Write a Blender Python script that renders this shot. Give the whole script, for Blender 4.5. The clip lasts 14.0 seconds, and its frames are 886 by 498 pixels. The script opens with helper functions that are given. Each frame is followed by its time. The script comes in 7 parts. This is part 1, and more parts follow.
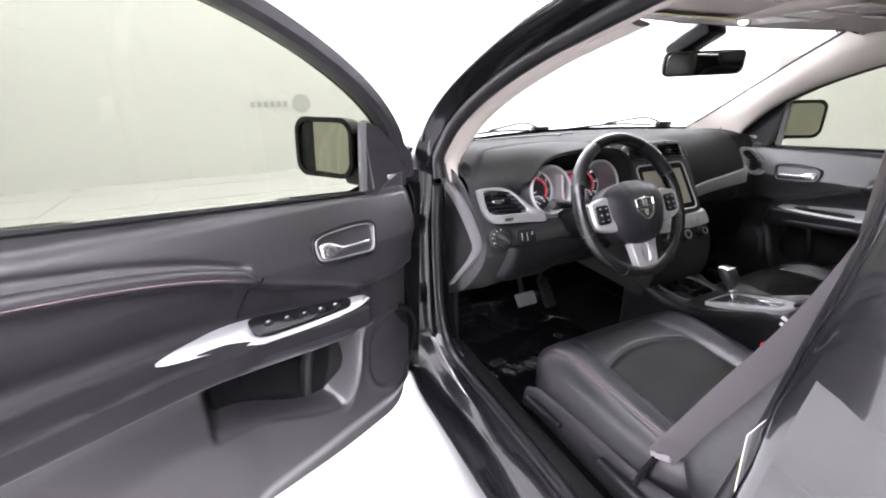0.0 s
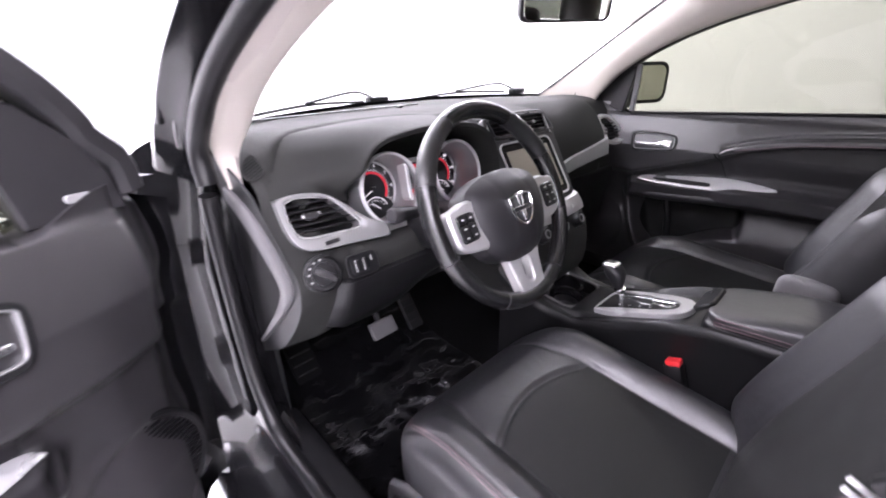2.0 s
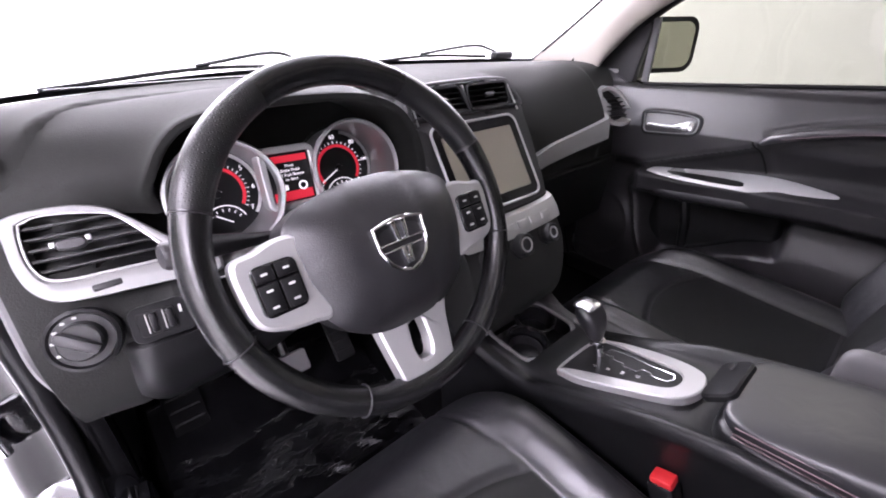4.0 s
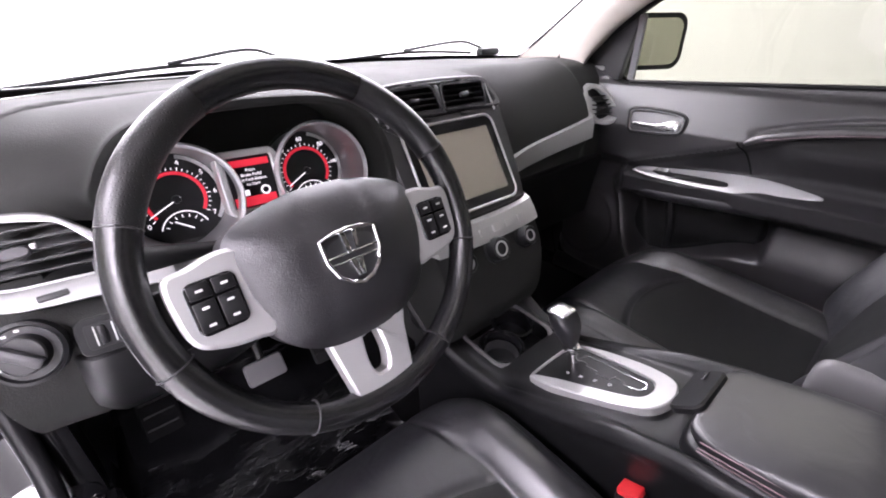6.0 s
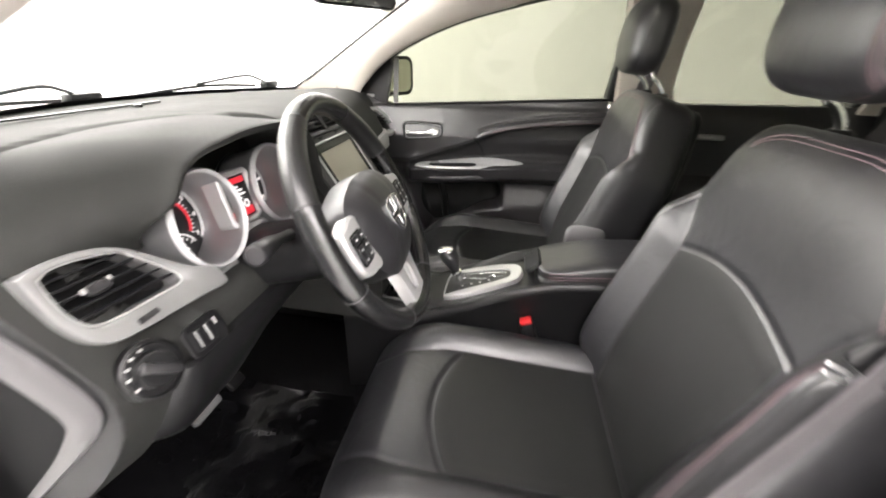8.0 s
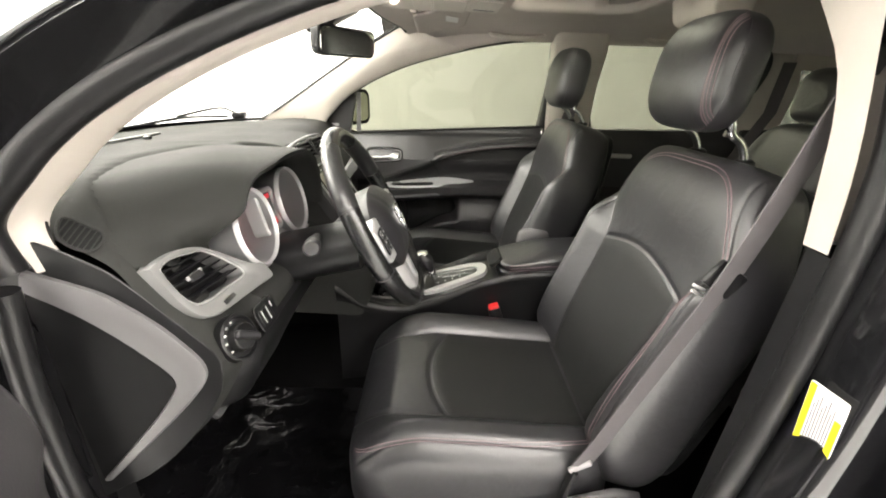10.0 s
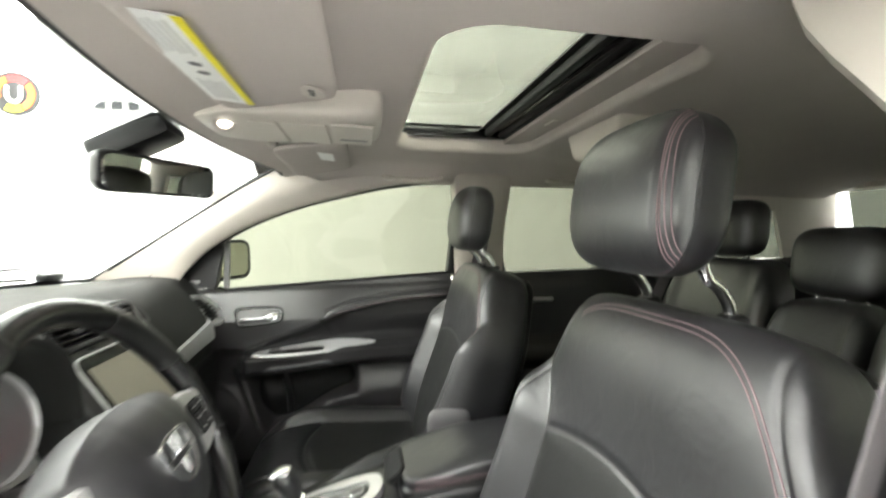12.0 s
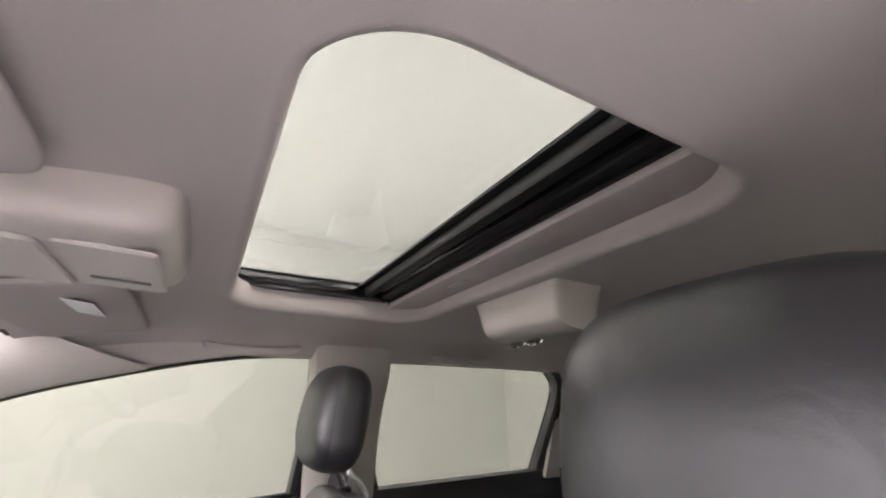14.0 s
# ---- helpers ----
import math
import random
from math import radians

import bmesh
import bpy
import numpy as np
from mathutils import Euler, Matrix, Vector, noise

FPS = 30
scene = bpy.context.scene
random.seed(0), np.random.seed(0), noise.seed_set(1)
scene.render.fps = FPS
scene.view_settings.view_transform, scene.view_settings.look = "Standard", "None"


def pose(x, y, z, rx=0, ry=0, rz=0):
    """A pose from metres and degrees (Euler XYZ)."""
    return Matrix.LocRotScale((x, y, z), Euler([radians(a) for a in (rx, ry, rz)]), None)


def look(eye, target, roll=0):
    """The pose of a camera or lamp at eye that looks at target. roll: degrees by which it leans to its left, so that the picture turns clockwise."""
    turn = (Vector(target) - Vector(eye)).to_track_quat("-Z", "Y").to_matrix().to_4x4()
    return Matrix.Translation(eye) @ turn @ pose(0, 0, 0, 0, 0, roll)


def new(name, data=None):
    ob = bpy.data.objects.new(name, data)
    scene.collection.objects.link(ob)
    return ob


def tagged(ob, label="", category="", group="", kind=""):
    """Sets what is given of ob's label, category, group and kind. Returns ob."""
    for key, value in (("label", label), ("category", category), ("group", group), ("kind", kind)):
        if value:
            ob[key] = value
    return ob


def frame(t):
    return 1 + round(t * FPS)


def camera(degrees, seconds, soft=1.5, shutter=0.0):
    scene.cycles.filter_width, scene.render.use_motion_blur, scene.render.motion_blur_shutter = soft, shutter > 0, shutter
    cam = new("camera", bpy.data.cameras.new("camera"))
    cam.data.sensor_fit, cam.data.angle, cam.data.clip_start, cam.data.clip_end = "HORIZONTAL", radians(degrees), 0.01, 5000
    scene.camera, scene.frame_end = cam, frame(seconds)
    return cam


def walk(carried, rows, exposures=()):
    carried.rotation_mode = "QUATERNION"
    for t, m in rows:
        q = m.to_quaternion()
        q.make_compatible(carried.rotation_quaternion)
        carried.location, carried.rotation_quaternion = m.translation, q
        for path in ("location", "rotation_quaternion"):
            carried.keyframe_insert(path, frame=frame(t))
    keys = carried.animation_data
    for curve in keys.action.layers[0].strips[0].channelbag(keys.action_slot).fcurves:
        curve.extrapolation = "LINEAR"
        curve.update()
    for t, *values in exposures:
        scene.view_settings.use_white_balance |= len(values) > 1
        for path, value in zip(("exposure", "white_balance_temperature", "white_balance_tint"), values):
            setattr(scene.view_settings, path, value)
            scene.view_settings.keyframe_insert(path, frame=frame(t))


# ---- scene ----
cam = camera(94.0, 14.0, 1.9, 0.4)
PATH = [
    (0, (-1.291, -0.758, 1.306), (-0.515, 0.937, 0.579), -1.0),
    (0.5, (-1.27, -0.712, 1.292), (-0.372, 0.909, 0.539), -1.0),
    (1, (-1.189, -0.607, 1.293), (-0.143, 0.905, 0.506), -1.0),
    (1.5, (-1.109, -0.519, 1.28), (0.065, 0.881, 0.466), -0.9),
    (2, (-0.968, -0.441, 1.256), (0.287, 0.87, 0.415), -0.7),
    (2.5, (-0.816, -0.378, 1.254), (0.467, 0.883, 0.38), -0.5),
    (3, (-0.704, -0.336, 1.236), (0.538, 0.934, 0.317), -0.0),
    (5.3, (-0.538, -0.362, 1.194), (0.548, 1.025, 0.246), -1.2),
    (5.5, (-0.536, -0.362, 1.198), (0.559, 1.011, 0.241), -0.9),
    (6, (-0.529, -0.361, 1.213), (0.612, 0.967, 0.246), -0.4),
    (6.5, (-0.544, -0.354, 1.222), (0.667, 0.909, 0.252), 0.3),
    (7, (-0.624, -0.337, 1.236), (0.78, 0.716, 0.278), 0.6),
    (7.5, (-0.768, -0.29, 1.249), (0.881, 0.367, 0.328), 0.9),
    (8, (-0.989, -0.183, 1.24), (0.804, 0.063, 0.39), 1.7),
    (8.2, (-1.086, -0.153, 1.262), (0.728, -0.009, 0.432), 2.2),
    (10.3, (-1.211, -0.079, 1.269), (0.659, -0.162, 0.564), 2.2),
    (10.5, (-1.207, -0.07, 1.261), (0.675, -0.19, 0.594), 2.2),
    (11, (-1.162, -0.07, 1.254), (0.744, -0.26, 0.676), 1.4),
    (11.5, (-1.033, -0.125, 1.246), (0.911, -0.37, 0.843), 0.3),
    (12, (-0.871, -0.225, 1.254), (1.092, -0.599, 1.183), 0.0),
    (12.5, (-0.687, -0.254, 1.284), (1.219, -0.802, 1.54), 0.4),
    (13, (-0.567, -0.255, 1.296), (1.234, -0.949, 1.818), 0.8),
    (13.5, (-0.527, -0.277, 1.308), (1.179, -1.095, 1.959), 0.5),
    (14, (-0.527, -0.304, 1.323), (1.11, -1.209, 2.031), 0.1),
]
walk(cam, [(t, look(eye, target, roll)) for t, eye, target, roll in PATH], [(0, 0.86, 6150, 19), (0.5, 0.84, 6150, 22), (1.5, 1.02, 6100, 26), (2.2, 1.12, 6080, 27), (3, 1.08, 6050, 29), (5.5, 1.33, 6150, 28), (6.5, 1.38, 6250, 23), (8, 1.43, 6750, 13), (10.5, 1.17, 7050, 8), (12, 1.36, 6650, 4), (12.5, 1.32, 6400, 9), (13, 1.13, 6380, 15), (13.5, 1.13, 6400, 22), (14, 1.17, 6400, 24)])

# ---- light ----
world = bpy.data.worlds.new("studio_world")
scene.world = world
world.use_nodes = True
world.node_tree.nodes["Background"].inputs[0].default_value = (0.9, 0.95, 1.0, 1)
world.node_tree.nodes["Background"].inputs[1].default_value = 0.05
scene.view_settings.exposure = 0.0


# ---- materials ----
def mat(name, color, rough=0.5, metal=0.0, bump=0.0, scale=300.0, vary=0.12, coat=0.0, spec=0.5, stretch=None, wear=0.0, crease=0.0, holes=0.0):
    """A surface with two scales of noise: broad changes of tone and gloss, fine relief."""
    m = bpy.data.materials.new(name)
    m.use_nodes = True
    nt = m.node_tree
    b = nt.nodes["Principled BSDF"]
    b.inputs["Roughness"].default_value = rough
    b.inputs["Metallic"].default_value = metal
    b.inputs["Specular IOR Level"].default_value = spec
    b.inputs["Coat Weight"].default_value = coat
    b.inputs["Coat Roughness"].default_value = 0.04
    tex = nt.nodes.new("ShaderNodeTexCoord")
    src = tex.outputs["Object"]
    if stretch:
        mp = nt.nodes.new("ShaderNodeMapping")
        mp.inputs["Scale"].default_value = stretch
        nt.links.new(src, mp.inputs["Vector"])
        src = mp.outputs["Vector"]
    broad = nt.nodes.new("ShaderNodeTexNoise")
    broad.inputs["Scale"].default_value = 7.0
    broad.inputs["Detail"].default_value = 4.0
    nt.links.new(src, broad.inputs["Vector"])
    fine = nt.nodes.new("ShaderNodeTexNoise")
    fine.inputs["Scale"].default_value = scale
    fine.inputs["Detail"].default_value = 3.0
    nt.links.new(src, fine.inputs["Vector"])
    ramp = nt.nodes.new("ShaderNodeMix")
    ramp.data_type = "RGBA"
    c = Vector(color)
    ramp.inputs[6].default_value = (*(c * (1 - vary)), 1)
    ramp.inputs[7].default_value = (*[min(1, v) for v in c * (1 + vary)], 1)
    nt.links.new(broad.outputs["Fac"], ramp.inputs[0])
    nt.links.new(ramp.outputs[2], b.inputs["Base Color"])
    if wear:
        rr = nt.nodes.new("ShaderNodeMapRange")
        rr.inputs["From Min"].default_value, rr.inputs["From Max"].default_value = 0.3, 0.7
        rr.inputs["To Min"].default_value, rr.inputs["To Max"].default_value = max(0.02, rough - wear), min(1, rough + wear)
        nt.links.new(broad.outputs["Fac"], rr.inputs["Value"])
        nt.links.new(rr.outputs["Result"], b.inputs["Roughness"])
    if bump:
        bp = nt.nodes.new("ShaderNodeBump")
        bp.inputs["Strength"].default_value = bump
        bp.inputs["Distance"].default_value = 0.002
        nt.links.new(fine.outputs["Fac"], bp.inputs["Height"])
        nt.links.new(bp.outputs["Normal"], b.inputs["Normal"])
        if crease:
            soft = nt.nodes.new("ShaderNodeTexNoise")
            soft.inputs["Scale"].default_value = 26.0
            soft.inputs["Detail"].default_value = 2.0
            soft.inputs["Distortion"].default_value = 0.8
            nt.links.new(src, soft.inputs["Vector"])
            b2 = nt.nodes.new("ShaderNodeBump")
            b2.inputs["Strength"].default_value = crease
            b2.inputs["Distance"].default_value = 0.008
            nt.links.new(soft.outputs["Fac"], b2.inputs["Height"])
            nt.links.new(b2.outputs["Normal"], bp.inputs["Normal"])
        if holes:
            dots = nt.nodes.new("ShaderNodeTexVoronoi")
            dots.inputs["Scale"].default_value = holes
            dots.inputs["Randomness"].default_value = 0.25
            nt.links.new(src, dots.inputs["Vector"])
            edge = nt.nodes.new("ShaderNodeMapRange")
            edge.inputs["From Min"].default_value, edge.inputs["From Max"].default_value = 0.18, 0.34
            nt.links.new(dots.outputs["Distance"], edge.inputs["Value"])
            b3 = nt.nodes.new("ShaderNodeBump")
            b3.inputs["Strength"].default_value = 0.4
            b3.inputs["Distance"].default_value = 0.001
            nt.links.new(edge.outputs["Result"], b3.inputs["Height"])
            nt.links.new(b3.outputs["Normal"], bp.inputs["Normal"])
    return m


def glow(name, color, strength):
    m = bpy.data.materials.new(name)
    m.use_nodes = True
    b = m.node_tree.nodes["Principled BSDF"]
    b.inputs["Base Color"].default_value = (*[0.5 * v for v in color], 1)
    b.inputs["Emission Color"].default_value = (*color, 1)
    b.inputs["Emission Strength"].default_value = strength
    return m


def glass(name, tint, gloss=0.02):
    """A thin sheet: clear tinted passage with a mirror-like share that grows at a slant."""
    m = bpy.data.materials.new(name)
    m.use_nodes = True
    nt = m.node_tree
    nt.nodes.clear()
    out = nt.nodes.new("ShaderNodeOutputMaterial")
    mix = nt.nodes.new("ShaderNodeMixShader")
    tr = nt.nodes.new("ShaderNodeBsdfTransparent")
    gl = nt.nodes.new("ShaderNodeBsdfGlossy")
    lw = nt.nodes.new("ShaderNodeLayerWeight")
    lw.inputs["Blend"].default_value = 0.5
    pw = nt.nodes.new("ShaderNodeMath")
    pw.operation, pw.inputs[1].default_value = "POWER", 4.0
    fr = nt.nodes.new("ShaderNodeMath")
    fr.operation, fr.inputs[1].default_value, fr.inputs[2].default_value = "MULTIPLY_ADD", 0.40, 0.014
    nt.links.new(lw.outputs["Facing"], pw.inputs[0])
    nt.links.new(pw.outputs[0], fr.inputs[0])
    tr.inputs["Color"].default_value = (*tint, 1)
    gl.inputs["Roughness"].default_value = gloss
    nt.links.new(fr.outputs[0], mix.inputs[0])
    nt.links.new(tr.outputs[0], mix.inputs[1])
    nt.links.new(gl.outputs[0], mix.inputs[2])
    nt.links.new(mix.outputs[0], out.inputs[0])
    return m


M_LEATHER = mat("black_leather", (0.0165, 0.0161, 0.0185), 0.41, bump=0.07, scale=900, vary=0.14, wear=0.06, spec=0.95, crease=0.16)
M_LEATHER_P = mat("perforated_leather", (0.0145, 0.0147, 0.0146), 0.45, bump=0.30, scale=600, vary=0.15, wear=0.05, spec=0.42)
# insert leather with the shade of its downward-facing zone put into the colour
M_INSERT_SHADE = mat("shaded_insert_leather", (0.0200, 0.0190, 0.0208), 0.42, bump=0.10, scale=700, vary=0.15, wear=0.03, spec=0.25)
M_HUB = mat("grained_airbag_plastic", (0.0150, 0.0146, 0.0168), 0.40, bump=0.25, scale=650, vary=0.12, wear=0.04, spec=0.8)
M_RIM = mat("worn_rim_leather", (0.009, 0.009, 0.0096), 0.25, bump=0.14, scale=500, vary=0.3, wear=0.015, spec=0.75)
M_RIM_P = mat("perforated_rim_leather", (0.009, 0.009, 0.0096), 0.34, bump=0.14, scale=500, vary=0.3, wear=0.02, spec=0.75, holes=360)
M_DASH = mat("soft_dash_plastic", (0.0340, 0.0345, 0.0330), 0.62, bump=0.3, scale=500, vary=0.12, wear=0.05, spec=0.08)
M_DOOR = mat("soft_door_plastic", (0.0255, 0.0242, 0.0262), 0.34, bump=0.12, scale=500, vary=0.12, wear=0.03, spec=1.0)
M_DOORLOW = mat("lower_door_plastic", (0.027, 0.0250, 0.0275), 0.36, bump=0.15, scale=500, vary=0.10, wear=0.04, spec=1.0)
M_BLADE = mat("bright_satin_blade", (0.62, 0.62, 0.63), 0.30, metal=0.6, bump=0.03, scale=900, vary=0.05, wear=0.04)
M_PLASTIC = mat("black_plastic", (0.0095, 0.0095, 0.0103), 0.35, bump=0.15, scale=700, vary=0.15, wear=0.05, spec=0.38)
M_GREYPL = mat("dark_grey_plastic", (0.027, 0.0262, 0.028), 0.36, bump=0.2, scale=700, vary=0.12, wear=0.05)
M_ENDFRAME = mat("satin_grey_plastic", (0.13, 0.127, 0.13), 0.4, bump=0.15, scale=700, vary=0.1, wear=0.05)
M_MATTE = mat("matt_black_plastic", (0.005, 0.005, 0.0055), 0.6, bump=0.2, scale=500, vary=0.15, spec=0.2)
M_GLOSSBLK = mat("gloss_black", (0.010, 0.010, 0.011), 0.12, vary=0.1)
M_SILVER = mat("satin_silver", (0.53, 0.53, 0.53), 0.34, metal=0.5, bump=0.05, scale=900, vary=0.06, wear=0.05)
# copy of the satin silver, darkened against strong light on the driver's vent trim
M_SILVER_DARK = mat("darkened_satin_silver", (0.265, 0.265, 0.265), 0.48, metal=0.45, bump=0.05, scale=900, vary=0.06, wear=0.04)
M_BEZEL = mat("bright_bezel_silver", (0.62, 0.62, 0.63), 0.32, metal=0.3, vary=0.05)
M_TUBE = mat("dark_silver", (0.36, 0.36, 0.365), 0.30, metal=0.7, vary=0.05)
M_CHROME = mat("chrome", (0.85, 0.86, 0.87), 0.08, metal=1.0, vary=0.03)
M_CHROMESATIN = mat("satin_chrome", (0.72, 0.73, 0.74), 0.18, metal=0.95, vary=0.04)
M_CLOTH = mat("headliner_cloth", (0.56, 0.51, 0.475), 0.92, bump=0.3, scale=900, vary=0.05, spec=0.2)
M_BEIGE = mat("beige_trim_plastic", (0.56, 0.515, 0.465), 0.45, bump=0.15, scale=800, vary=0.05, wear=0.05)
M_PAINT = mat("black_car_paint", (0.008, 0.008, 0.009), 0.16, vary=0.1, coat=1.0)
M_JAMB = mat("jamb_black_paint", (0.005, 0.005, 0.0055), 0.12, vary=0.1, spec=0.22)
M_RUBBER = mat("black_rubber", (0.009, 0.009, 0.0095), 0.5, bump=0.2, scale=500, vary=0.15, spec=0.3)
M_SEAL = mat("satin_rubber_seal", (0.009, 0.0088, 0.0096), 0.36, bump=0.1, scale=500, vary=0.12, spec=0.45)
M_CARPET = mat("black_carpet", (0.004, 0.004, 0.0043), 0.95, bump=1.0, scale=900, vary=0.3, spec=0.1)
M_FILM = mat("film_covered_mat", (0.004, 0.004, 0.0045), 0.11, bump=0.55, scale=34, vary=0.3, spec=0.13, stretch=(1, 2.2, 1))
M_BELT = mat("grey_belt_webbing", (0.095, 0.088, 0.093), 0.6, bump=0.5, scale=900, vary=0.06)
M_FOLD = mat("pale_belt_stitching", (0.30, 0.285, 0.295), 0.6, bump=0.5, scale=900, vary=0.1)
M_RED = mat("red_plastic", (0.70, 0.03, 0.035), 0.4, vary=0.05)
M_STITCH = mat("mauve_thread", (0.22, 0.155, 0.168), 0.7, vary=0.1)
M_SCREEN = mat("dark_touchscreen", (0.30, 0.275, 0.225), 0.18, vary=0.04, coat=0.6)
M_WALL = mat("white_studio_paint", (0.80, 0.805, 0.785), 0.7, bump=0.1, scale=60, vary=0.02)
M_FLOOR = mat("white_studio_floor", (0.64, 0.64, 0.635), 0.4, bump=0.05, scale=40, vary=0.04, wear=0.06)
M_JOINT = mat("grey_floor_joint", (0.54, 0.54, 0.54), 0.6, vary=0.05)
M_WHITE = mat("white_label", (0.80, 0.80, 0.78), 0.5, vary=0.03)
M_YELLOW = mat("yellow_label", (0.80, 0.72, 0.02), 0.5, vary=0.03)
M_INK = mat("label_ink", (0.12, 0.12, 0.13), 0.6, vary=0.05)
M_FAINT = mat("faint_print", (0.55, 0.55, 0.54), 0.6, vary=0.03)
M_ORANGE = mat("orange_sign", (0.75, 0.16, 0.02), 0.5, vary=0.05)
M_DIAL = mat("black_dial", (0.008, 0.008, 0.009), 0.35, vary=0.1)
M_DIALWHITE = mat("dial_white", (0.75, 0.74, 0.74), 0.5, vary=0.02)
M_BAND = glass("dotted_grey_band", (0.30, 0.31, 0.31))
M_LAMP = glow("map_lamp_glow", (1.0, 0.9, 0.78), 9.0)
M_REDGLOW = glow("red_backlight", (0.75, 0.03, 0.05), 0.32)
M_TEXTGLOW = glow("display_text", (0.9, 0.87, 0.87), 0.55)
M_PANEL = glow("studio_light_diffuser", (1.0, 0.975, 0.985), 10.3)
# stronger, added to brighten the seat backs through the windscreen
M_PANEL_FRONT = glow("front_light_diffuser", (1.0, 0.98, 0.99), 13.5)
M_GLASS = glass("clear_windscreen_glass", (0.78, 0.80, 0.78))
M_TINT = glass("green_tinted_glass", (0.140, 0.146, 0.117))
M_TINT_THICK = glass("tinted_rear_glass", (0.24, 0.25, 0.225))
M_TINTROOF = glass("tinted_roof_glass", (0.50, 0.51, 0.47))
# mirror silver darkened in its colour, standing in for a dim reflection
M_WINGGLASS_DIM = mat("dimmed_wing_mirror_silver", (0.46, 0.46, 0.37), 0.02, metal=1.0, vary=0.01)
M_MIRROR = mat("mirror_silver", (0.82, 0.83, 0.78), 0.02, metal=1.0, vary=0.01)

# ---- building helpers ----
XF = [Matrix()]


def link(name, bm, material, sharp=38):
    m = XF[-1]
    bm.transform(m)
    if m.determinant() < 0:
        bmesh.ops.reverse_faces(bm, faces=bm.faces[:])
    me = bpy.data.meshes.new(name)
    bm.to_mesh(me)
    bm.free()
    me.materials.append(material)
    me.polygons.foreach_set("use_smooth", [True] * len(me.polygons))
    me.set_sharp_from_angle(angle=radians(sharp))
    return new(name, me)


def part(name, bm, material, parent=None, label="", sharp=38):
    ob = link(name, bm, material, sharp)
    if parent is not None:
        ob.parent = parent
        inv = parent.matrix_basis.inverted() if parent.parent is None else Matrix()
        ob.matrix_parent_inverse = inv
    if label:
        ob["label"] = label
    return ob


def thing(name, at, label, category, group="", kind=""):
    ob = new(name)
    ob.empty_display_size = 0.05
    ob.location = XF[-1] @ Vector(at)
    return tagged(ob, label, category, group, kind)


def solid(name, bm, material, label, category, group="", kind="", sharp=38):
    return tagged(link(name, bm, material, sharp), label, category, group, kind)


def sheet(rows, wrap_u=False, wrap_v=False, cap=False):
    """A surface through rows of points."""
    bm = bmesh.new()
    vs = [[bm.verts.new(p) for p in r] for r in rows]
    nr, nc = len(rows), len(rows[0])
    for i in range(nr if wrap_v else nr - 1):
        for j in range(nc if wrap_u else nc - 1):
            a, b, c, d = vs[i][j], vs[i][(j + 1) % nc], vs[(i + 1) % nr][(j + 1) % nc], vs[(i + 1) % nr][j]
            try:
                bm.faces.new((a, b, c, d))
            except ValueError:
                pass
    if cap:
        bm.faces.new(vs[0][::-1])
        bm.faces.new(vs[-1])
    bmesh.ops.remove_doubles(bm, verts=bm.verts[:], dist=1e-5)
    bmesh.ops.recalc_face_normals(bm, faces=bm.faces[:])
    return bm


def join(*bms):
    out = bmesh.new()
    for b in bms:
        me = bpy.data.meshes.new("tmp")
        b.to_mesh(me)
        b.free()
        out.from_mesh(me)
        bpy.data.meshes.remove(me)
    return out


def rbox(size, at=(0, 0, 0), bevel=0.004, turn=None, segs=2):
    bm = bmesh.new()
    bmesh.ops.create_cube(bm, size=1)
    bmesh.ops.scale(bm, vec=size, verts=bm.verts[:])
    if bevel:
        bmesh.ops.bevel(bm, geom=bm.edges[:], offset=min(bevel, 0.49 * min(size)), segments=segs, affect="EDGES", profile=0.5)
    m = Matrix.Translation(at)
    bm.transform(m @ turn if turn is not None else m)
    return bm


def spline(pts, n):
    """Evenly drawn smooth curve (Catmull-Rom) through points."""
    p = [np.array(q, float) for q in pts]
    p = [2 * p[0] - p[1], *p, 2 * p[-1] - p[-2]]
    out = []
    segs = len(p) - 3
    for k in range(n):
        s = k / (n - 1) * segs
        i = min(int(s), segs - 1)
        t = s - i
        a, b, c, d = p[i : i + 4]
        out.append(0.5 * (2 * b + (c - a) * t + (2 * a - 5 * b + 4 * c - d) * t * t + (3 * b - a - 3 * c + d) * t**3))
    return out


def tube(pts, r, seg=8, closed=False, flat=1.0, up=None):
    """A round (or flattened) rod along points. r: one radius or one a point."""
    p = [Vector(q) for q in pts]
    n = len(p)
    rows = []
    side = None
    for i in range(n):
        a, b = (p[i - 1], p[(i + 1) % n]) if closed else (p[max(i - 1, 0)], p[min(i + 1, n - 1)])
        d = (b - a).normalized()
        if side is None:
            ref = Vector(up) if up else (Vector((0, 0, 1)) if abs(d.z) < 0.9 else Vector((0, 1, 0)))
            side = d.cross(ref).normalized()
        else:
            side = (side - d * side.dot(d)).normalized()
        top = side.cross(d)
        rr = r[i] if isinstance(r, (list, tuple)) else r
        rows.append([p[i] + side * rr * math.cos(2 * math.pi * k / seg) + top * rr * flat * math.sin(2 * math.pi * k / seg) for k in range(seg)])
    return sheet(rows, wrap_u=True, wrap_v=closed, cap=not closed)


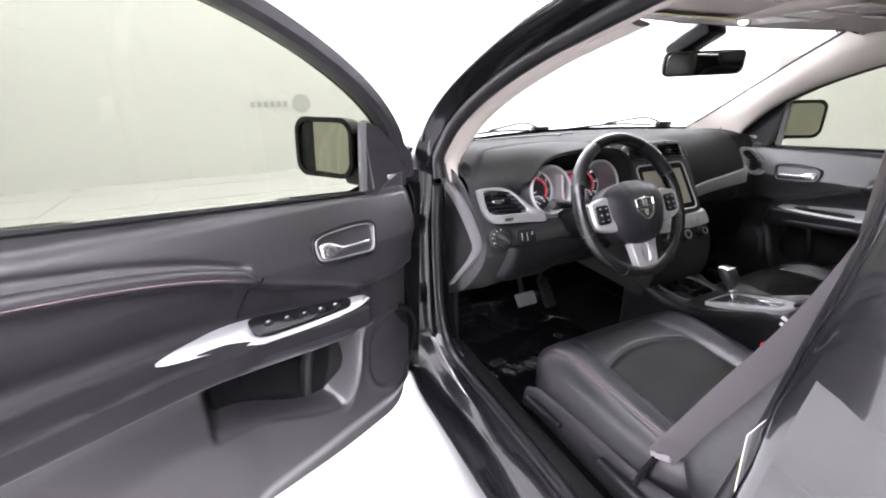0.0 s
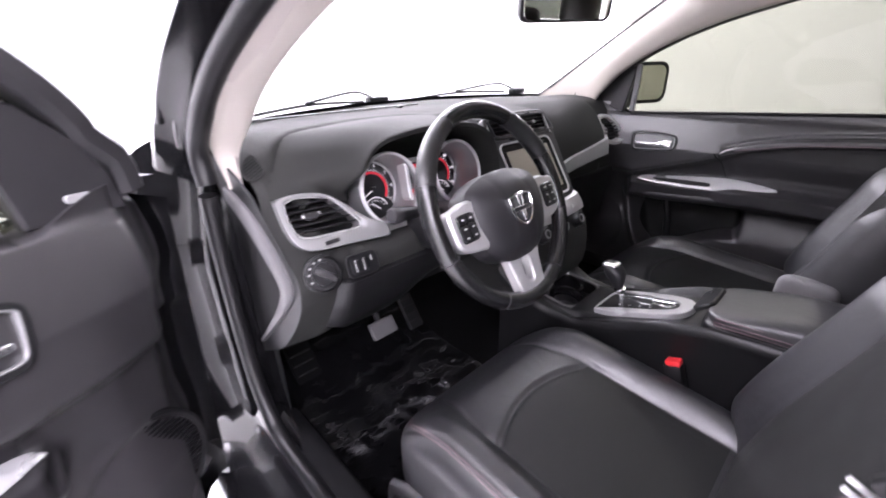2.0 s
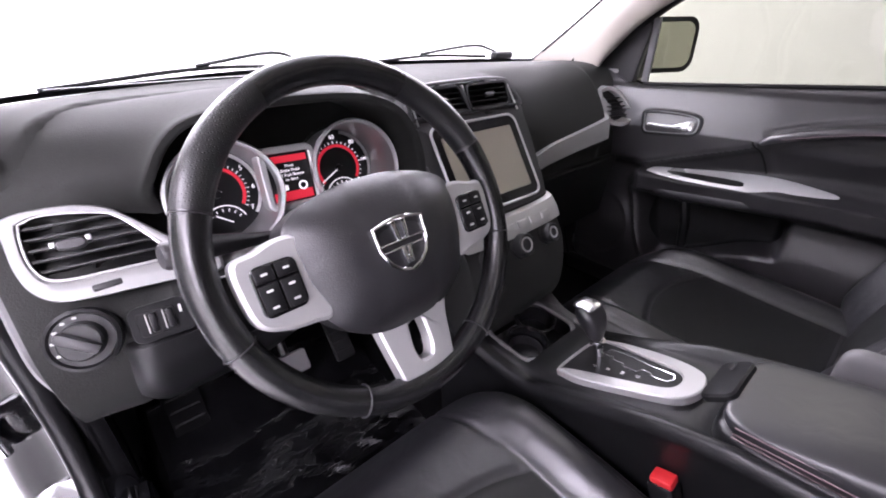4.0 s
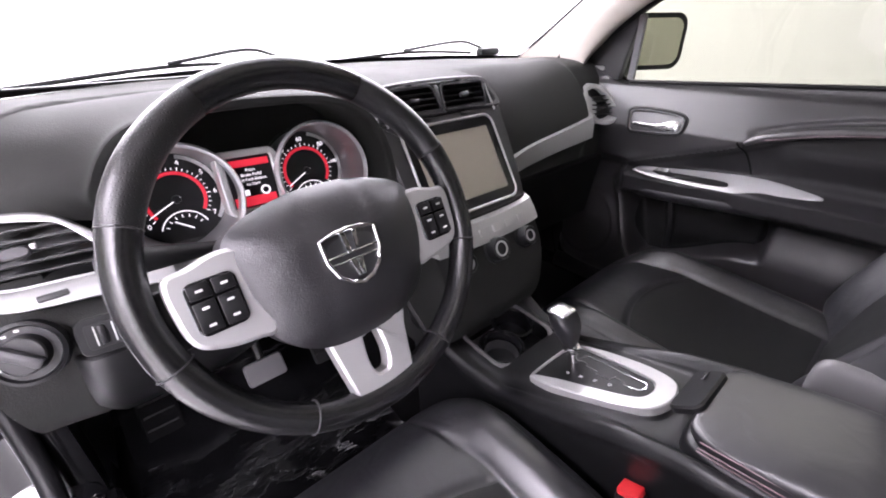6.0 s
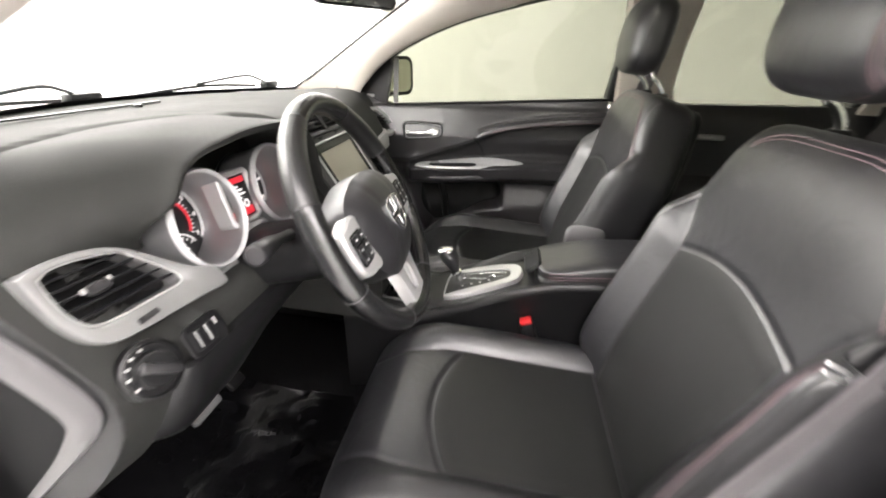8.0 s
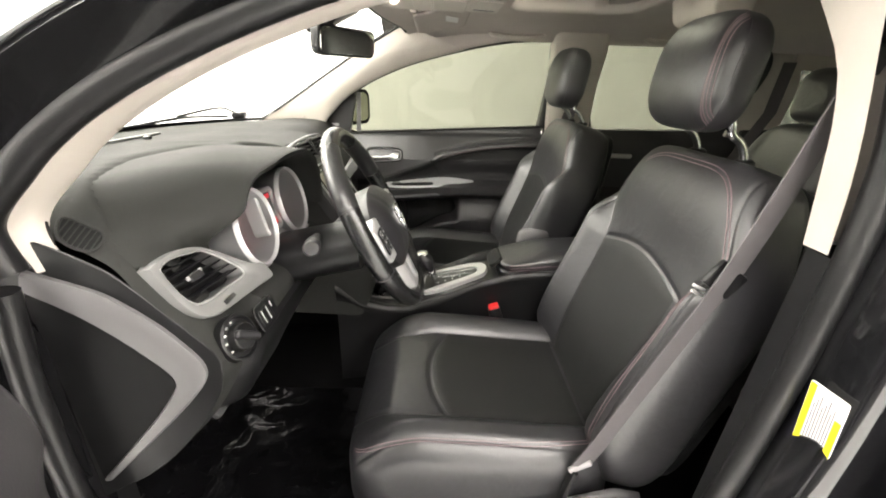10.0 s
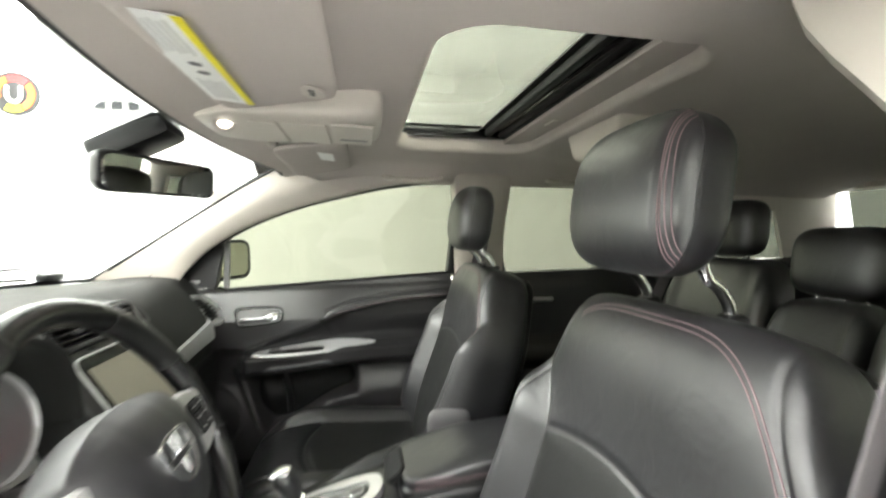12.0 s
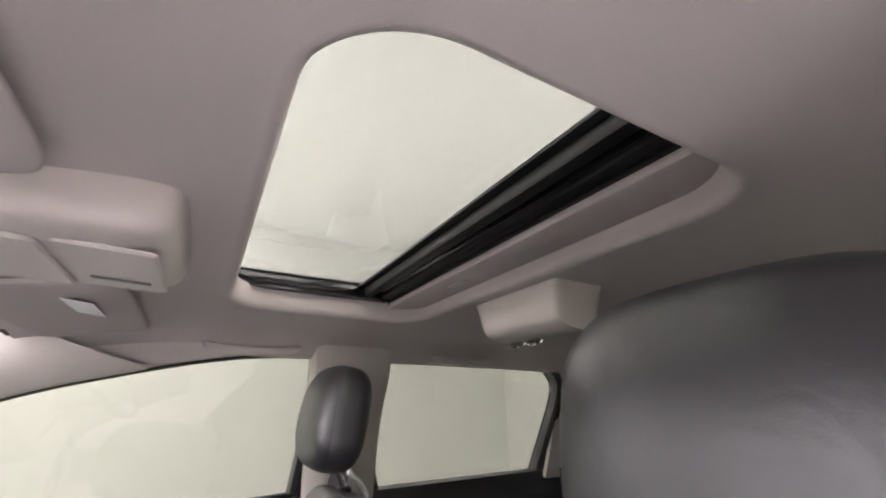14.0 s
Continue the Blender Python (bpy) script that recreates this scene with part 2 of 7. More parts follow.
def strap(pts, width, thick, sides):
    """A flat band along points; sides: the band's width direction at each point (or one)."""
    rows = []
    n = len(pts)
    for i, q in enumerate(pts):
        q = Vector(q)
        s = Vector(sides[i] if isinstance(sides, list) else sides).normalized() * width / 2
        a, b = Vector(pts[max(i - 1, 0)]), Vector(pts[min(i + 1, n - 1)])
        nrm = (b - a).normalized().cross(s.normalized()) * thick / 2
        rows.append([q - s - nrm, q + s - nrm, q + s + nrm, q - s + nrm])
    return sheet(rows, wrap_u=True, cap=True)


def lathe(profile, n=32, at=None):
    """Turned about z: profile of (radius, z)."""
    bm = sheet([[(r * math.cos(2 * math.pi * k / n), r * math.sin(2 * math.pi * k / n), z) for k in range(n)] for r, z in profile], wrap_u=True)
    if at is not None:
        bm.transform(at)
    return bm


def rrect(w, h, r, k=6):
    """Outline of a rounded rectangle, anticlockwise."""
    pts = []
    for cx, cy, a0 in ((w / 2 - r, h / 2 - r, 0), (-w / 2 + r, h / 2 - r, 90), (-w / 2 + r, -h / 2 + r, 180), (w / 2 - r, -h / 2 + r, 270)):
        for i in range(k + 1):
            a = radians(a0 + 90 * i / k)
            pts.append((cx + r * math.cos(a), cy + r * math.sin(a)))
    return pts


def grow(outline, d):
    """The outline moved outward by d."""
    n = len(outline)
    out = []
    for i in range(n):
        ax, ay = outline[i - 1]
        bx, by = outline[(i + 1) % n]
        tx, ty = bx - ax, by - ay
        ln = math.hypot(tx, ty) or 1
        out.append((outline[i][0] + d * ty / ln, outline[i][1] - d * tx / ln))
    return out


def slab(outline, thick, at, edge=0.001):
    """A plate with rounded rim, its face towards +z of at."""
    i1 = grow(outline, -edge)
    rows = [[(x, y, 0) for x, y in outline], [(x, y, thick - edge) for x, y in outline], [(x, y, thick) for x, y in i1]]
    bm = sheet(rows, wrap_u=True, cap=True)
    bm.transform(at)
    return bm


def frame_ring(outer, inner, thick, at, edge=0.001, back=0.0):
    """A frame between two outlines with as many points."""
    rows = [[(x, y, back) for x, y in outer], [(x, y, thick - edge) for x, y in outer], [(x, y, thick) for x, y in grow(outer, -edge)], [(x, y, thick) for x, y in grow(inner, edge)], [(x, y, thick - edge) for x, y in inner], [(x, y, back) for x, y in inner]]
    bm = sheet(rows, wrap_u=True, wrap_v=True)
    bm.transform(at)
    return bm


def basis(o, x, z):
    """Pose with its origin at o, x along x and z (the face) along z."""
    z = Vector(z).normalized()
    x = Vector(x)
    x = (x - z * x.dot(z)).normalized()
    y = z.cross(x)
    m = Matrix((x, y, z)).transposed().to_4x4()
    m.translation = o
    return m


def pillow(width, s0, s1, front, back, place, nu=70, nv=70, corner=8, edge=5):
    """A padded shape. Returns its mesh and a function that gives points of its front."""
    def pt(u, v, side):
        s = s0 + (s1 - s0) * (v + 1) / 2
        x = u * width(s) * max(0.0, 1 - abs(v) ** corner) ** (1 / corner)
        e = max(0.0, 1 - abs(u) ** edge) ** (1 / edge) * max(0.0, 1 - abs(v) ** edge) ** (1 / edge)
        return place(x, s, e * front(x, s) if side > 0 else -e * back(x, s))

    us = [math.sin(math.pi / 2 * (2 * i / (nu - 1) - 1)) for i in range(nu)]
    vs = [math.sin(math.pi / 2 * (2 * i / (nv - 1) - 1)) for i in range(nv)]
    f = [[pt(u, v, 1) for u in us] for v in vs]
    b = [[pt(u, v, -1) for u in us] for v in vs]
    bm = join(sheet(f), sheet(b))
    bmesh.ops.remove_doubles(bm, verts=bm.verts[:], dist=2e-5)
    bmesh.ops.recalc_face_normals(bm, faces=bm.faces[:])
    return bm, pt


def step(x, a, b):
    t = min(1.0, max(0.0, (x - a) / (b - a)))
    return t * t * (3 - 2 * t)


def rounded(pts, times=3, closed=True):
    """Corner cutting: a smooth loop inside a few corner points."""
    for _ in range(times):
        out = []
        for k in range(len(pts)):
            (ax, ay), (bx, by) = pts[k], pts[(k + 1) % len(pts)]
            out += [(0.75 * ax + 0.25 * bx, 0.75 * ay + 0.25 * by), (0.25 * ax + 0.75 * bx, 0.25 * ay + 0.75 * by)]
        pts = out
    return pts


def dip(d, w=0.004):
    return math.exp(-((d / w) ** 2))


def words(text, size, at, material, name, parent, depth=0.0004):
    """Lettering in the built-in font, as a mesh centred on at."""
    cu = bpy.data.curves.new(name, "FONT")
    cu.body, cu.size, cu.extrude, cu.align_x, cu.align_y, cu.resolution_u = text, size, depth, "CENTER", "CENTER", 2
    tmp = bpy.data.objects.new(name, cu)
    scene.collection.objects.link(tmp)
    me = bpy.data.meshes.new_from_object(tmp.evaluated_get(bpy.context.evaluated_depsgraph_get()))
    bpy.data.objects.remove(tmp)
    bm = bmesh.new()
    bm.from_mesh(me)
    bpy.data.meshes.remove(me)
    bm.transform(at)
    return part(name, bm, material, parent)

# ---- the studio round the car ----
def wall(name, size, at, label="plain white painted studio wall, brightly lit"):
    return solid(name, rbox(size, at, 0), M_WALL, label, "wall", kind="structure")


floor = solid("floor", rbox((14.0, 13.0, 0.2), (0, 0.5, -0.1), 0), M_FLOOR, "white tiled studio floor with thin grey joints", "floor", kind="structure")
for k in range(-6, 7):
    part("joint", rbox((0.006, 13.0, 0.004), (k * 1.1 - 0.3, 0.5, 0.0015), 0), M_JOINT, floor)
    part("joint", rbox((14.0, 0.006, 0.004), (0, k * 1.0 + 0.35, 0.0012), 0), M_JOINT, floor)
wall("wall_north", (14.4, 0.2, 4.4), (0, 7.1, 2.1))
wall("wall_south", (14.4, 0.2, 4.4), (0, -6.1, 2.1))
wall("wall_east", (0.2, 13.0, 4.4), (7.1, 0.5, 2.1))
wall("wall_west", (0.2, 13.0, 4.4), (-7.1, 0.5, 2.1))
solid("ceiling", rbox((14.4, 13.4, 0.2), (0, 0.5, 4.4), 0), M_WALL, "white studio ceiling with large assumed light panels", "ceiling", kind="structure")


# light panels are assumed, and placed where no view reaches them
def studio_light(x, y, w, d, m):
    t = thing("assumed_ceiling_light", (x, y, 4.24), "large flat white diffuser light panel under the ceiling, assumed and out of view", "lamp", "studio ceiling lights")
    o = rrect(w, d, 0.05, 2)
    at = Matrix.Translation((x, y, 4.3)) @ Matrix.Rotation(math.pi, 4, "X")
    part("frame", frame_ring(grow(o, 0.06), o, 0.08, at), M_SILVER, t)
    part("diffuser", slab(grow(o, -0.005), 0.05, at), m, t)


for x, y, w in ((-4.2, -3.7, 2.4), (-4.2, 0.2, 1.9), (-0.9, -3.7, 2.2), (-4.0, 5.1, 2.4), (-1.1, 5.1, 2.4), (1.8, 5.1, 2.4), (4.7, 5.1, 2.4), (5.4, 1.4, 2.2)):
    studio_light(x, y, w, 2.9, M_PANEL_FRONT if y > 5 else M_PANEL)


def wall_sign(at, r, bars):
    """Round studio sign with a ring of orange pieces and a row of grey lettering bars."""
    s = thing("wall_sign", at.translation, "round dark wall sign with orange ring and grey lettering", "sign", "wall signs")
    o = [(r * math.cos(2 * math.pi * k / 48), r * math.sin(2 * math.pi * k / 48)) for k in range(48)]
    part("disc", slab(o, 0.02, at, 0.003), M_DIAL, s, "dark round disc")
    for a0, a1, m in ((-60, 40, M_ORANGE), (45, 110, M_RED), (-120, -65, M_YELLOW), (115, 200, M_ORANGE)):
        arc = [radians(a0 + (a1 - a0) * k / 14) for k in range(15)]
        q = [(0.86 * r * math.cos(a), 0.86 * r * math.sin(a)) for a in arc] + [(0.55 * r * math.cos(a), 0.55 * r * math.sin(a)) for a in arc[::-1]]
        part("ring_segment", slab(q, 0.01, at @ Matrix.Translation((0, 0, 0.02)), 0.002), m, s)
    u = [(0.28 * r * math.cos(radians(180 + 12 * k)), -0.08 * r + 0.30 * r * math.sin(radians(180 + 12 * k)), 0.03) for k in range(16)]
    bm = tube([(-0.28 * r, 0.34 * r, 0.03)] + u + [(0.28 * r, 0.34 * r, 0.03)], 0.085 * r, 8)
    bm.transform(at)
    part("pale_hook", bm, M_WHITE, s)
    for x, w, h in bars:
        part("letter_bar", slab(rrect(w, h, 0.01, 2), 0.012, at @ Matrix.Translation((x, -0.10, 0)), 0.002), M_INK, s)


NORTH = Matrix(((1, 0, 0, -0.34), (0, 0, -1, 6.995), (0, 1, 0, 1.10), (0, 0, 0, 1)))
g = thing("wall_sign", NORTH.translation, "faint round grey wall sign with pale lettering", "sign", "wall signs")
part("disc", slab([(0.15 * math.cos(2 * math.pi * k / 36), 0.15 * math.sin(2 * math.pi * k / 36)) for k in range(36)], 0.01, NORTH, 0.002), M_FAINT, g)
for k in range(6):
    part("letter_bar", slab(rrect(0.07, 0.09, 0.008, 2), 0.008, NORTH @ Matrix.Translation((-0.26 - 0.10 * k, 0, 0)), 0.002), M_FAINT, g)
EAST = Matrix(((0, 0, -1, 6.995), (-1, 0, 0, 5.25), (0, 1, 0, 3.50), (0, 0, 0, 1)))
wall_sign(EAST, 0.34, [(0.44 + 0.25 * k, 0.15, 0.13) for k in range(6)])

# ---- the car's shell ----
def head_z(x, y):
    """Height of the headliner."""
    z = 1.512 - 0.061 * step(y, -0.28, 0.22) - 0.025 * step(-y, 1.2, 2.2)
    return z - 0.052 * step(abs(x), 0.50, 0.70) ** 1.5 - 0.012 * (x / 0.6) ** 2


def opening_curve(n=40):
    """Upper edge of the front door's opening, from the dash to the B-pillar (y, z)."""
    return spline([(0.400, 1.03), (0.412, 1.10), (0.372, 1.178), (0.275, 1.258), (0.137, 1.330), (-0.03, 1.390), (-0.21, 1.428), (-0.40, 1.450), (-0.575, 1.462)], n)


def seal_curve(n=40):
    """The opening's edge as the thick rubber seal and the trim behind it narrow it."""
    pts = opening_curve(n)
    out = []
    for k, (y, z) in enumerate(pts):
        a, b = pts[max(k - 1, 0)], pts[min(k + 1, n - 1)]
        ty, tz = b[0] - a[0], b[1] - a[1]
        ln = math.hypot(ty, tz)
        d = 0.028 * step(z, 1.06, 1.18) * (1 - 0.75 * step(-y, 0.05, 0.45))
        out.append((y - d * tz / ln, z + d * ty / ln))
    return out


def screen_edge(n=40):
    """Edge of the windscreen inside, from its foot to the header."""
    return spline([(0.728, 0.694, 1.092), (0.700, 0.53, 1.195), (0.665, 0.36, 1.302), (0.628, 0.20, 1.398), (0.596, 0.075, 1.466), (0.590, 0.045, 1.476)], n)


SUN_X0, SUN_X1, SUN_Y0, SUN_Y1 = -0.379, 0.385, -0.730, -0.320


def headliner():
    cx, cy = (SUN_X0 + SUN_X1) / 2, (SUN_Y0 + SUN_Y1) / 2
    base = rrect(SUN_X1 - SUN_X0, SUN_Y1 - SUN_Y0, 0.082, 12)
    dense = []
    for i in range(len(base)):
        a, b = base[i], base[(i + 1) % len(base)]
        m = max(1, int(math.dist(a, b) / 0.02))
        dense += [(a[0] + (b[0] - a[0]) * k / m, a[1] + (b[1] - a[1]) * k / m) for k in range(m)]
    hole = [(x + cx, y + cy) for x, y in dense]

    def rim(x, y):
        dx, dy = x - cx, y - cy
        k = 1e9
        if abs(dx) > 1e-6:
            k = min(k, 0.705 / abs(dx))
        if dy > 1e-6:
            qa, qb, qc = 0.21 * dx * dx, dy + 0.42 * cx * dx, cy - 0.107 + 0.21 * cx * cx
            k = min(k, (-qb + math.sqrt(qb * qb - 4 * qa * qc)) / (2 * qa) if qa > 1e-9 else -qc / qb)
        if dy < -1e-6:
            k = min(k, (-2.35 - cy) / dy)
        return cx + dx * k, cy + dy * k

    rows = []
    up = grow(hole, -0.004)
    rows.append([(x, y, head_z(x, y) + 0.045) for x, y in up])
    rows.append([(x, y, head_z(x, y) + 0.012) for x, y in up])
    rows.append([(x, y, head_z(x, y) + 0.004) for x, y in hole])
    out = grow(hole, 0.006)
    rows.append([(x, y, head_z(x, y)) for x, y in out])
    for k in range(1, 29):
        f = (k / 28) ** 1.3
        rows.append([(ox + (rx - ox) * f, oy + (ry - oy) * f, head_z(ox + (rx - ox) * f, oy + (ry - oy) * f)) for (ox, oy), (rx, ry) in zip(out, [rim(x, y) for x, y in hole])])
    bm = sheet(rows, wrap_u=True)
    return bm


solid("headliner", headliner(), M_CLOTH, "greyish beige cloth roof lining with a sunroof opening", "ceiling", kind="structure", sharp=60)

# roof skin above, with the same opening
skin_rows = []
for i in range(41):
    y = 0.14 - 2.6 * i / 40
    skin_rows.append([(x, y, head_z(0.62 * x, y) + 0.090 - 0.12 * step(abs(x), 0.5, 0.78)) for x in np.linspace(-0.78, 0.78, 31)])
bm = sheet(skin_rows)
gone = [f for f in bm.faces if SUN_X0 - 0.02 < f.calc_center_median().x < SUN_X1 + 0.02 and SUN_Y0 - 0.04 < f.calc_center_median().y < SUN_Y1 + 0.02]
bmesh.ops.delete(bm, geom=gone, context="FACES")
solid("roof_skin", bm, M_PAINT, "black painted car roof with a sunroof cut-out", "roof", kind="structure")

# sunroof: glass, seals and the pushed-back shade
sun = thing("sunroof", (0, -0.49, 1.57), "tinted glass sunroof with black rubber seal, shade slid open", "sunroof")
zs = 1.566
part("glass_panel", rbox((0.86, 0.40, 0.005), (0, -0.45, zs + 0.022), 0.002), M_TINTROOF, sun, "pale green tinted glass")
for y, w, h, dz in ((-0.602, 0.022, 0.022, 0.0), (-0.622, 0.018, 0.026, 0.004), (-0.644, 0.024, 0.018, -0.004), (-0.662, 0.012, 0.03, -0.006)):
    part("rear_seal", rbox((0.80, w, h), (0, y, zs + dz), 0.006), M_GLOSSBLK if y == -0.622 else M_RUBBER, sun)
part("seal_back", rbox((0.80, 0.09, 0.006), (0, -0.625, zs + 0.014), 0.002), M_RUBBER, sun)
part("side_rail", rbox((0.075, 0.36, 0.03), (0.398, -0.475, zs - 0.002), 0.004), M_GLOSSBLK, sun)
part("side_rail", rbox((0.03, 0.36, 0.02), (-0.395, -0.475, zs + 0.01), 0.004), M_GLOSSBLK, sun)
shade = part("shade", rbox((0.795, 0.098, 0.014), (-0.008, -0.704, 1.543), 0.006), M_CLOTH, sun, "beige cloth sliding shade")
part("shade_grip", rbox((0.055, 0.016, 0.004), (0.11, -0.690, 1.535), 0.003), M_BEIGE, shade)


def a_pillar(side):
    """Pillar beside the windscreen: inner trim, rubber seal, painted outside."""
    XF.append(Matrix.Diagonal((side, 1, 1, 1)))
    n = 40
    wedge = [Vector(p) for p in screen_edge(n)]
    curve = seal_curve(60)
    lip = opening_curve(60)
    # the opening edge beside each station of the windscreen's edge
    idx = [k * 43 / (n - 1) for k in range(n)]

    def ring(k, x, out):
        """A point beside the opening's edge, moved outward in its plane."""
        q = idx[k]
        y, z = np.interp(q, range(60), [c[0] for c in curve]), np.interp(q, range(60), [c[1] for c in curve])
        q0, q1 = max(0, int(q) - 1), min(59, int(q) + 2)
        ty, tz = curve[q1][0] - curve[q0][0], curve[q1][1] - curve[q0][1]
        ln = math.hypot(ty, tz)
        return Vector((x - 0.055 * step(z, 1.1, 1.46), y + out * tz / ln, z - out * ty / ln))

    t = thing("a_pillar", (0.74, 0.4, 0.9), "sloping windscreen pillar with pale beige inner trim and black paint", "pillar", "windscreen pillars", "structure")
    rows = []
    for k, a in enumerate(wedge):
        low = 1 - step(k / (n - 1), 0.0, 0.35)
        near = ring(k, 0.680 + 0.024 * low, 0.004)
        mid = a.lerp(near, 0.5) + Vector((-0.02 + 0.03 * low, -0.006, -0.004))
        rows.append(spline([a, mid, near, ring(k, 0.700 + 0.014 * low, -0.003), ring(k, 0.728 - 0.008 * low, 0.003), ring(k, 0.756 - 0.030 * low, 0.016)], 18))
    part("inner_trim", sheet(rows), M_BEIGE, t, "pale beige plastic trim")
    seal = [Vector((0.762 - 0.05 * step(z, 1.1, 1.46), y + 0.010, z + 0.013)) for y, z in curve]
    part("door_seal", tube(seal, 0.019, 12), M_SEAL, t, "satin black rubber door seal")
    bead = [Vector((0.784 - 0.05 * step(z, 1.1, 1.46), y + 0.022, z + 0.026)) for y, z in lip[6:]]
    part("paint_flange", tube(bead, 0.0065, 10), M_PAINT, t, "gloss black flange beside the seal")
    bead = [Vector((0.806 - 0.05 * step(z, 1.1, 1.46), y + 0.040, z + 0.030)) for y, z in lip[10:50]]
    part("paint_ridge", tube(bead, 0.006, 10), M_PAINT, t, "gloss black pressed ridge")
    # painted outside, from the seal round to the glass
    outer = []
    for i in range(n):
        b = Vector(spline([(p.x, p.y, p.z) for p in seal[::8]], n)[i])
        a = wedge[i]
        s = i / (n - 1)
        out = Vector((0.80 - 0.05 * s, b.y + 0.03, b.z + 0.018))
        far = Vector((0.825 - 0.09 * s, b.y * 0.75 + a.y * 0.25 + 0.03, b.z * 0.75 + a.z * 0.25 + 0.02))
        g = Vector((a.x + 0.022, a.y + 0.004, a.z + 0.004))
        outer.append([b, b + Vector((0.014, 0.004, 0.004)), out, far, g, a + Vector((0.004, 0.003, 0.003))])
    part("outer_skin", sheet([spline(r, 14) for r in outer]), M_JAMB, t, "gloss black paint")
    part("glass_edge", tube(wedge[3:], 0.004, 6), M_RUBBER, t, "thin black glass edge")
    XF.pop()


a_pillar(-1)
a_pillar(1)

# windscreen
edge = screen_edge(24)
rows = []
for i in range(24):
    x, y, z = edge[i]
    rows.append([(x * f, y + (0.17 - 0.10 * i / 23) * (1 - f * f), z + 0.012 * (1 - f * f)) for f in np.linspace(-1, 1, 25)])
solid("windscreen", sheet(rows), M_GLASS, "clear curved windscreen", "window", kind="structure")

band_rows = [[(x * f, y + 0.17 * (1 - f * f) - 0.004, z + 0.012 * (1 - f * f) + 0.001) for f in np.linspace(-1, 1, 41)] for x, y, z in screen_edge(120)[:4]]
solid("windscreen_band", sheet(band_rows), M_DIAL, "black printed band along the windscreen's foot", "trim", kind="structure")

header = [(x, 0.110 - 0.21 * x * x, head_z(x, 0.107 - 0.21 * x * x) + 0.003) for x in np.linspace(-0.58, 0.58, 40)]
solid("windscreen_header", tube(header, 0.007, 8, flat=0.6), M_RUBBER, "black edge strip along the top of the windscreen", "trim", kind="structure")

# roof side rails above the doors
def side_rail(side):
    XF.append(Matrix.Diagonal((side, 1, 1, 1)))
    pts = [(0.700 - 0.03 * step(z, 1.3, 1.46), y, z) for y, z in seal_curve(30)[10:]]
    pts += [(0.672, y, 1.463 + 0.008 * step(-y, 0.6, 1.0) - 0.03 * step(-y, 1.2, 2.0)) for y in np.linspace(-0.65, -2.3, 16)]
    rows = []
    for x, y, z in pts:
        top = head_z(0.64, y)
        rows.append([(x + 0.03, y, z + 0.01), (x, y, z + 0.002), (x - 0.012, y, z + 0.006), (0.655, y, max(z + 0.012, (z + top) / 2)), (0.635, y, max(z + 0.02, top))])
    solid("roof_rail_trim", sheet([spline(r, 9) for r in rows]), M_CLOTH, "beige lining along the roof side above the doors", "trim", kind="structure")
    rows = []
    for k, (x, y, z) in enumerate(pts):
        g = 0.05 + 0.95 * step(k, 0, 11)
        rows.append([(x + 0.03, y, z + 0.01), (x + 0.03 + 0.02 * g, y, z + 0.01 + 0.015 * g), (x + 0.03 + 0.04 * g, y, z + 0.01 + 0.04 * g), (x + 0.03 + 0.03 * g, y, z + 0.01 + 0.08 * g)])
    solid("roof_rail_skin", sheet([spline(r, 8) for r in rows]), M_PAINT, "gloss black roof side of the car", "trim", kind="structure")
    XF.pop()


side_rail(-1)
side_rail(1)

# car floor, sills and footwells
bm = rbox((1.42, 3.1, 0.05), (0, -0.9, 0.35), 0.01)
solid("car_floor", bm, M_CARPET, "black carpeted car floor", "floor", kind="structure")
bm = sheet([[(x, y, z) for x in np.linspace(-0.70, 0.70, 5)] for y, z in ((0.60, 0.36), (0.72, 0.40), (0.82, 0.55), (0.86, 0.80), (0.86, 1.05))])
solid("firewall", bm, M_CARPET, "black carpeted footwell front", "trim", kind="structure")


def sill(side):
    XF.append(Matrix.Diagonal((side, 1, 1, 1)))
    t = thing("door_sill", (0.82, -0.1, 0.2), "black painted sill with rubber seal and scuffed plastic tread", "sill", "door sills", "structure")
    prof = [(0.698, 0.29), (0.700, 0.36), (0.715, 0.425), (0.75, 0.44), (0.775, 0.432), (0.79, 0.41), (0.85, 0.395), (0.895, 0.37), (0.91, 0.33), (0.905, 0.26), (0.87, 0.21)]
    rows = [[(x + 0.0, y, z + 0.05 * step(y, 0.25, 0.5)) for x, z in spline(prof, 26)] for y in np.linspace(0.50, -0.75, 20)]
    part("sill_panel", sheet(rows), M_PAINT, t, "gloss black paint")
    part("tread_trim", join(rbox((0.06, 1.05, 0.012), (0.725, -0.12, 0.436), 0.004), rbox((0.012, 1.05, 0.05), (0.697, -0.12, 0.41), 0.004)), M_PLASTIC, t)
    pts = spline([(0.764, 0.425, 1.02), (0.764, 0.44, 0.85), (0.764, 0.43, 0.62), (0.764, 0.38, 0.49), (0.764, 0.28, 0.448), (0.764, -0.1, 0.446), (0.764, -0.40, 0.448), (0.764, -0.48, 0.49), (0.764, -0.52, 0.60), (0.764, -0.556, 0.78), (0.762, -0.585, 1.02), (0.752, -0.600, 1.18), (0.738, -0.592, 1.30), (0.724, -0.578, 1.39), (0.712, -0.572, 1.45)], 90)
    part("door_seal", tube(pts, 0.017, 10), M_SEAL, t, "satin black rubber door seal")
    XF.pop()


sill(-1)
sill(1)


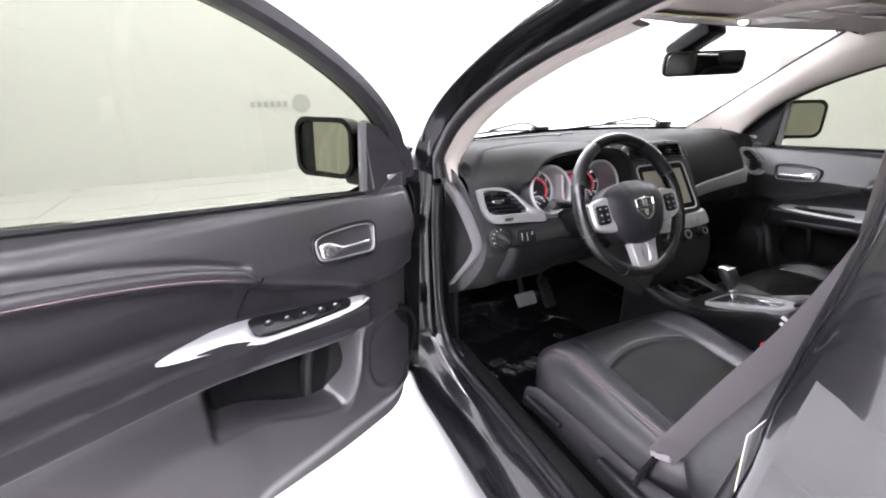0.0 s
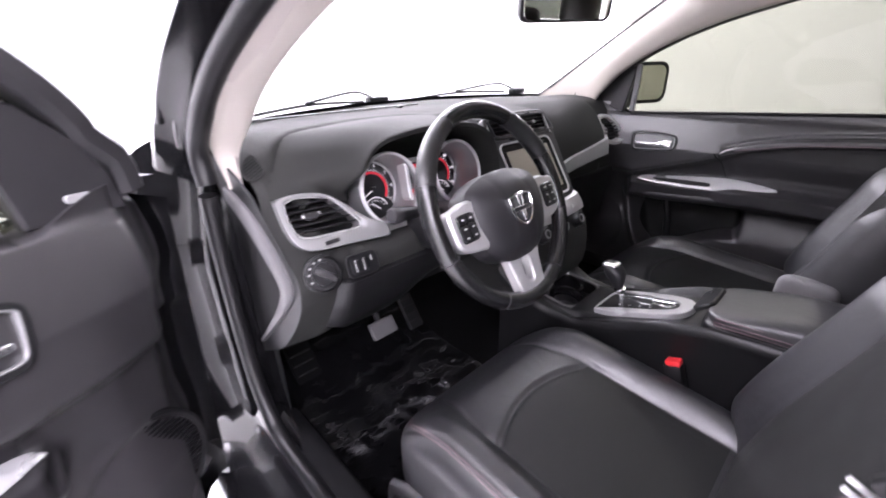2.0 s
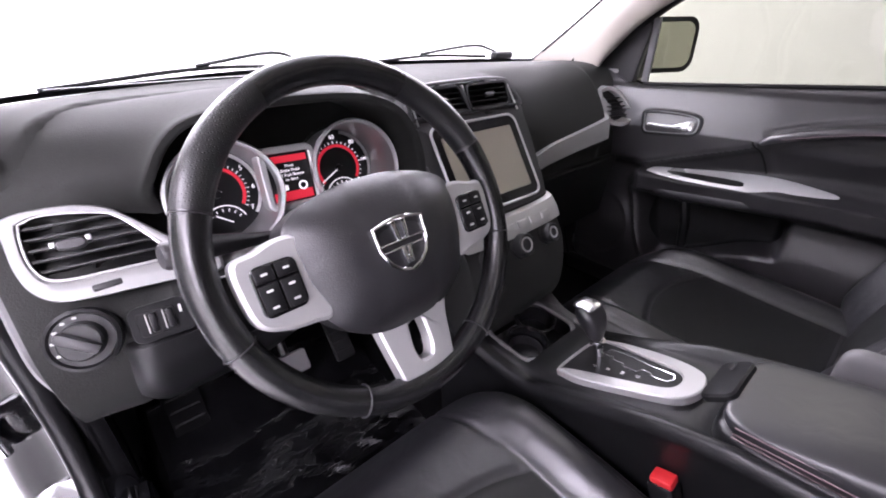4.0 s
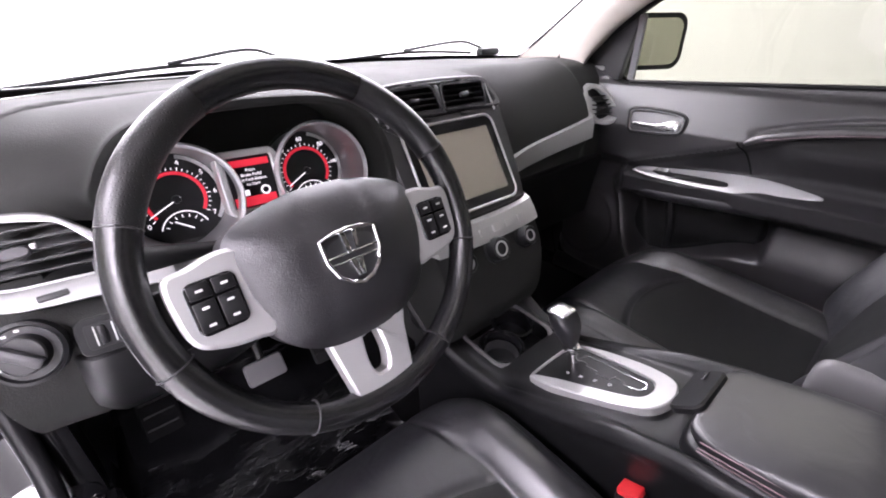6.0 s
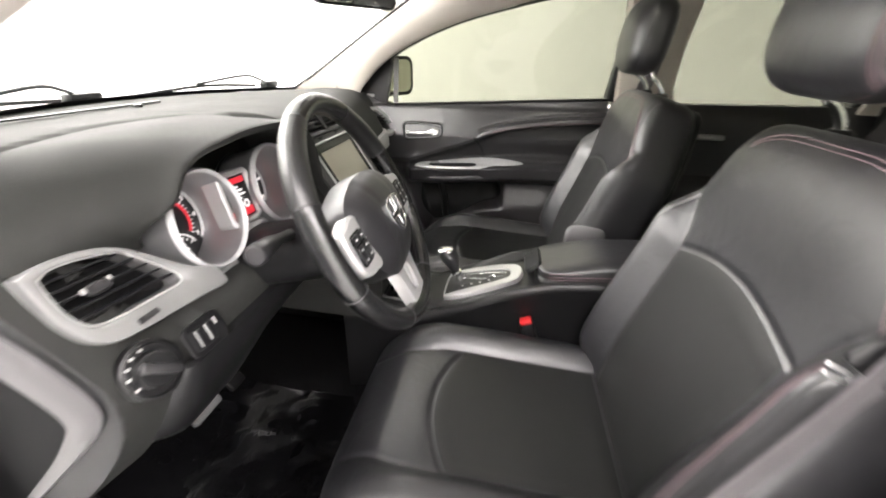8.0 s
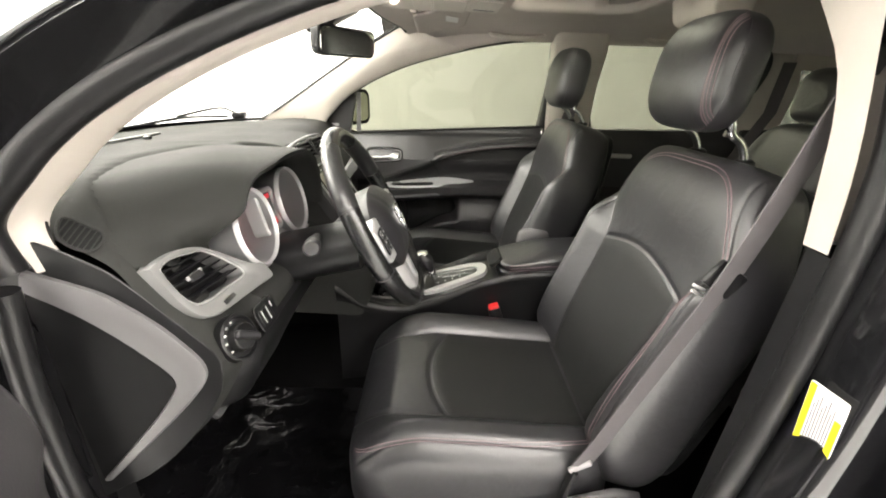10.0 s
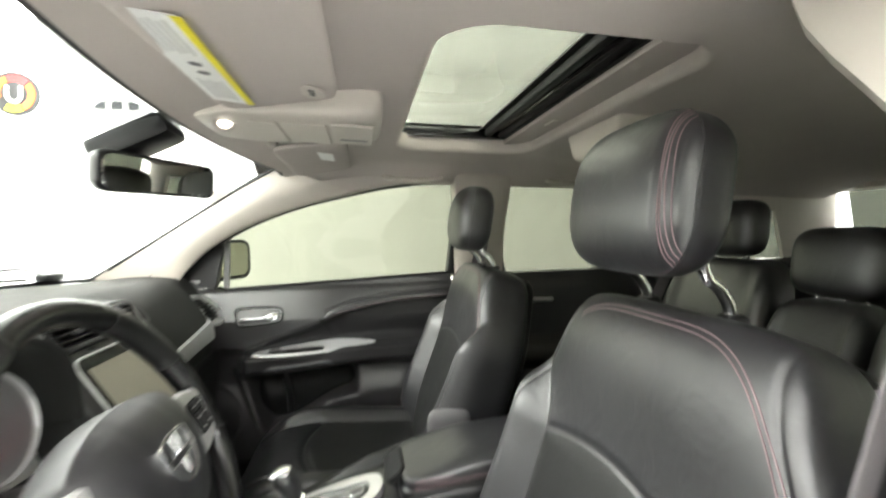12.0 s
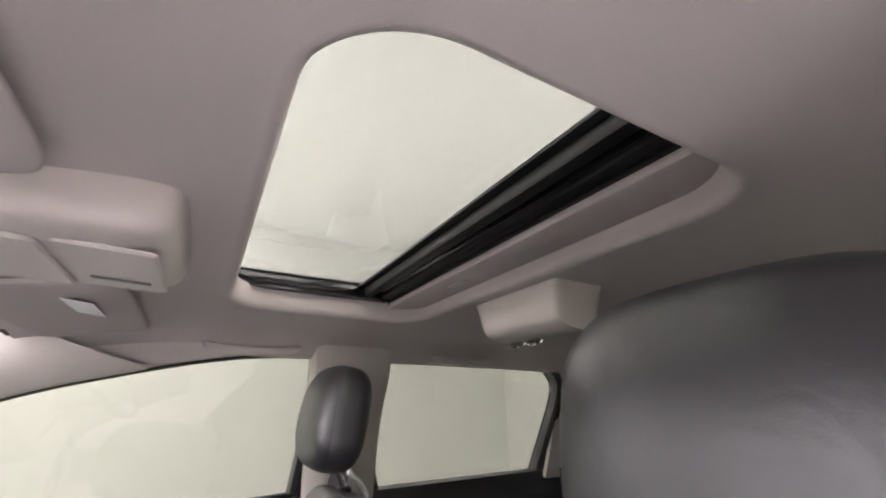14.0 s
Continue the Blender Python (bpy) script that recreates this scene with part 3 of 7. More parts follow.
def hinge_post(side):
    """Painted post under the windscreen pillar that carries the door."""
    XF.append(Matrix.Diagonal((side, 1, 1, 1)))
    t = thing("hinge_post", (0.80, 0.5, 0.4), "black painted hinge post with steel door hinges", "pillar", "hinge posts", "structure")
    prof = [(0.70, 0.44), (0.745, 0.435), (0.775, 0.445), (0.790, 0.465), (0.795, 0.50), (0.802, 0.53), (0.83, 0.56), (0.88, 0.59), (0.905, 0.64), (0.907, 0.76)]
    rows = []
    for f in np.linspace(0, 1, 24):
        row = []
        for x, y in spline(prof, 22):
            z = 0.36 + (1.12 - 0.045 * step(0.75 - x, 0.0, 0.03) - 0.075 * step(y, 0.54, 0.64) - 0.36) * f
            row.append((x - 0.05 * step(z, 0.85, 1.12), y + 0.06 * step(z, 0.9, 1.12) - 0.05 * step(0.55 - z, 0, 0.2), z))
        rows.append(row)
    part("post_panel", sheet(rows), M_JAMB, t, "black paint")
    for z in (0.56, 0.86):
        h = part("hinge", join(rbox((0.05, 0.03, 0.07), (0.855, 0.575, z), 0.004), rbox((0.06, 0.014, 0.05), (0.835, 0.592, z), 0.003)), M_PAINT, t)
        part("hinge_bolt", lathe([(0, 0.009), (0.009, 0.009), (0.011, 0.004), (0.011, 0)], 12, basis((0.832, 0.586, z), (1, 0, 0), (0, -1, 0))), M_CHROME, h)
        part("hinge_pin", lathe([(0, 0.09), (0.009, 0.088), (0.009, 0), (0, 0)], 12, Matrix.Translation((0.872, 0.560, z - 0.045))), M_CHROME, h)
    part("kick_trim", sheet([[(0.705, 0.40, z), (0.700, 0.55, z), (0.695, 0.72, z), (0.695, 0.88, z)] for z in np.linspace(0.36, 1.09, 8)]), M_PLASTIC, t)
    XF.pop()


hinge_post(-1)
hinge_post(1)


def b_pillar(side):
    XF.append(Matrix.Diagonal((side, 1, 1, 1)))
    t = thing("b_pillar", (0.74, -0.6, 0.4), "door pillar with beige upper trim and black lower trim", "pillar", "door pillars", "structure")

    def col(z0, z1, y0, y1, y0b, y1b, x0, n=14):
        rows = []
        for z in np.linspace(z0, z1, n):
            f = (z - z0) / (z1 - z0)
            ya, yb = y0 + (y0b - y0) * f, y1 + (y1b - y1) * f
            xx = x0 - 0.02 * step(z, 1.0, 1.47) - 0.036 * step(z, 1.22, 1.44) - (0.055 if side < 0 else 0.02) * step(z, 1.29, 1.46)
            rows.append([(x0 + 0.045 - 0.035 * step(z, 1.15, 1.47), ya + 0.002, z), (xx + 0.006, ya, z), (xx - 0.008, ya - 0.02, z), (xx - 0.010, (ya + yb) / 2, z), (xx - 0.008, yb + 0.02, z), (xx + 0.006, yb, z), (xx + 0.035, yb - 0.004, z)])
        return sheet(rows)

    part("upper_trim", col(1.087, 1.475, -0.583, -0.765, -0.556, -0.795 if side < 0 else -0.772, 0.697), M_BEIGE, t, "pale beige plastic trim")
    part("lower_trim", col(0.42, 1.085, -0.535, -0.70, -0.583, -0.765, 0.705), M_PLASTIC, t, "black plastic trim")
    # painted outside with lips
    rows = []
    for z in np.linspace(0.40, 1.46, 24):
        dy = 0.045 * step(0.95 - z, 0.0, 0.40) - 0.022 * step(z, 0.95, 1.18) + 0.02 * step(z, 1.28, 1.44)
        xo = -0.055 * step(z, 1.05, 1.46)
        rows.append([(0.765 + xo, -0.590 + dy, z), (0.79 + xo, -0.586 + dy, z), (0.825 + xo, -0.586 + dy, z), (0.846 + xo, -0.594 + dy, z), (0.853 + xo, -0.625 + dy, z), (0.855 + xo, -0.70 + dy, z), (0.80 + xo, (-0.80 if side < 0 else -0.745) + dy, z)])
    part("outer_skin", sheet([spline(r, 20) for r in rows]), M_PAINT, t, "gloss black paint")
    XF.pop()
    return t


b_pillar(-1)
b_pillar(1)


def door_handle_set(d, rear=0.0, size=1.0):
    """Inside handle in its recessed bezel, in the closed left door's place."""
    at = basis((-0.6905, 0.155 + rear, 0.956), (0, 1, 0.0), (1, 0, 0.24)) @ Matrix.Scale(size, 4)
    o = rounded([(0.097, 0.040), (0.092, 0.0), (0.080, -0.044), (0.03, -0.041), (-0.05, -0.036), (-0.092, -0.030), (-0.102, 0.0), (-0.095, 0.034), (-0.05, 0.043), (0.03, 0.046)][::-1], 3)
    bez = part("handle_bezel", frame_ring(o, grow(o, -0.0085), 0.0075, at, 0.002, back=-0.030), M_PLASTIC, d, "satin black bezel")
    part("bezel_ring", frame_ring(grow(o, -0.0085), grow(o, -0.0112), 0.0085, at, 0.0010, back=-0.012), M_TUBE, bez, "thin satin silver ring")
    part("handle_cup", slab(grow(o, -0.010), 0.002, at @ Matrix.Translation((0, 0, -0.012))), M_DIAL, bez)
    bm, _ = pillow(lambda q: 0.0065 + 0.012 * step(q, 0.085, 0.125), 0.0, 0.150, lambda x, q: 0.008 + 0.004 * step(q, 0.08, 0.12), lambda x, q: 0.010, lambda x, q, e: at @ Vector((0.070 - q, -0.010 + x + 0.05 * q * step(q, 0.06, 0.14), 0.002 + e)), 24, 36, 6, 3)
    part("lever", bm, M_CHROMESATIN, d, "satin chrome lever")


ARM = [0.795, 0.052]


def arm_top(b):
    """Height of the armrest's upper edge along the door."""
    return ARM[0] + ARM[1] * step(-b, -0.20, 0.28)


def pocket_inside(b, c):
    """1 within the door's map pocket, 0 outside it."""
    pb0, pb1 = -0.185, 0.205 - 0.36 * max(0.0, 0.77 - c)
    floor_c = 0.655 - 0.115 * step(b, -0.18, 0.14)
    low = arm_top(b) - 0.075
    d = [b - pb0, pb1 - b, c - floor_c, low - c + 0.004]
    soft = -0.008 * math.log(sum(math.exp(-max(-0.2, min(0.2, q)) / 0.008) for q in d))
    return step(soft, -0.016, 0.024)


def roll_line(b):
    """Height of the stitched roll above the padded insert."""
    return 0.941 + 0.08 * (1 - math.exp(min(0.0, b + 0.072) / 0.19)) + 0.30 * min(0.0, -0.072 - b)


def crease_line(b):
    """Height of the crease from which the panel turns downwards, rising from the armrest's front to the roll."""
    f = step(b, -0.14, -0.02)
    return (1 - f) * roll_line(b) + f * max(0.845, 0.935 - 0.33 * (b + 0.075))


def door_depth(b, c):
    """How far the front door's inside stands into the car."""
    ck = crease_line(b)
    a = 0.010 * step(1.06 - c, 0.0, 0.02) + 0.046 * max(0.0, min(1.0, (1.05 - c) / 0.110)) ** 0.9 - (0.026 - 0.012 * step(-b, 0.08, 0.16)) * step(ck - c, -0.004, 0.03)
    top = arm_top(b)
    fade = step(0.235 - b, 0.0, 0.05)
    a += 0.055 * fade * step(c, top - 0.085, top - 0.045) * step(top + 0.012 - c, 0.0, 0.022)
    a += 0.012 * fade * step(top + 0.07 - c, 0.0, 0.07) * step(c, top - 0.01, top) * step(b, 0.05, 0.13) - 0.010 * step(0.08 - b, 0.0, 0.08) * step(c, top + 0.012, top + 0.03) * step(top + 0.09 - c, 0.0, 0.06)
    # padded insert behind the handle
    rear = step(-0.072 - 0.45 * (0.975 - c) - b, -0.006, 0.018)
    seam = roll_line(b) - 0.008
    a -= 0.004 * rear * step(seam - c, 0.0, 0.006) * step(c, top + 0.02, top + 0.04)
    a -= 0.007 * rear * dip(c - roll_line(b) - 0.016, 0.007)
    # lower part and map pocket
    low = top - 0.075
    a += 0.018 * step(low - c, 0.02, 0.12) * step(c, 0.40, 0.46)
    inside = pocket_inside(b, c)
    a -= 0.062 * inside
    # front ridge beside the speaker
    a += 0.022 * dip(b - (0.225 - 0.36 * max(0.0, 0.77 - c)), 0.014) * step(0.80 - c, 0, 0.05) * step(c, 0.50, 0.58)
    r = math.hypot(b - 0.328, c - 0.598)
    a += 0.004 * step(0.140 - r, 0.0, 0.03) - 0.004 * step(0.118 - r, 0.0, 0.01)
    # front edge falls away to the hinge
    a -= 0.09 * step(b, 0.40, 0.50) + 0.03 * step(b, 0.30, 0.46) * step(0.98 - c, -0.02, 0.10)
    return a


def front_door(side, opened):
    """A whole front door, built closed on the left and then turned or mirrored."""
    m = Matrix.Diagonal((1, 1, 1, 1)) if side < 0 else Matrix.Diagonal((-1, 1, 1, 1))
    if opened:
        piv = Vector((-0.906, 0.52, 0))
        lift = Matrix.Translation((-0.74, 0.42, 1.05)) @ Matrix.Rotation(radians(-4.3), 4, "X") @ Matrix.Translation((0.74, -0.42, -1.05))
        m = Matrix.Translation(piv) @ Matrix.Rotation(radians(-opened), 4, "Z") @ Matrix.Translation(-piv) @ lift
    else:
        m = m @ Matrix.Translation((-0.74, 0.42, 1.05)) @ Matrix.Rotation(radians(-0.9), 4, "X") @ Matrix.Translation((0.74, -0.42, -1.05))
    XF.append(m)
    ARM[:] = (0.795, 0.052) if opened else (0.812, 0.027)
    word = "wide open" if opened else "closed"
    d = thing("car_door", (-0.83, 0.0, 0.36), f"{word} black front car door with dark grey inner panel", "car door", "front doors")
    # inner panel
    bs = np.linspace(0.50, -0.565, 250)
    rows = []
    for b in bs:
        bot = 0.372 + 0.05 * step(-b, -0.2, 0.4) + 0.10 * step(b, 0.36, 0.5)
        topz = 1.047 - 0.045 * (b - 0.2) + 0.055 * step(b, 0.28, 0.42)
        row = [(-0.80, b, topz + 0.0), (-0.757, b, topz + 0.003)]
        for k in range(160):
            c = topz - (topz - bot) * k / 159
            row.append((-0.74 + door_depth(b, c), b, c))
        row.append((-0.78, b, bot - 0.012))
        rows.append(row)
    bm = sheet(rows)
    for f in bm.faces:
        q = f.calc_center_median()
        f.material_index = 0
        # leather insert and the strip before it, coloured darker as shade below the crease
        if 0.20 > q.y > -0.56 and arm_top(q.y) - 0.06 < q.z < (roll_line(q.y) - 0.006 if q.y < -0.075 else crease_line(q.y) - 0.010):
            f.material_index = 1
        elif q.z < arm_top(q.y) - 0.078 and q.y < 0.40:
            f.material_index = 2
    panel = part("inner_panel", bm, M_DOOR, d, "dark grey soft plastic with leather insert, darkened for shade below the crease", 50)
    panel.data.materials.append(M_INSERT_SHADE)
    panel.data.materials.append(M_DOORLOW)
    # matt black sheet laid in the pocket, its colour deepening the shade there
    rows = []
    for u in np.linspace(-1, 1, 70):
        row = []
        for v in np.linspace(-1, 1, 70):
            p, q = u * math.sqrt(1 - 0.22 * v * v) / math.sqrt(0.78), v * math.sqrt(1 - 0.22 * u * u) / math.sqrt(0.78)
            p, q = p * 0.95, q * 0.95
            b = 0.0
            for _ in range(3):
                lo, hi = 0.655 - 0.115 * step(b, -0.18, 0.14) + 0.018, arm_top(b) - 0.085
                c = lo + (hi - lo) * (q + 1) / 2
                pb1 = 0.205 - 0.36 * max(0.0, 0.77 - c) - 0.016
                b = -0.169 + (pb1 + 0.169) * (p + 1) / 2
            row.append((-0.7375 + door_depth(b, c), b, c))
        rows.append(row)
    part("pocket_shade_sheet", sheet(rows), M_MATTE, d, "matt black sheet deepening the pocket's shade")
    # outer skin and edges
    rows = []
    for b in np.linspace(0.515, -0.585, 30):
        bot = 0.30 + 0.05 * step(-b, -0.2, 0.4) + 0.08 * step(b, 0.40, 0.5)
        topz = 1.045 - 0.045 * (b - 0.2) + 0.055 * step(b, 0.28, 0.42)
        rows.append(spline([(-0.80, b, topz), (-0.83, b, topz - 0.004), (-0.875, b, topz - 0.10), (-0.905, b, 0.85), (-0.912, b, 0.62), (-0.895, b, 0.42), (-0.87, b, bot + 0.02), (-0.82, b, bot), (-0.775, b, bot + 0.03)], 26))
    part("outer_skin", sheet(rows), M_PAINT, d, "gloss black paint")
    for b in (0.512, -0.580):
        part("edge_panel", sheet([[(-0.90, b, z), (-0.86, b + 0.004, z), (-0.80, b, z), (-0.755, b, z)] for z in np.linspace(0.36, 1.05, 10)]), M_PAINT, d)
    # window frame
    fr = [(y + 0.012, z + 0.022) for y, z in opening_curve(44)[8:]]
    loop = [(0.462, 1.075), (0.45, 1.125)] + fr + [(-0.605, 1.42), (-0.575, 1.08)]
    loop = spline(loop, 70)
    rows = []
    cen = (-0.05, 1.2)
    for k, (y, z) in enumerate(loop):
        a, b = loop[max(k - 1, 0)], loop[min(k + 1, 69)]
        ty, tz = b[0] - a[0], b[1] - a[1]
        ln = math.hypot(ty, tz)
        ny, nz = -tz / ln, ty / ln
        if (y - cen[0]) * ny + (z - cen[1]) * nz < 0:
            ny, nz = -ny, -nz
        x = -0.775 + 0.06 * step(z, 1.05, 1.47)
        rows.append([(x + dx, y + ny * o, z + nz * o) for dx, o in ((0.018, -0.022), (0.026, -0.010), (0.024, 0.012), (0.012, 0.022), (-0.004, 0.026), (-0.02, 0.030), (-0.034, 0.022), (-0.036, -0.004), (-0.03, -0.022), (-0.006, -0.026))])
    # the open door's frame takes the lighter of the two plastics
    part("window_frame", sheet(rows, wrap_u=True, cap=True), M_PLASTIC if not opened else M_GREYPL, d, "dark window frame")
    # glass
    rows = []
    for b in np.linspace(0.40, -0.585, 40):
        lo = 1.03 - 0.045 * (b - 0.2)
        ys = [q[0] for q in loop[2:62]]
        zz = np.interp(-b, [-q for q in ys], [q[1] for q in loop[2:62]])
        rows.append([(-0.785 + 0.06 * step(z, 1.05, 1.47), b, z) for z in np.linspace(lo, max(lo + 0.01, zz - 0.008), 8)])
    part("window_pane", sheet(rows), M_TINT, d, "green tinted side glass")
    part("belt_seal", tube([(-0.748, b, 1.053 - 0.045 * (b - 0.2)) for b in np.linspace(0.27, -0.56, 20)], 0.006, 6), M_RUBBER, d)
    # mirror sail with tweeter badge
    out = [(0.435, 1.052), (0.425, 1.105), (0.395, 1.155), (0.335, 1.205), (0.285, 1.225), (0.272, 1.20), (0.305, 1.052)]
    part("mirror_sail", slab([(p[0], p[1]) for p in out][::1], 0.02, Matrix(((0, 0, 1, -0.765), (1, 0, 0, 0), (0, 1, 0, 0), (0, 0, 0, 1))), 0.004), M_GREYPL, d)
    part("tweeter_badge", slab(rrect(0.034, 0.012, 0.005), 0.003, basis((-0.745, 0.372, 1.082), (0, -1, 0), (1, 0, 0))), M_SILVER, d, "small silver badge")
    part("sail_post", strap([(-0.747, 0.268, 1.056), (-0.741, 0.262, 1.13), (-0.733, 0.256, 1.222)], 0.018, 0.010, (0, 1, 0.05)), M_ENDFRAME, d, "satin grey window post")
    # outside mirror
    housing = []
    mw = 0.208 if opened else 0.228
    toe = Matrix.Translation((-0.948, 0.320, 1.148)) @ Matrix.Rotation(radians(8 if opened else 28), 4, "Z")
    for v in np.linspace(0, 1, 14):
        k = math.sqrt(max(0, 1 - (v * 0.98) ** 2.6))
        housing.append([toe @ Vector((x * (0.70 + 0.30 * k), 0.10 * v, z * (0.25 + 0.75 * k))) for x, z in rrect(mw, 0.164, 0.042)])
    mir = part("wing_mirror", sheet(housing, cap=True), M_PLASTIC, d, "black wing mirror housing")
    at = toe @ basis((0, 0, 0), (1, 0, 0), (0, -1, 0))
    part("mirror_bezel", frame_ring(rrect(mw, 0.164, 0.042), rrect(mw - 0.028, 0.136, 0.032), 0.008, at), M_PLASTIC, mir)
    part("mirror_glass", slab(rrect(mw - 0.026, 0.138, 0.032), 0.002, at @ pose(0, 0, 0, 0, -3 if opened else 3, 0)), M_WINGGLASS_DIM, mir, "mirror glass")
    part("mirror_arm", rbox((0.13, 0.06, 0.05), (-0.825, 0.36, 1.075), 0.015), M_PLASTIC, mir)
    door_handle_set(d, 0.0 if opened else -0.006, 1.0 if opened else 0.86)
    # armrest trim: satin blade with switches on the driver's door
    blade = [(0.212, 0.0), (0.19, 0.016), (0.10, 0.024), (-0.02, 0.030), (-0.12, 0.030), (-0.20, 0.018), (-0.262, 0.001), (-0.20, -0.014), (-0.12, -0.022), (-0.07, -0.022), (0.05, -0.016), (0.15, -0.010)]
    blade = [(y if opened or y < 0 else 0.84 * y, w) for y, w in spline(blade + [blade[0]], 60)[:-1]]
    rows = [[], [], []]
    for y, w in blade:
        base_c = arm_top(y) + 0.006
        x = -0.678 - 1.0 * w
        rows[0].append((x - 0.006, y, base_c + 0.62 * w - 0.008))
        rows[1].append((x, y, base_c + 0.62 * w))
        rows[2].append((-0.680 + (x + 0.680) * 0.86, y * 0.985 - 0.0004, base_c + 0.54 * w + 0.0018))
    part("armrest_blade", sheet(rows, wrap_u=True, cap=True), M_BLADE, d, "satin silver armrest blade")
    if opened:
        sw = []
        for y, w in [tuple(q) for q in spline([(0.150, 0.002), (0.14, 0.013), (0.0, 0.021), (-0.085, 0.022), (-0.100, 0.006), (-0.085, -0.013), (0.02, -0.010), (0.13, -0.005), (0.150, 0.002)], 40)[:-1]]:
            sw.append((-0.678 - 1.0 * w, y, arm_top(y) + 0.0130 + 0.62 * w))
        rows = [[(x, y, z - 0.004) for x, y, z in sw], [(x, y, z + 0.003) for x, y, z in sw]]
        pad = part("switch_panel", sheet(rows, wrap_u=True, cap=True), M_GLOSSBLK, d, "black window switch panel")
        for k in range(5):
            y = 0.105 - 0.042 * k
            part("window_switch", rbox((0.014, 0.020, 0.006), (-0.684, y, arm_top(y) + 0.0185), 0.002, pose(0, 0, 0, 0, 14, 0)), M_PLASTIC, pad)
            part("switch_mark", rbox((0.003, 0.006, 0.001), (-0.684, y, arm_top(y) + 0.0220), 0, pose(0, 0, 0, 0, 14, 0)), M_DIALWHITE, pad)
    else:
        sw = [(-0.678 - 1.0 * w, y, arm_top(y) + 0.0075 + 0.62 * w) for y, w in [tuple(q) for q in spline([(0.120, 0.002), (0.110, 0.005), (0.04, 0.006), (-0.05, 0.002), (-0.075, -0.005), (-0.06, -0.012), (0.03, -0.010), (0.10, -0.003), (0.120, 0.002)], 40)[:-1]]]
        part("pull_cup", sheet([[(x, y, z - 0.004) for x, y, z in sw], [(x, y, z + 0.0035) for x, y, z in sw]], wrap_u=True, cap=True), M_DIAL, d, "black pull cup")
    # stitched roll over the insert
    roll = [(-0.6880, b, roll_line(b) - 0.010 * step(b, -0.10, -0.07) ** 2) for b in np.linspace(-0.078, -0.55, 24)]
    part("stitched_roll", tube(roll, [0.005 + 0.007 * step(-0.075 - b, 0, 0.03) for b in np.linspace(-0.078, -0.55, 24)], 10), M_DOORLOW, d, "stitched leather roll")
    part("stitching", tube([(x + 0.0118, y, z - 0.005) for x, y, z in roll[2:]], 0.0009, 5), M_STITCH, d)
    seam = []
    for k in range(24):
        c = roll_line(-0.08) - 0.004 - (roll_line(-0.08) - arm_top(-0.12) - 0.030) * k / 23
        b = -0.070 - 0.42 * (roll_line(-0.08) - c) + 0.010 * dip(c - roll_line(-0.08) + 0.012, 0.02)
        seam.append((-0.7388 + door_depth(b, c), b, c))
    part("insert_seam", tube(seam, 0.0022, 6), M_MATTE, d, "dark seam at the padded insert's front")
    part("pocket_bottle_ridge", tube([(-0.752, 0.055, 0.58), (-0.748, 0.06, 0.66), (-0.752, 0.08, 0.735)], 0.014, 8), M_PLASTIC, d)
    # speaker
    at = basis((-0.728, 0.328, 0.598), (0, 1, 0), (1, 0, 0.0))
    sp = part("speaker_ring", lathe([(0.125, 0.0), (0.124, 0.009), (0.118, 0.012), (0.111, 0.009), (0.110, 0.002)], 40, at), M_MATTE, d)
    mesh_rows = []
    for k in range(-12, 13):
        h = math.sqrt(max(0.0, 0.108**2 - (k * 0.0088) ** 2))
        mesh_rows.append(rbox((2 * h, 0.0036, 0.004), (0, k * 0.0088, 0.010), 0))
    g = join(*mesh_rows)
    g.transform(at)
    part("speaker_grille", g, M_MATTE, sp, "ribbed speaker grille")
    part("pull_pad", tube([(-0.672 - 0.004 * step(b, 0.1, 0.2), b, arm_top(b) - 0.045) for b in np.linspace(0.19, -0.54, 30)], [0.006 + 0.014 * step(0.2 - b, 0, 0.08) for b in np.linspace(0.19, -0.54, 30)], 10), M_LEATHER, d, "padded leather armrest")
    XF.pop()
    return d


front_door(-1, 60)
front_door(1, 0)


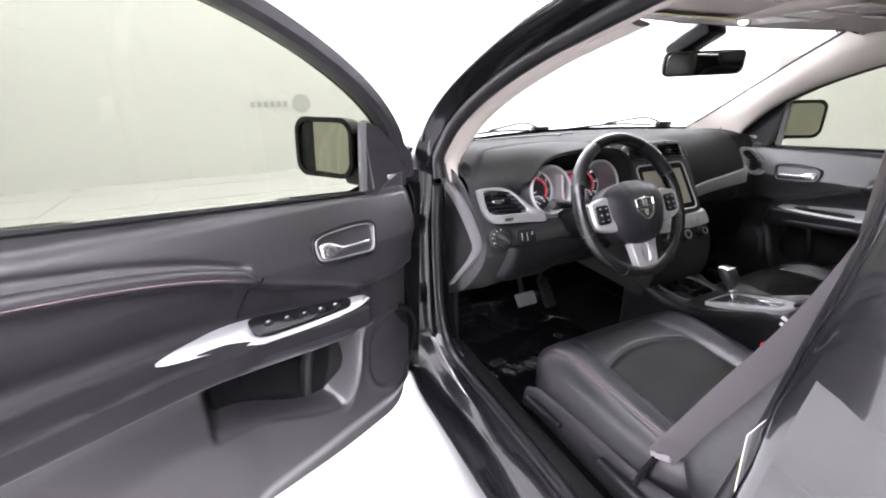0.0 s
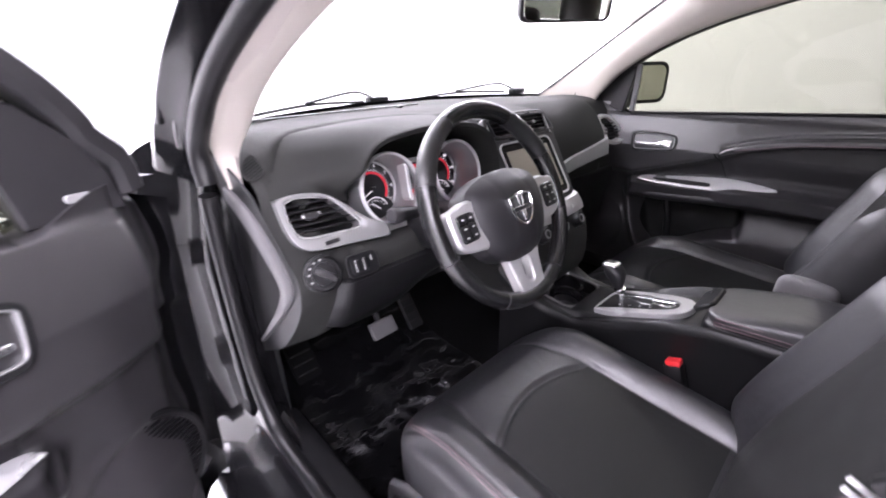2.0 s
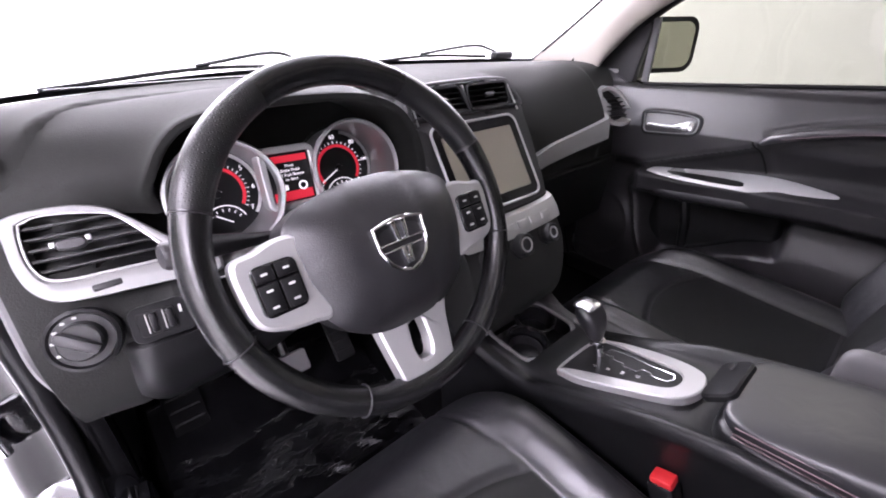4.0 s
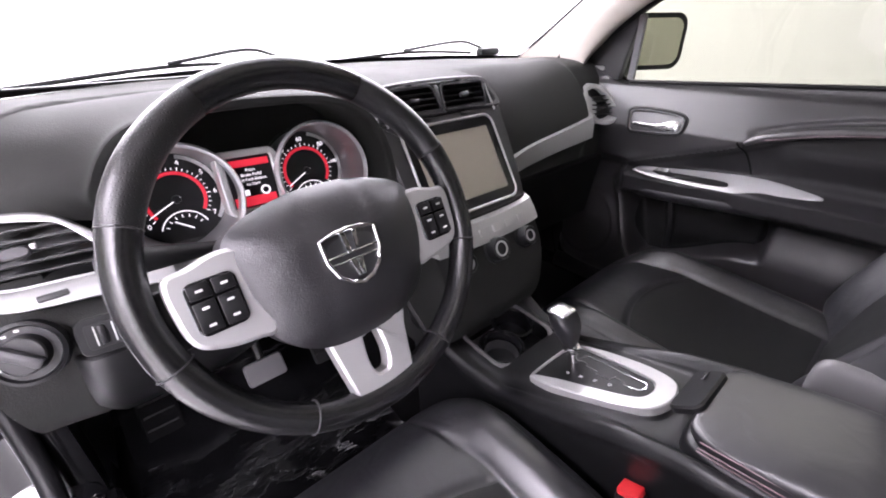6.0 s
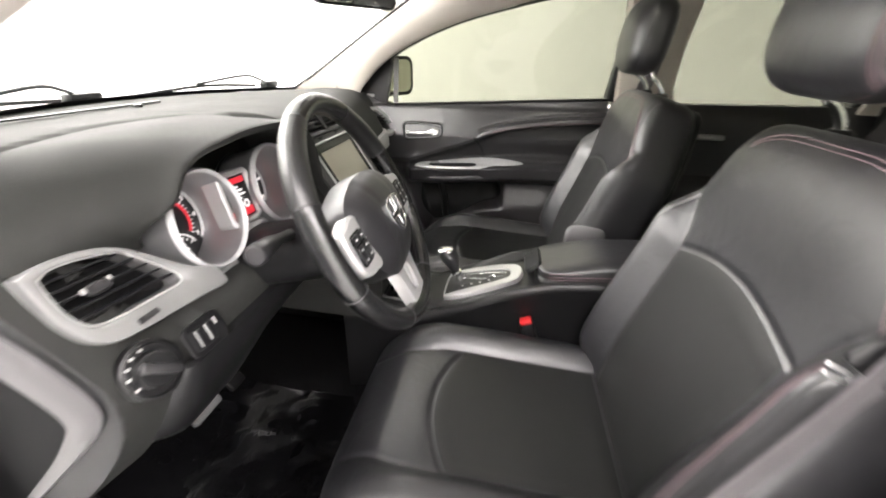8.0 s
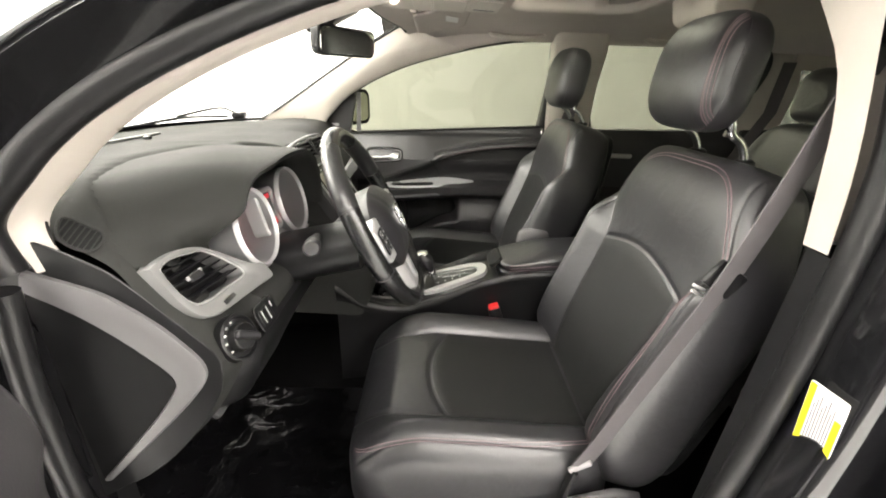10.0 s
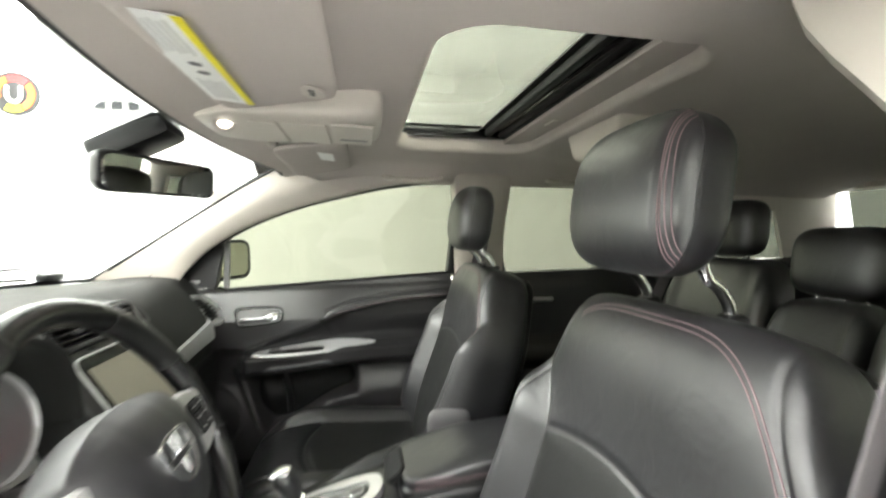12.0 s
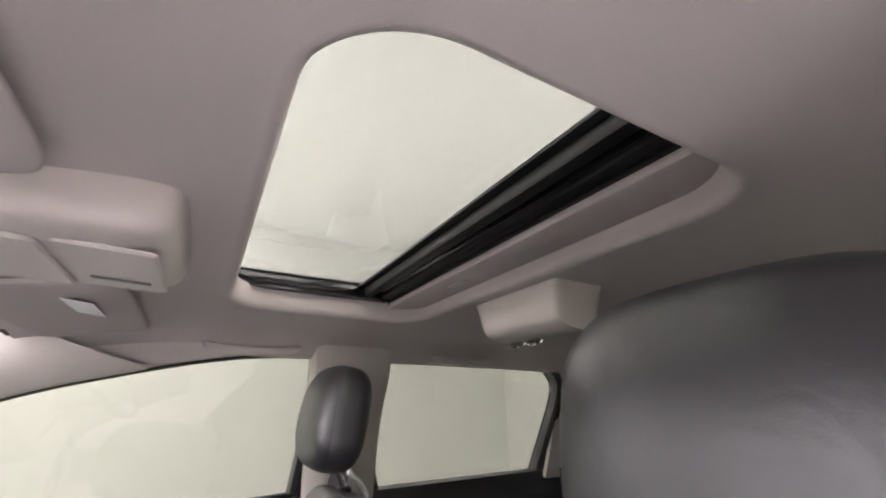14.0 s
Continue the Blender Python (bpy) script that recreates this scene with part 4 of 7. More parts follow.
def rear_side(side):
    """Rear door, quarter and their windows, behind the door pillar."""
    XF.append(Matrix.Diagonal((side, 1, 1, 1)))
    d = thing("rear_door", (0.83, -1.1, 0.36), "closed black rear car door with dark inner panel and window", "car door", "rear doors")
    rows = []
    for b in np.linspace(-0.72, -1.55, 40):
        topz = 1.098 - 0.022 * (b + 0.85)
        row = [(0.79, b, topz), (0.75, b, topz)]
        for c in np.linspace(topz, 0.42, 30):
            row.append((0.738 - 0.02 * step(topz - c, 0, 0.05) - 0.04 * step(c, 0.70, 0.74) * step(0.83 - c, 0, 0.02) - 0.02 * step(0.7 - c, 0, 0.1), b, c))
        rows.append(row)
    part("inner_panel", sheet(rows), M_DOOR, d, "black plastic inner panel")
    rows = []
    for b in np.linspace(-0.62, -1.62, 30):
        rows.append(spline([(0.79, b, 1.09), (0.83, b, 1.085), (0.875, b, 0.99), (0.905, b, 0.85), (0.912, b, 0.62), (0.895, b, 0.42), (0.87, b, 0.30), (0.80, b, 0.28)], 26))
    part("outer_skin", sheet(rows), M_PAINT, d, "gloss black paint")
    # frame of the window and the pane
    lead = 0.0 if side < 0 else 0.032
    loop = [(-0.80, 1.09), (-0.775 + 0.4 * lead, 1.22), (-0.785 + lead, 1.36), (-0.815 + lead, 1.445), (-0.90, 1.478), (-1.15, 1.475), (-1.40, 1.456), (-1.455, 1.43), (-1.475, 1.37), (-1.43, 1.22), (-1.385, 1.10)]
    loop = spline(loop, 60)
    rows = []
    for k, (y, z) in enumerate(loop):
        a, b = loop[max(k - 1, 0)], loop[min(k + 1, 59)]
        ty, tz = b[0] - a[0], b[1] - a[1]
        ln = math.hypot(ty, tz)
        ny, nz = -tz / ln, ty / ln
        if (y + 1.1) * ny + (z - 1.25) * nz < 0:
            ny, nz = -ny, -nz
        x = 0.765 - 0.06 * step(z, 1.05, 1.47)
        rows.append([(x + dx, y + ny * o, z + nz * o) for dx, o in ((-0.012, -0.002), (-0.018, 0.008), (-0.014, 0.03), (0.02, 0.04), (0.035, 0.02), (0.03, -0.004))])
    part("window_frame", sheet(rows, wrap_u=True, cap=True), M_PLASTIC, d)
    rows = []
    for b in np.linspace(-0.785 + lead, -1.47, 24):
        zz = np.interp(-b, [-q[0] for q in loop[12:46]], [q[1] for q in loop[12:46]])
        rows.append([(0.785 - 0.06 * step(z, 1.05, 1.47), b, z) for z in np.linspace(1.08, zz, 6)])
    part("window_pane", sheet(rows), M_TINT, d, "tinted side glass")
    part("pull_handle", join(rbox((0.02, 0.11, 0.02), (0.70, -0.93, 0.99), 0.008)), M_SILVER, d, "satin silver door pull")
    XF.pop()
    XF.append(Matrix.Diagonal((side, 1, 1, 1)))
    q = thing("rear_quarter", (0.80, -2.0, 0.3), "rear side of the car with beige trim, small window", "car body", "rear quarters", "structure")
    # pillar between rear door and quarter window
    def plate(pts, x, m, name, label=""):
        return part(name, slab(pts, 0.02, Matrix(((0, 0, -1, x), (1, 0, 0, 0), (0, 1, 0, 0), (0, 0, 0, 1))), 0.004), m, q, label)
    plate([(-1.40, 1.09), (-1.62, 1.09), (-1.66, 1.30), (-1.64, 1.48), (-1.46, 1.48), (-1.50, 1.36)], 0.735, M_BEIGE, "pillar_trim", "beige plastic trim")
    plate([(-2.12, 1.13), (-2.40, 1.13), (-2.40, 1.50), (-2.02, 1.49), (-2.06, 1.38)], 0.715, M_BEIGE, "pillar_trim", "beige plastic trim")
    plate([(-1.60, 1.38), (-2.10, 1.36), (-2.10, 1.50), (-1.60, 1.50)], 0.712, M_BEIGE, "window_header", "beige plastic trim")
    plate([(-1.45, 0.36), (-2.45, 0.36), (-2.45, 1.16), (-1.45, 1.12)], 0.70, M_PLASTIC, "side_panel", "black plastic trim")
    plate([(-1.6, 1.14), (-2.15, 1.15), (-2.12, 1.40), (-1.62, 1.42)], 0.745, M_TINT_THICK, "quarter_pane", "tinted quarter glass")
    rows = [spline([(0.80, b, 1.12), (0.84, b, 1.11), (0.885, b, 0.98), (0.905, b, 0.7), (0.88, b, 0.35)], 16) for b in np.linspace(-1.62, -2.5, 8)]
    part("outer_skin", sheet(rows), M_PAINT, q, "gloss black paint")
    XF.pop()


rear_side(-1)
rear_side(1)
# tailgate with its window
tg = thing("tailgate", (0, -2.45, 0.4), "closed tailgate with tinted rear window and black trim", "tailgate", kind="structure")
part("lower_trim", rbox((1.46, 0.08, 0.78), (0, -2.46, 0.76), 0.02), M_PLASTIC, tg)
part("rear_pane", rbox((1.30, 0.006, 0.32), (0, -2.44, 1.31), 0.002, pose(0, 0, 0, -12, 0, 0)), M_TINT_THICK, tg, "tinted rear glass")
part("top_trim", rbox((1.46, 0.10, 0.08), (0, -2.38, 1.49), 0.02), M_BEIGE, tg)

# ---- dashboard ----
DASH_X = (-0.702, -0.684, -0.64, -0.585, -0.555, -0.40, -0.20, -0.155, -0.135, 0.0, 0.135, 0.16, 0.24, 0.40, 0.535, 0.615, 0.745)
END = [(0.55, 1.096), (0.44, 1.070), (0.395, 1.050), (0.362, 1.033), (0.333, 1.012), (0.278, 0.958), (0.242, 0.918), (0.215, 0.872), (0.240, 0.795), (0.345, 0.68), (0.455, 0.605)]
LEFT = [(0.55, 1.109), (0.44, 1.106), (0.385, 1.092), (0.340, 1.052), (0.312, 1.020), (0.268, 0.950), (0.245, 0.915), (0.222, 0.880), (0.235, 0.80), (0.32, 0.68), (0.46, 0.62)]
LEFTUP = [(0.55, 1.112), (0.44, 1.1165), (0.385, 1.112), (0.342, 1.070), (0.316, 1.025), (0.274, 0.955), (0.250, 0.918), (0.222, 0.881), (0.235, 0.80), (0.32, 0.68), (0.46, 0.62)]
HOOD = [(0.55, 1.112), (0.44, 1.118), (0.400, 1.116), (0.385, 1.095), (0.378, 1.040), (0.368, 0.985), (0.340, 0.935), (0.215, 0.905), (0.225, 0.82), (0.32, 0.70), (0.46, 0.64)]
SIDE = [(0.55, 1.102), (0.44, 1.080), (0.390, 1.062), (0.343, 1.038), (0.312, 1.014), (0.268, 0.950), (0.245, 0.915), (0.222, 0.880), (0.235, 0.80), (0.32, 0.68), (0.46, 0.62)]
MID = [(0.58, 1.112), (0.46, 1.118), (0.38, 1.118), (0.320, 1.112), (0.288, 1.098), (0.236, 1.030), (0.178, 0.935), (0.132, 0.870), (0.092, 0.80), (0.085, 0.70), (0.12, 0.62)]
PASS = [(0.56, 1.112), (0.45, 1.116), (0.39, 1.112), (0.335, 1.085), (0.295, 1.040), (0.265, 0.985), (0.255, 0.925), (0.275, 0.875), (0.285, 0.79), (0.31, 0.68), (0.40, 0.60)]
PASSR = [(0.56, 1.106), (0.45, 1.106), (0.40, 1.095), (0.372, 1.065), (0.345, 1.025), (0.330, 0.985), (0.315, 0.945), (0.305, 0.895), (0.300, 0.80), (0.33, 0.68), (0.42, 0.60)]
STATIONS = (END, SIDE, LEFT, LEFTUP, HOOD, HOOD, HOOD, HOOD, MID, MID, MID, PASS, PASS, PASS, PASS, PASSR, PASSR)


def dash_profile(x):
    i = max(0, min(len(DASH_X) - 2, int(np.searchsorted(DASH_X, x)) - 1))
    f = step(x, DASH_X[i], DASH_X[i + 1])
    g = step(-x, 0.56, 0.60)
    foot = (0.868 - 0.316 * x * x, 1.106 - 0.016 * (x / 0.73) ** 2)
    pts = [(a[0] + (b[0] - a[0]) * f, a[1] + (b[1] - a[1]) * f) for a, b in zip(STATIONS[i], STATIONS[i + 1])]
    if g > 0:
        soft = []
        for k in range(len(pts)):
            vals = [[float(np.interp(x + d, DASH_X, [st[k][c] for st in STATIONS])) for c in (0, 1)] for d in (-0.045, -0.03, -0.015, 0.0, 0.015, 0.03, 0.045)]
            my, mz = (sum(v[c] for v in vals) / 7 for c in (0, 1))
            soft.append((pts[k][0] * (1 - g) + my * g, pts[k][1] * (1 - g) + mz * g))
        pts = soft
    return [foot] + pts


def dash_face(x, z):
    """How far back the dashboard's face stands at this x and height."""
    pts = dash_profile(x)[2:]
    zs, ys = [p[1] for p in pts][::-1], [p[0] for p in pts][::-1]
    return float(np.interp(z, zs, ys))


def dash_height(x, y):
    """Height of the dashboard's upper side at this x and depth."""
    pts = dash_profile(x)[:7]
    return float(np.interp(y, [p[0] for p in pts][::-1], [p[1] for p in pts][::-1]))


def pad_height(x, y):
    """Height of the padded driver's side before the hood rises from it."""
    f = step(x, -0.69, -0.585)
    ys = [a[0] + (b[0] - a[0]) * f for a, b in zip(SIDE, LEFTUP)][:5]
    zs = [a[1] + (b[1] - a[1]) * f for a, b in zip(SIDE, LEFTUP)][:5]
    return float(np.interp(y, ys[::-1], zs[::-1]))


# border of the instrument hood's pad on the dashboard
foot = spline([(-0.690, 0.318, 1.020), (-0.676, 0.348, 1.045), (-0.648, 0.388, 1.082), (-0.600, 0.430, 1.109), (-0.50, 0.475, 1.116), (-0.38, 0.51, 1.115), (-0.26, 0.50, 1.115), (-0.17, 0.47, 1.114), (-0.128, 0.42, 1.113), (-0.118, 0.35, 1.100), (-0.125, 0.28, 1.03)], 50)


def under_pad(x, y):
    """1 where the hood's pad covers the dashboard, 0 outside its border."""
    edge = float(np.interp(x, [p[0] for p in foot[:30]], [p[1] for p in foot[:30]]))
    return step(edge - y, 0.004, 0.03) * step(x, -0.688, -0.67) * step(-x, 0.20, 0.24)


dash = thing("dashboard", (0, 0.4, 0.6), "dark grey soft plastic dashboard with silver trim and vents", "dashboard")
rows = []
xs = sorted(set(list(np.linspace(-0.702, 0.745, 90)) + [x + e for x in DASH_X for e in (-0.004, 0.0, 0.004) if -0.702 <= x + e <= 0.745]))
for x in xs:
    rows.append([(x - (0.10 * max(0.0, y - 0.21) * step(1.035 - z, 0.0, 0.05) + 0.03 * step(y, 0.45, 0.56)) * step(-x, 0.67, 0.702), y, z - 0.022 * under_pad(x, y) * step(z, 1.015, 1.035)) for y, z in spline(dash_profile(x), 56)])
bm = sheet(rows)
gone = []
for f in bm.faces:
    c = f.calc_center_median()
    if (abs(c.x) < 0.122 and 1.04 < c.z < 1.108 and c.y < 0.32) or (-0.672 < c.x < -0.562 and 0.948 < c.z < 1.0 and c.y < 0.33) or (0.630 < c.x < 0.705 and 0.960 < c.z < 1.025 and c.y < 0.38):
        gone.append(f)
bmesh.ops.delete(bm, geom=gone, context="FACES")
part("dash_body", bm, M_DASH, dash, "grained dark grey soft plastic", 45)
END_AT = Matrix(((-0.10, 0, -1, -0.6785), (1, 0, 0, 0), (0, 1, 0, 0), (0, 0, 0, 1)))
part("end_cap", slab([(y, z) for y, z in spline(dash_profile(-0.702), 30)][4:], 0.003, END_AT, 0.001), M_PLASTIC, dash)
part("end_cap", slab([(y, z) for y, z in spline(dash_profile(0.745), 30)][4:], 0.006, Matrix(((0, 0, 1, 0.742), (1, 0, 0, 0), (0, 1, 0, 0), (0, 0, 0, 1))), 0.001), M_PLASTIC, dash)
# framed dark panel on the dash end, beside the open door
fo = spline([(0.43, 1.030), (0.385, 1.012), (0.343, 0.992), (0.294, 0.950), (0.262, 0.912), (0.240, 0.876), (0.243, 0.846), (0.273, 0.805), (0.340, 0.735), (0.410, 0.665)], 40)
fi = spline([(0.44, 1.000), (0.394, 0.968), (0.362, 0.940), (0.325, 0.902), (0.294, 0.865), (0.286, 0.846), (0.292, 0.828), (0.325, 0.780), (0.372, 0.725), (0.424, 0.665)], 40)
rows = []
for (a, b), (c, d) in zip(fo, fi):
    rows.append([END_AT @ Vector(q) for q in ((a, b, 0.002), (a, b, 0.009), (a + 0.12 * (c - a), b + 0.12 * (d - b), 0.0125), (a + 0.5 * (c - a), b + 0.5 * (d - b), 0.0125), (a + 0.9 * (c - a), b + 0.9 * (d - b), 0.010), (c, d, 0.002))])
part("end_panel_frame", sheet(rows), M_ENDFRAME, dash, "satin grey panel frame")
part("end_panel", slab([(y + 0.002, z) for y, z in fi][::-1], 0.003, END_AT @ Matrix.Translation((0, 0, 0.002)), 0.001), M_MATTE, dash, "matt black side panel")

# instrument hood
LIP = [(-0.540, 0.985), (-0.549, 1.030), (-0.530, 1.078), (-0.490, 1.114), (-0.42, 1.129), (-0.33, 1.130), (-0.25, 1.122), (-0.195, 1.098), (-0.165, 1.060), (-0.150, 1.015), (-0.146, 0.97)]
lip = spline(LIP, 50)
rows = []
for (x, z), (bx, by, bz) in zip(lip, foot):
    low = step(1.07 - z, 0.0, 0.08) if x < -0.4 else 0.0
    ly = 0.205 + 0.075 * low + 0.022 * step(-x, 0.44, 0.53)
    ctl = [Vector((x, ly, z)), Vector((x + 0.3 * low * (bx - x), ly + 0.06 * (1 - low) + 0.012 * low, z + 0.004 + 0.3 * low * (bz - z))), Vector((0.35 * x + 0.65 * bx, by - 0.03, 0.35 * z + 0.65 * bz + 0.004)), Vector((bx, by + 0.006, bz - 0.003))]
    if x < -0.2:
        w = step(z, 0.985, 1.03)
        qx, qy = 0.35 * x + 0.65 * bx, max(by - 0.07, 0.35 * ly + 0.65 * by)
        ctl[2] = ctl[2].lerp(Vector((qx, qy, pad_height(qx, qy) + 0.014)), w)
        ctl[3] = Vector((bx, by, (1 - w) * bz + w * (pad_height(bx, by) - 0.004)))
    row = []
    for k in range(14):
        f = k / 13
        q = ctl[0] * (1 - f) ** 3 + ctl[1] * 3 * f * (1 - f) ** 2 + ctl[2] * 3 * f * f * (1 - f) + ctl[3] * f**3
        row.append(tuple(q))
    under = []
    cx, cz = -0.365, 1.0
    for dy, sh in ((0.0, 0.004), (0.002, 0.010), (0.012, 0.014), (0.06, 0.020), (0.13, 0.028)):
        ln = math.hypot(x - cx, z - cz)
        under.append((x - (x - cx) / ln * sh, ly + dy, z - (z - cz) / ln * sh))
    rows.append(under[::-1] + row)
part("instrument_hood", sheet([spline(r, 36) for r in rows]), M_DASH, dash, "arched hood over the instruments", 60)

# gauges
GN = Vector((0, -0.97, 0.24))


def gauge(x, numbers, needle, parent):
    o = Vector((x, 0.308, 0.990))
    at = basis(o, (1, 0, 0), GN)
    g = part("gauge_bezel", lathe([(0.0705, 0.058), (0.0720, 0.0655), (0.0740, 0.0675), (0.0762, 0.064), (0.077, 0.056)], 48, at), M_BEZEL, parent, "bright silver gauge ring")
    part("gauge_tube", lathe([(0.0655, -0.022), (0.0665, 0.010), (0.0685, 0.040), (0.0705, 0.060), (0.0775, 0.058), (0.072, 0.030), (0.068, -0.026)], 48, at), M_TUBE, g, "dark silver tube")
    at = at @ Matrix.Translation((0, 0, -0.018)) @ Matrix.Diagonal((1.08, 1.08, 1, 1))
    part("dial", lathe([(0, 0.002), (0.067, 0.002), (0.067, 0)], 48, at), M_DIAL, g, "black dial")
    # red arc over three quarters of the dial
    ring = []
    for k in range(49):
        a = radians(215 - 250 * k / 48)
        ring.append([(r * math.cos(a), r * math.sin(a), z) for r, z in ((0.0330, 0.0035), (0.0330, 0.0045), (0.0374, 0.0045), (0.0374, 0.0035))])
    bm = sheet(ring, wrap_u=True, cap=True)
    bm.transform(at)
    part("red_arc", bm, M_REDGLOW, g, "glowing red arc")
    # pale arc outside the numbers, on the right side only
    ring = []
    for k in range(31):
        a = radians(75 - 115 * k / 30)
        ring.append([(r * math.cos(a), r * math.sin(a), z) for r, z in ((0.0545, 0.0030), (0.0545, 0.0050), (0.0595, 0.0050), (0.0595, 0.0030))])
    bm = sheet(ring, wrap_u=True, cap=True)
    bm.transform(at)
    part("pale_dial_arc", bm, M_BEZEL, g, "pale grey arc at the dial's right")
    n = len(numbers)
    ticks = []
    for k in range(4 * (n - 1) + 1):
        a = radians(215 - 250 * k / (4 * (n - 1)))
        ln = 0.005 if k % 4 == 0 else 0.003
        ticks.append(rbox((ln, 0.0010, 0.0006), (0.0405, 0, 0.0036), 0))
        ticks[-1].transform(Matrix.Rotation(a, 4, "Z"))
    bm = join(*ticks)
    bm.transform(at)
    part("scale_marks", bm, M_TEXTGLOW, g)
    for k, t in enumerate(numbers):
        a = radians(215 - 250 * k / (n - 1))
        words(t, 0.0095 if len(t) < 3 else 0.0075, at @ Matrix.Translation((0.0490 * math.cos(a), 0.0490 * math.sin(a), 0.0036)), M_TEXTGLOW, "number", g)
    # small lower gauge
    sub = []
    for k in range(7):
        a = radians(150 - 20 * k)
        sub.append(rbox((0.004, 0.0011, 0.0006), (0.024 * math.cos(a), -0.047 + 0.024 * math.sin(a), 0.0044), 0, Matrix.Rotation(a, 4, "Z")))
    arc = [(0.030 * math.cos(radians(a)), -0.047 + 0.030 * math.sin(radians(a)), 0.004) for a in range(20, 161, 7)]
    bm = join(tube(arc, 0.0008, 5), *sub)
    bm.transform(at)
    part("lower_scale", bm, M_TEXTGLOW, g)
    for a, ln, o2 in ((needle, 0.045, (0, 0)), (-35, 0.024, (-0.006, -0.032))):
        nb = rbox((ln, 0.0016, 0.0012), (ln / 2 - 0.006, 0, 0.0075), 0.0004)
        nb.transform(Matrix.Translation((*o2, 0)) @ Matrix.Rotation(radians(a), 4, "Z"))
        nb.transform(at)
        part("needle", nb, M_TEXTGLOW, g, "lit white needle")
    part("needle_hub", lathe([(0, 0.010), (0.005, 0.009), (0.006, 0.003)], 16, at), M_DIAL, g)


gauge(-0.456, ["0", "1", "2", "3", "4", "5", "6", "7"], 205, dash)
gauge(-0.254, ["0", "20", "40", "60", "80", "100", "120"], 208, dash)
# display between the gauges
at = basis((-0.362, 0.268, 1.006), (1, 0, -0.03), GN)
o = rrect(0.078, 0.086, 0.010)
pod = part("display_pod", frame_ring(grow(o, 0.004), grow(o, -0.006), 0.010, at, 0.002, -0.02), M_SILVER, dash, "silver display surround")
part("display", slab(grow(o, -0.005), 0.004, at), M_DIAL, pod, "black information screen")
part("display_bar", slab(rrect(0.060, 0.010, 0.001), 0.0008, at @ Matrix.Translation((0, 0.028, 0.004))), M_REDGLOW, pod)
part("display_bar", slab(rrect(0.060, 0.014, 0.001), 0.0008, at @ Matrix.Translation((0, -0.0275, 0.004))), M_REDGLOW, pod)
for k, t in enumerate(("Press", "Brake Pedal", "and Push Button", "to Start")):
    words(t, 0.0062, at @ Matrix.Translation((0.001, 0.0175 - 0.0068 * k, 0.0046)), M_TEXTGLOW, "display_text", pod)
part("display_icon", lathe([(0.0045, 0.0), (0.0045, 0.0008), (0.0070, 0.0008), (0.0070, 0.0)], 20, at @ Matrix.Translation((0.016, -0.0145, 0.0042))), M_TEXTGLOW, pod)
part("display_icon", rbox((0.013, 0.008, 0.0008), (0, 0, 0), 0, at @ Matrix.Translation((-0.014, -0.0145, 0.0044))), M_TEXTGLOW, pod)
# silver apron below the gauges
rows = []
for x in np.linspace(-0.53, -0.18, 30):
    d = 0.035 * dip(x + 0.456, 0.06) + 0.035 * dip(x + 0.254, 0.06)
    rows.append([(x, 0.262, 0.965 - d), (x, 0.254, 0.962 - d), (x, 0.245, 0.930 - 0.3 * d), (x, 0.235, 0.912)])
part("gauge_apron", sheet(rows), M_SILVER, dash, "satin silver panel")


def vent(outline, at, parent, slats, name="air_vent", knob=True):
    """A vent: dark box, blades, a middle slider."""
    xs_, ys_ = [p[0] for p in outline], [p[1] for p in outline]
    v = part(name, frame_ring(grow(outline, 0.003), grow(outline, -0.003), 0.004, at, 0.001, -0.03), M_PLASTIC, parent, "black air vent")
    part("vent_box", slab(grow(outline, -0.002), 0.002, at @ Matrix.Translation((0, 0, -0.03))), M_DIAL, v)
    h0, h1 = min(ys_), max(ys_)
    for k in range(slats):
        y = h0 + (h1 - h0) * (k + 0.75) / (slats + 0.5)
        # the width of the outline at this height
        cross = []
        for i in range(len(outline)):
            (ax, ay), (bx, by) = outline[i - 1], outline[i]
            if (ay - y) * (by - y) <= 0 and ay != by:
                cross.append(ax + (bx - ax) * (y - ay) / (by - ay))
        if len(cross) < 2:
            continue
        x0, x1 = min(cross) + 0.002, max(cross) - 0.002
        bm = rbox((x1 - x0, 0.0022, 0.018), ((x0 + x1) / 2, y, -0.008), 0.0008, pose(0, 0, 0, 24, 0, 0))
        bm.transform(at)
        part("slat", bm, M_PLASTIC, v)
    if knob:
        bm = rbox((0.022, 0.009, 0.008), ((min(xs_) + max(xs_)) / 2, (h0 + h1) / 2, 0.003), 0.0025)
        bm.transform(at)
        part("vent_slider", bm, M_GREYPL, v)
    return v


# driver's side: satin trim round the outer vent
outer = [(-0.6870, 1.0165), (-0.669, 1.0205), (-0.639, 1.0215), (-0.609, 1.0185), (-0.586, 1.0105), (-0.565, 0.994), (-0.540, 0.971), (-0.520, 0.955), (-0.494, 0.944), (-0.490, 0.930), (-0.497, 0.919), (-0.539, 0.9205), (-0.582, 0.922), (-0.623, 0.923), (-0.652, 0.925), (-0.670, 0.931), (-0.683, 0.944), (-0.689, 0.964), (-0.6895, 0.985), (-0.6885, 1.004)]
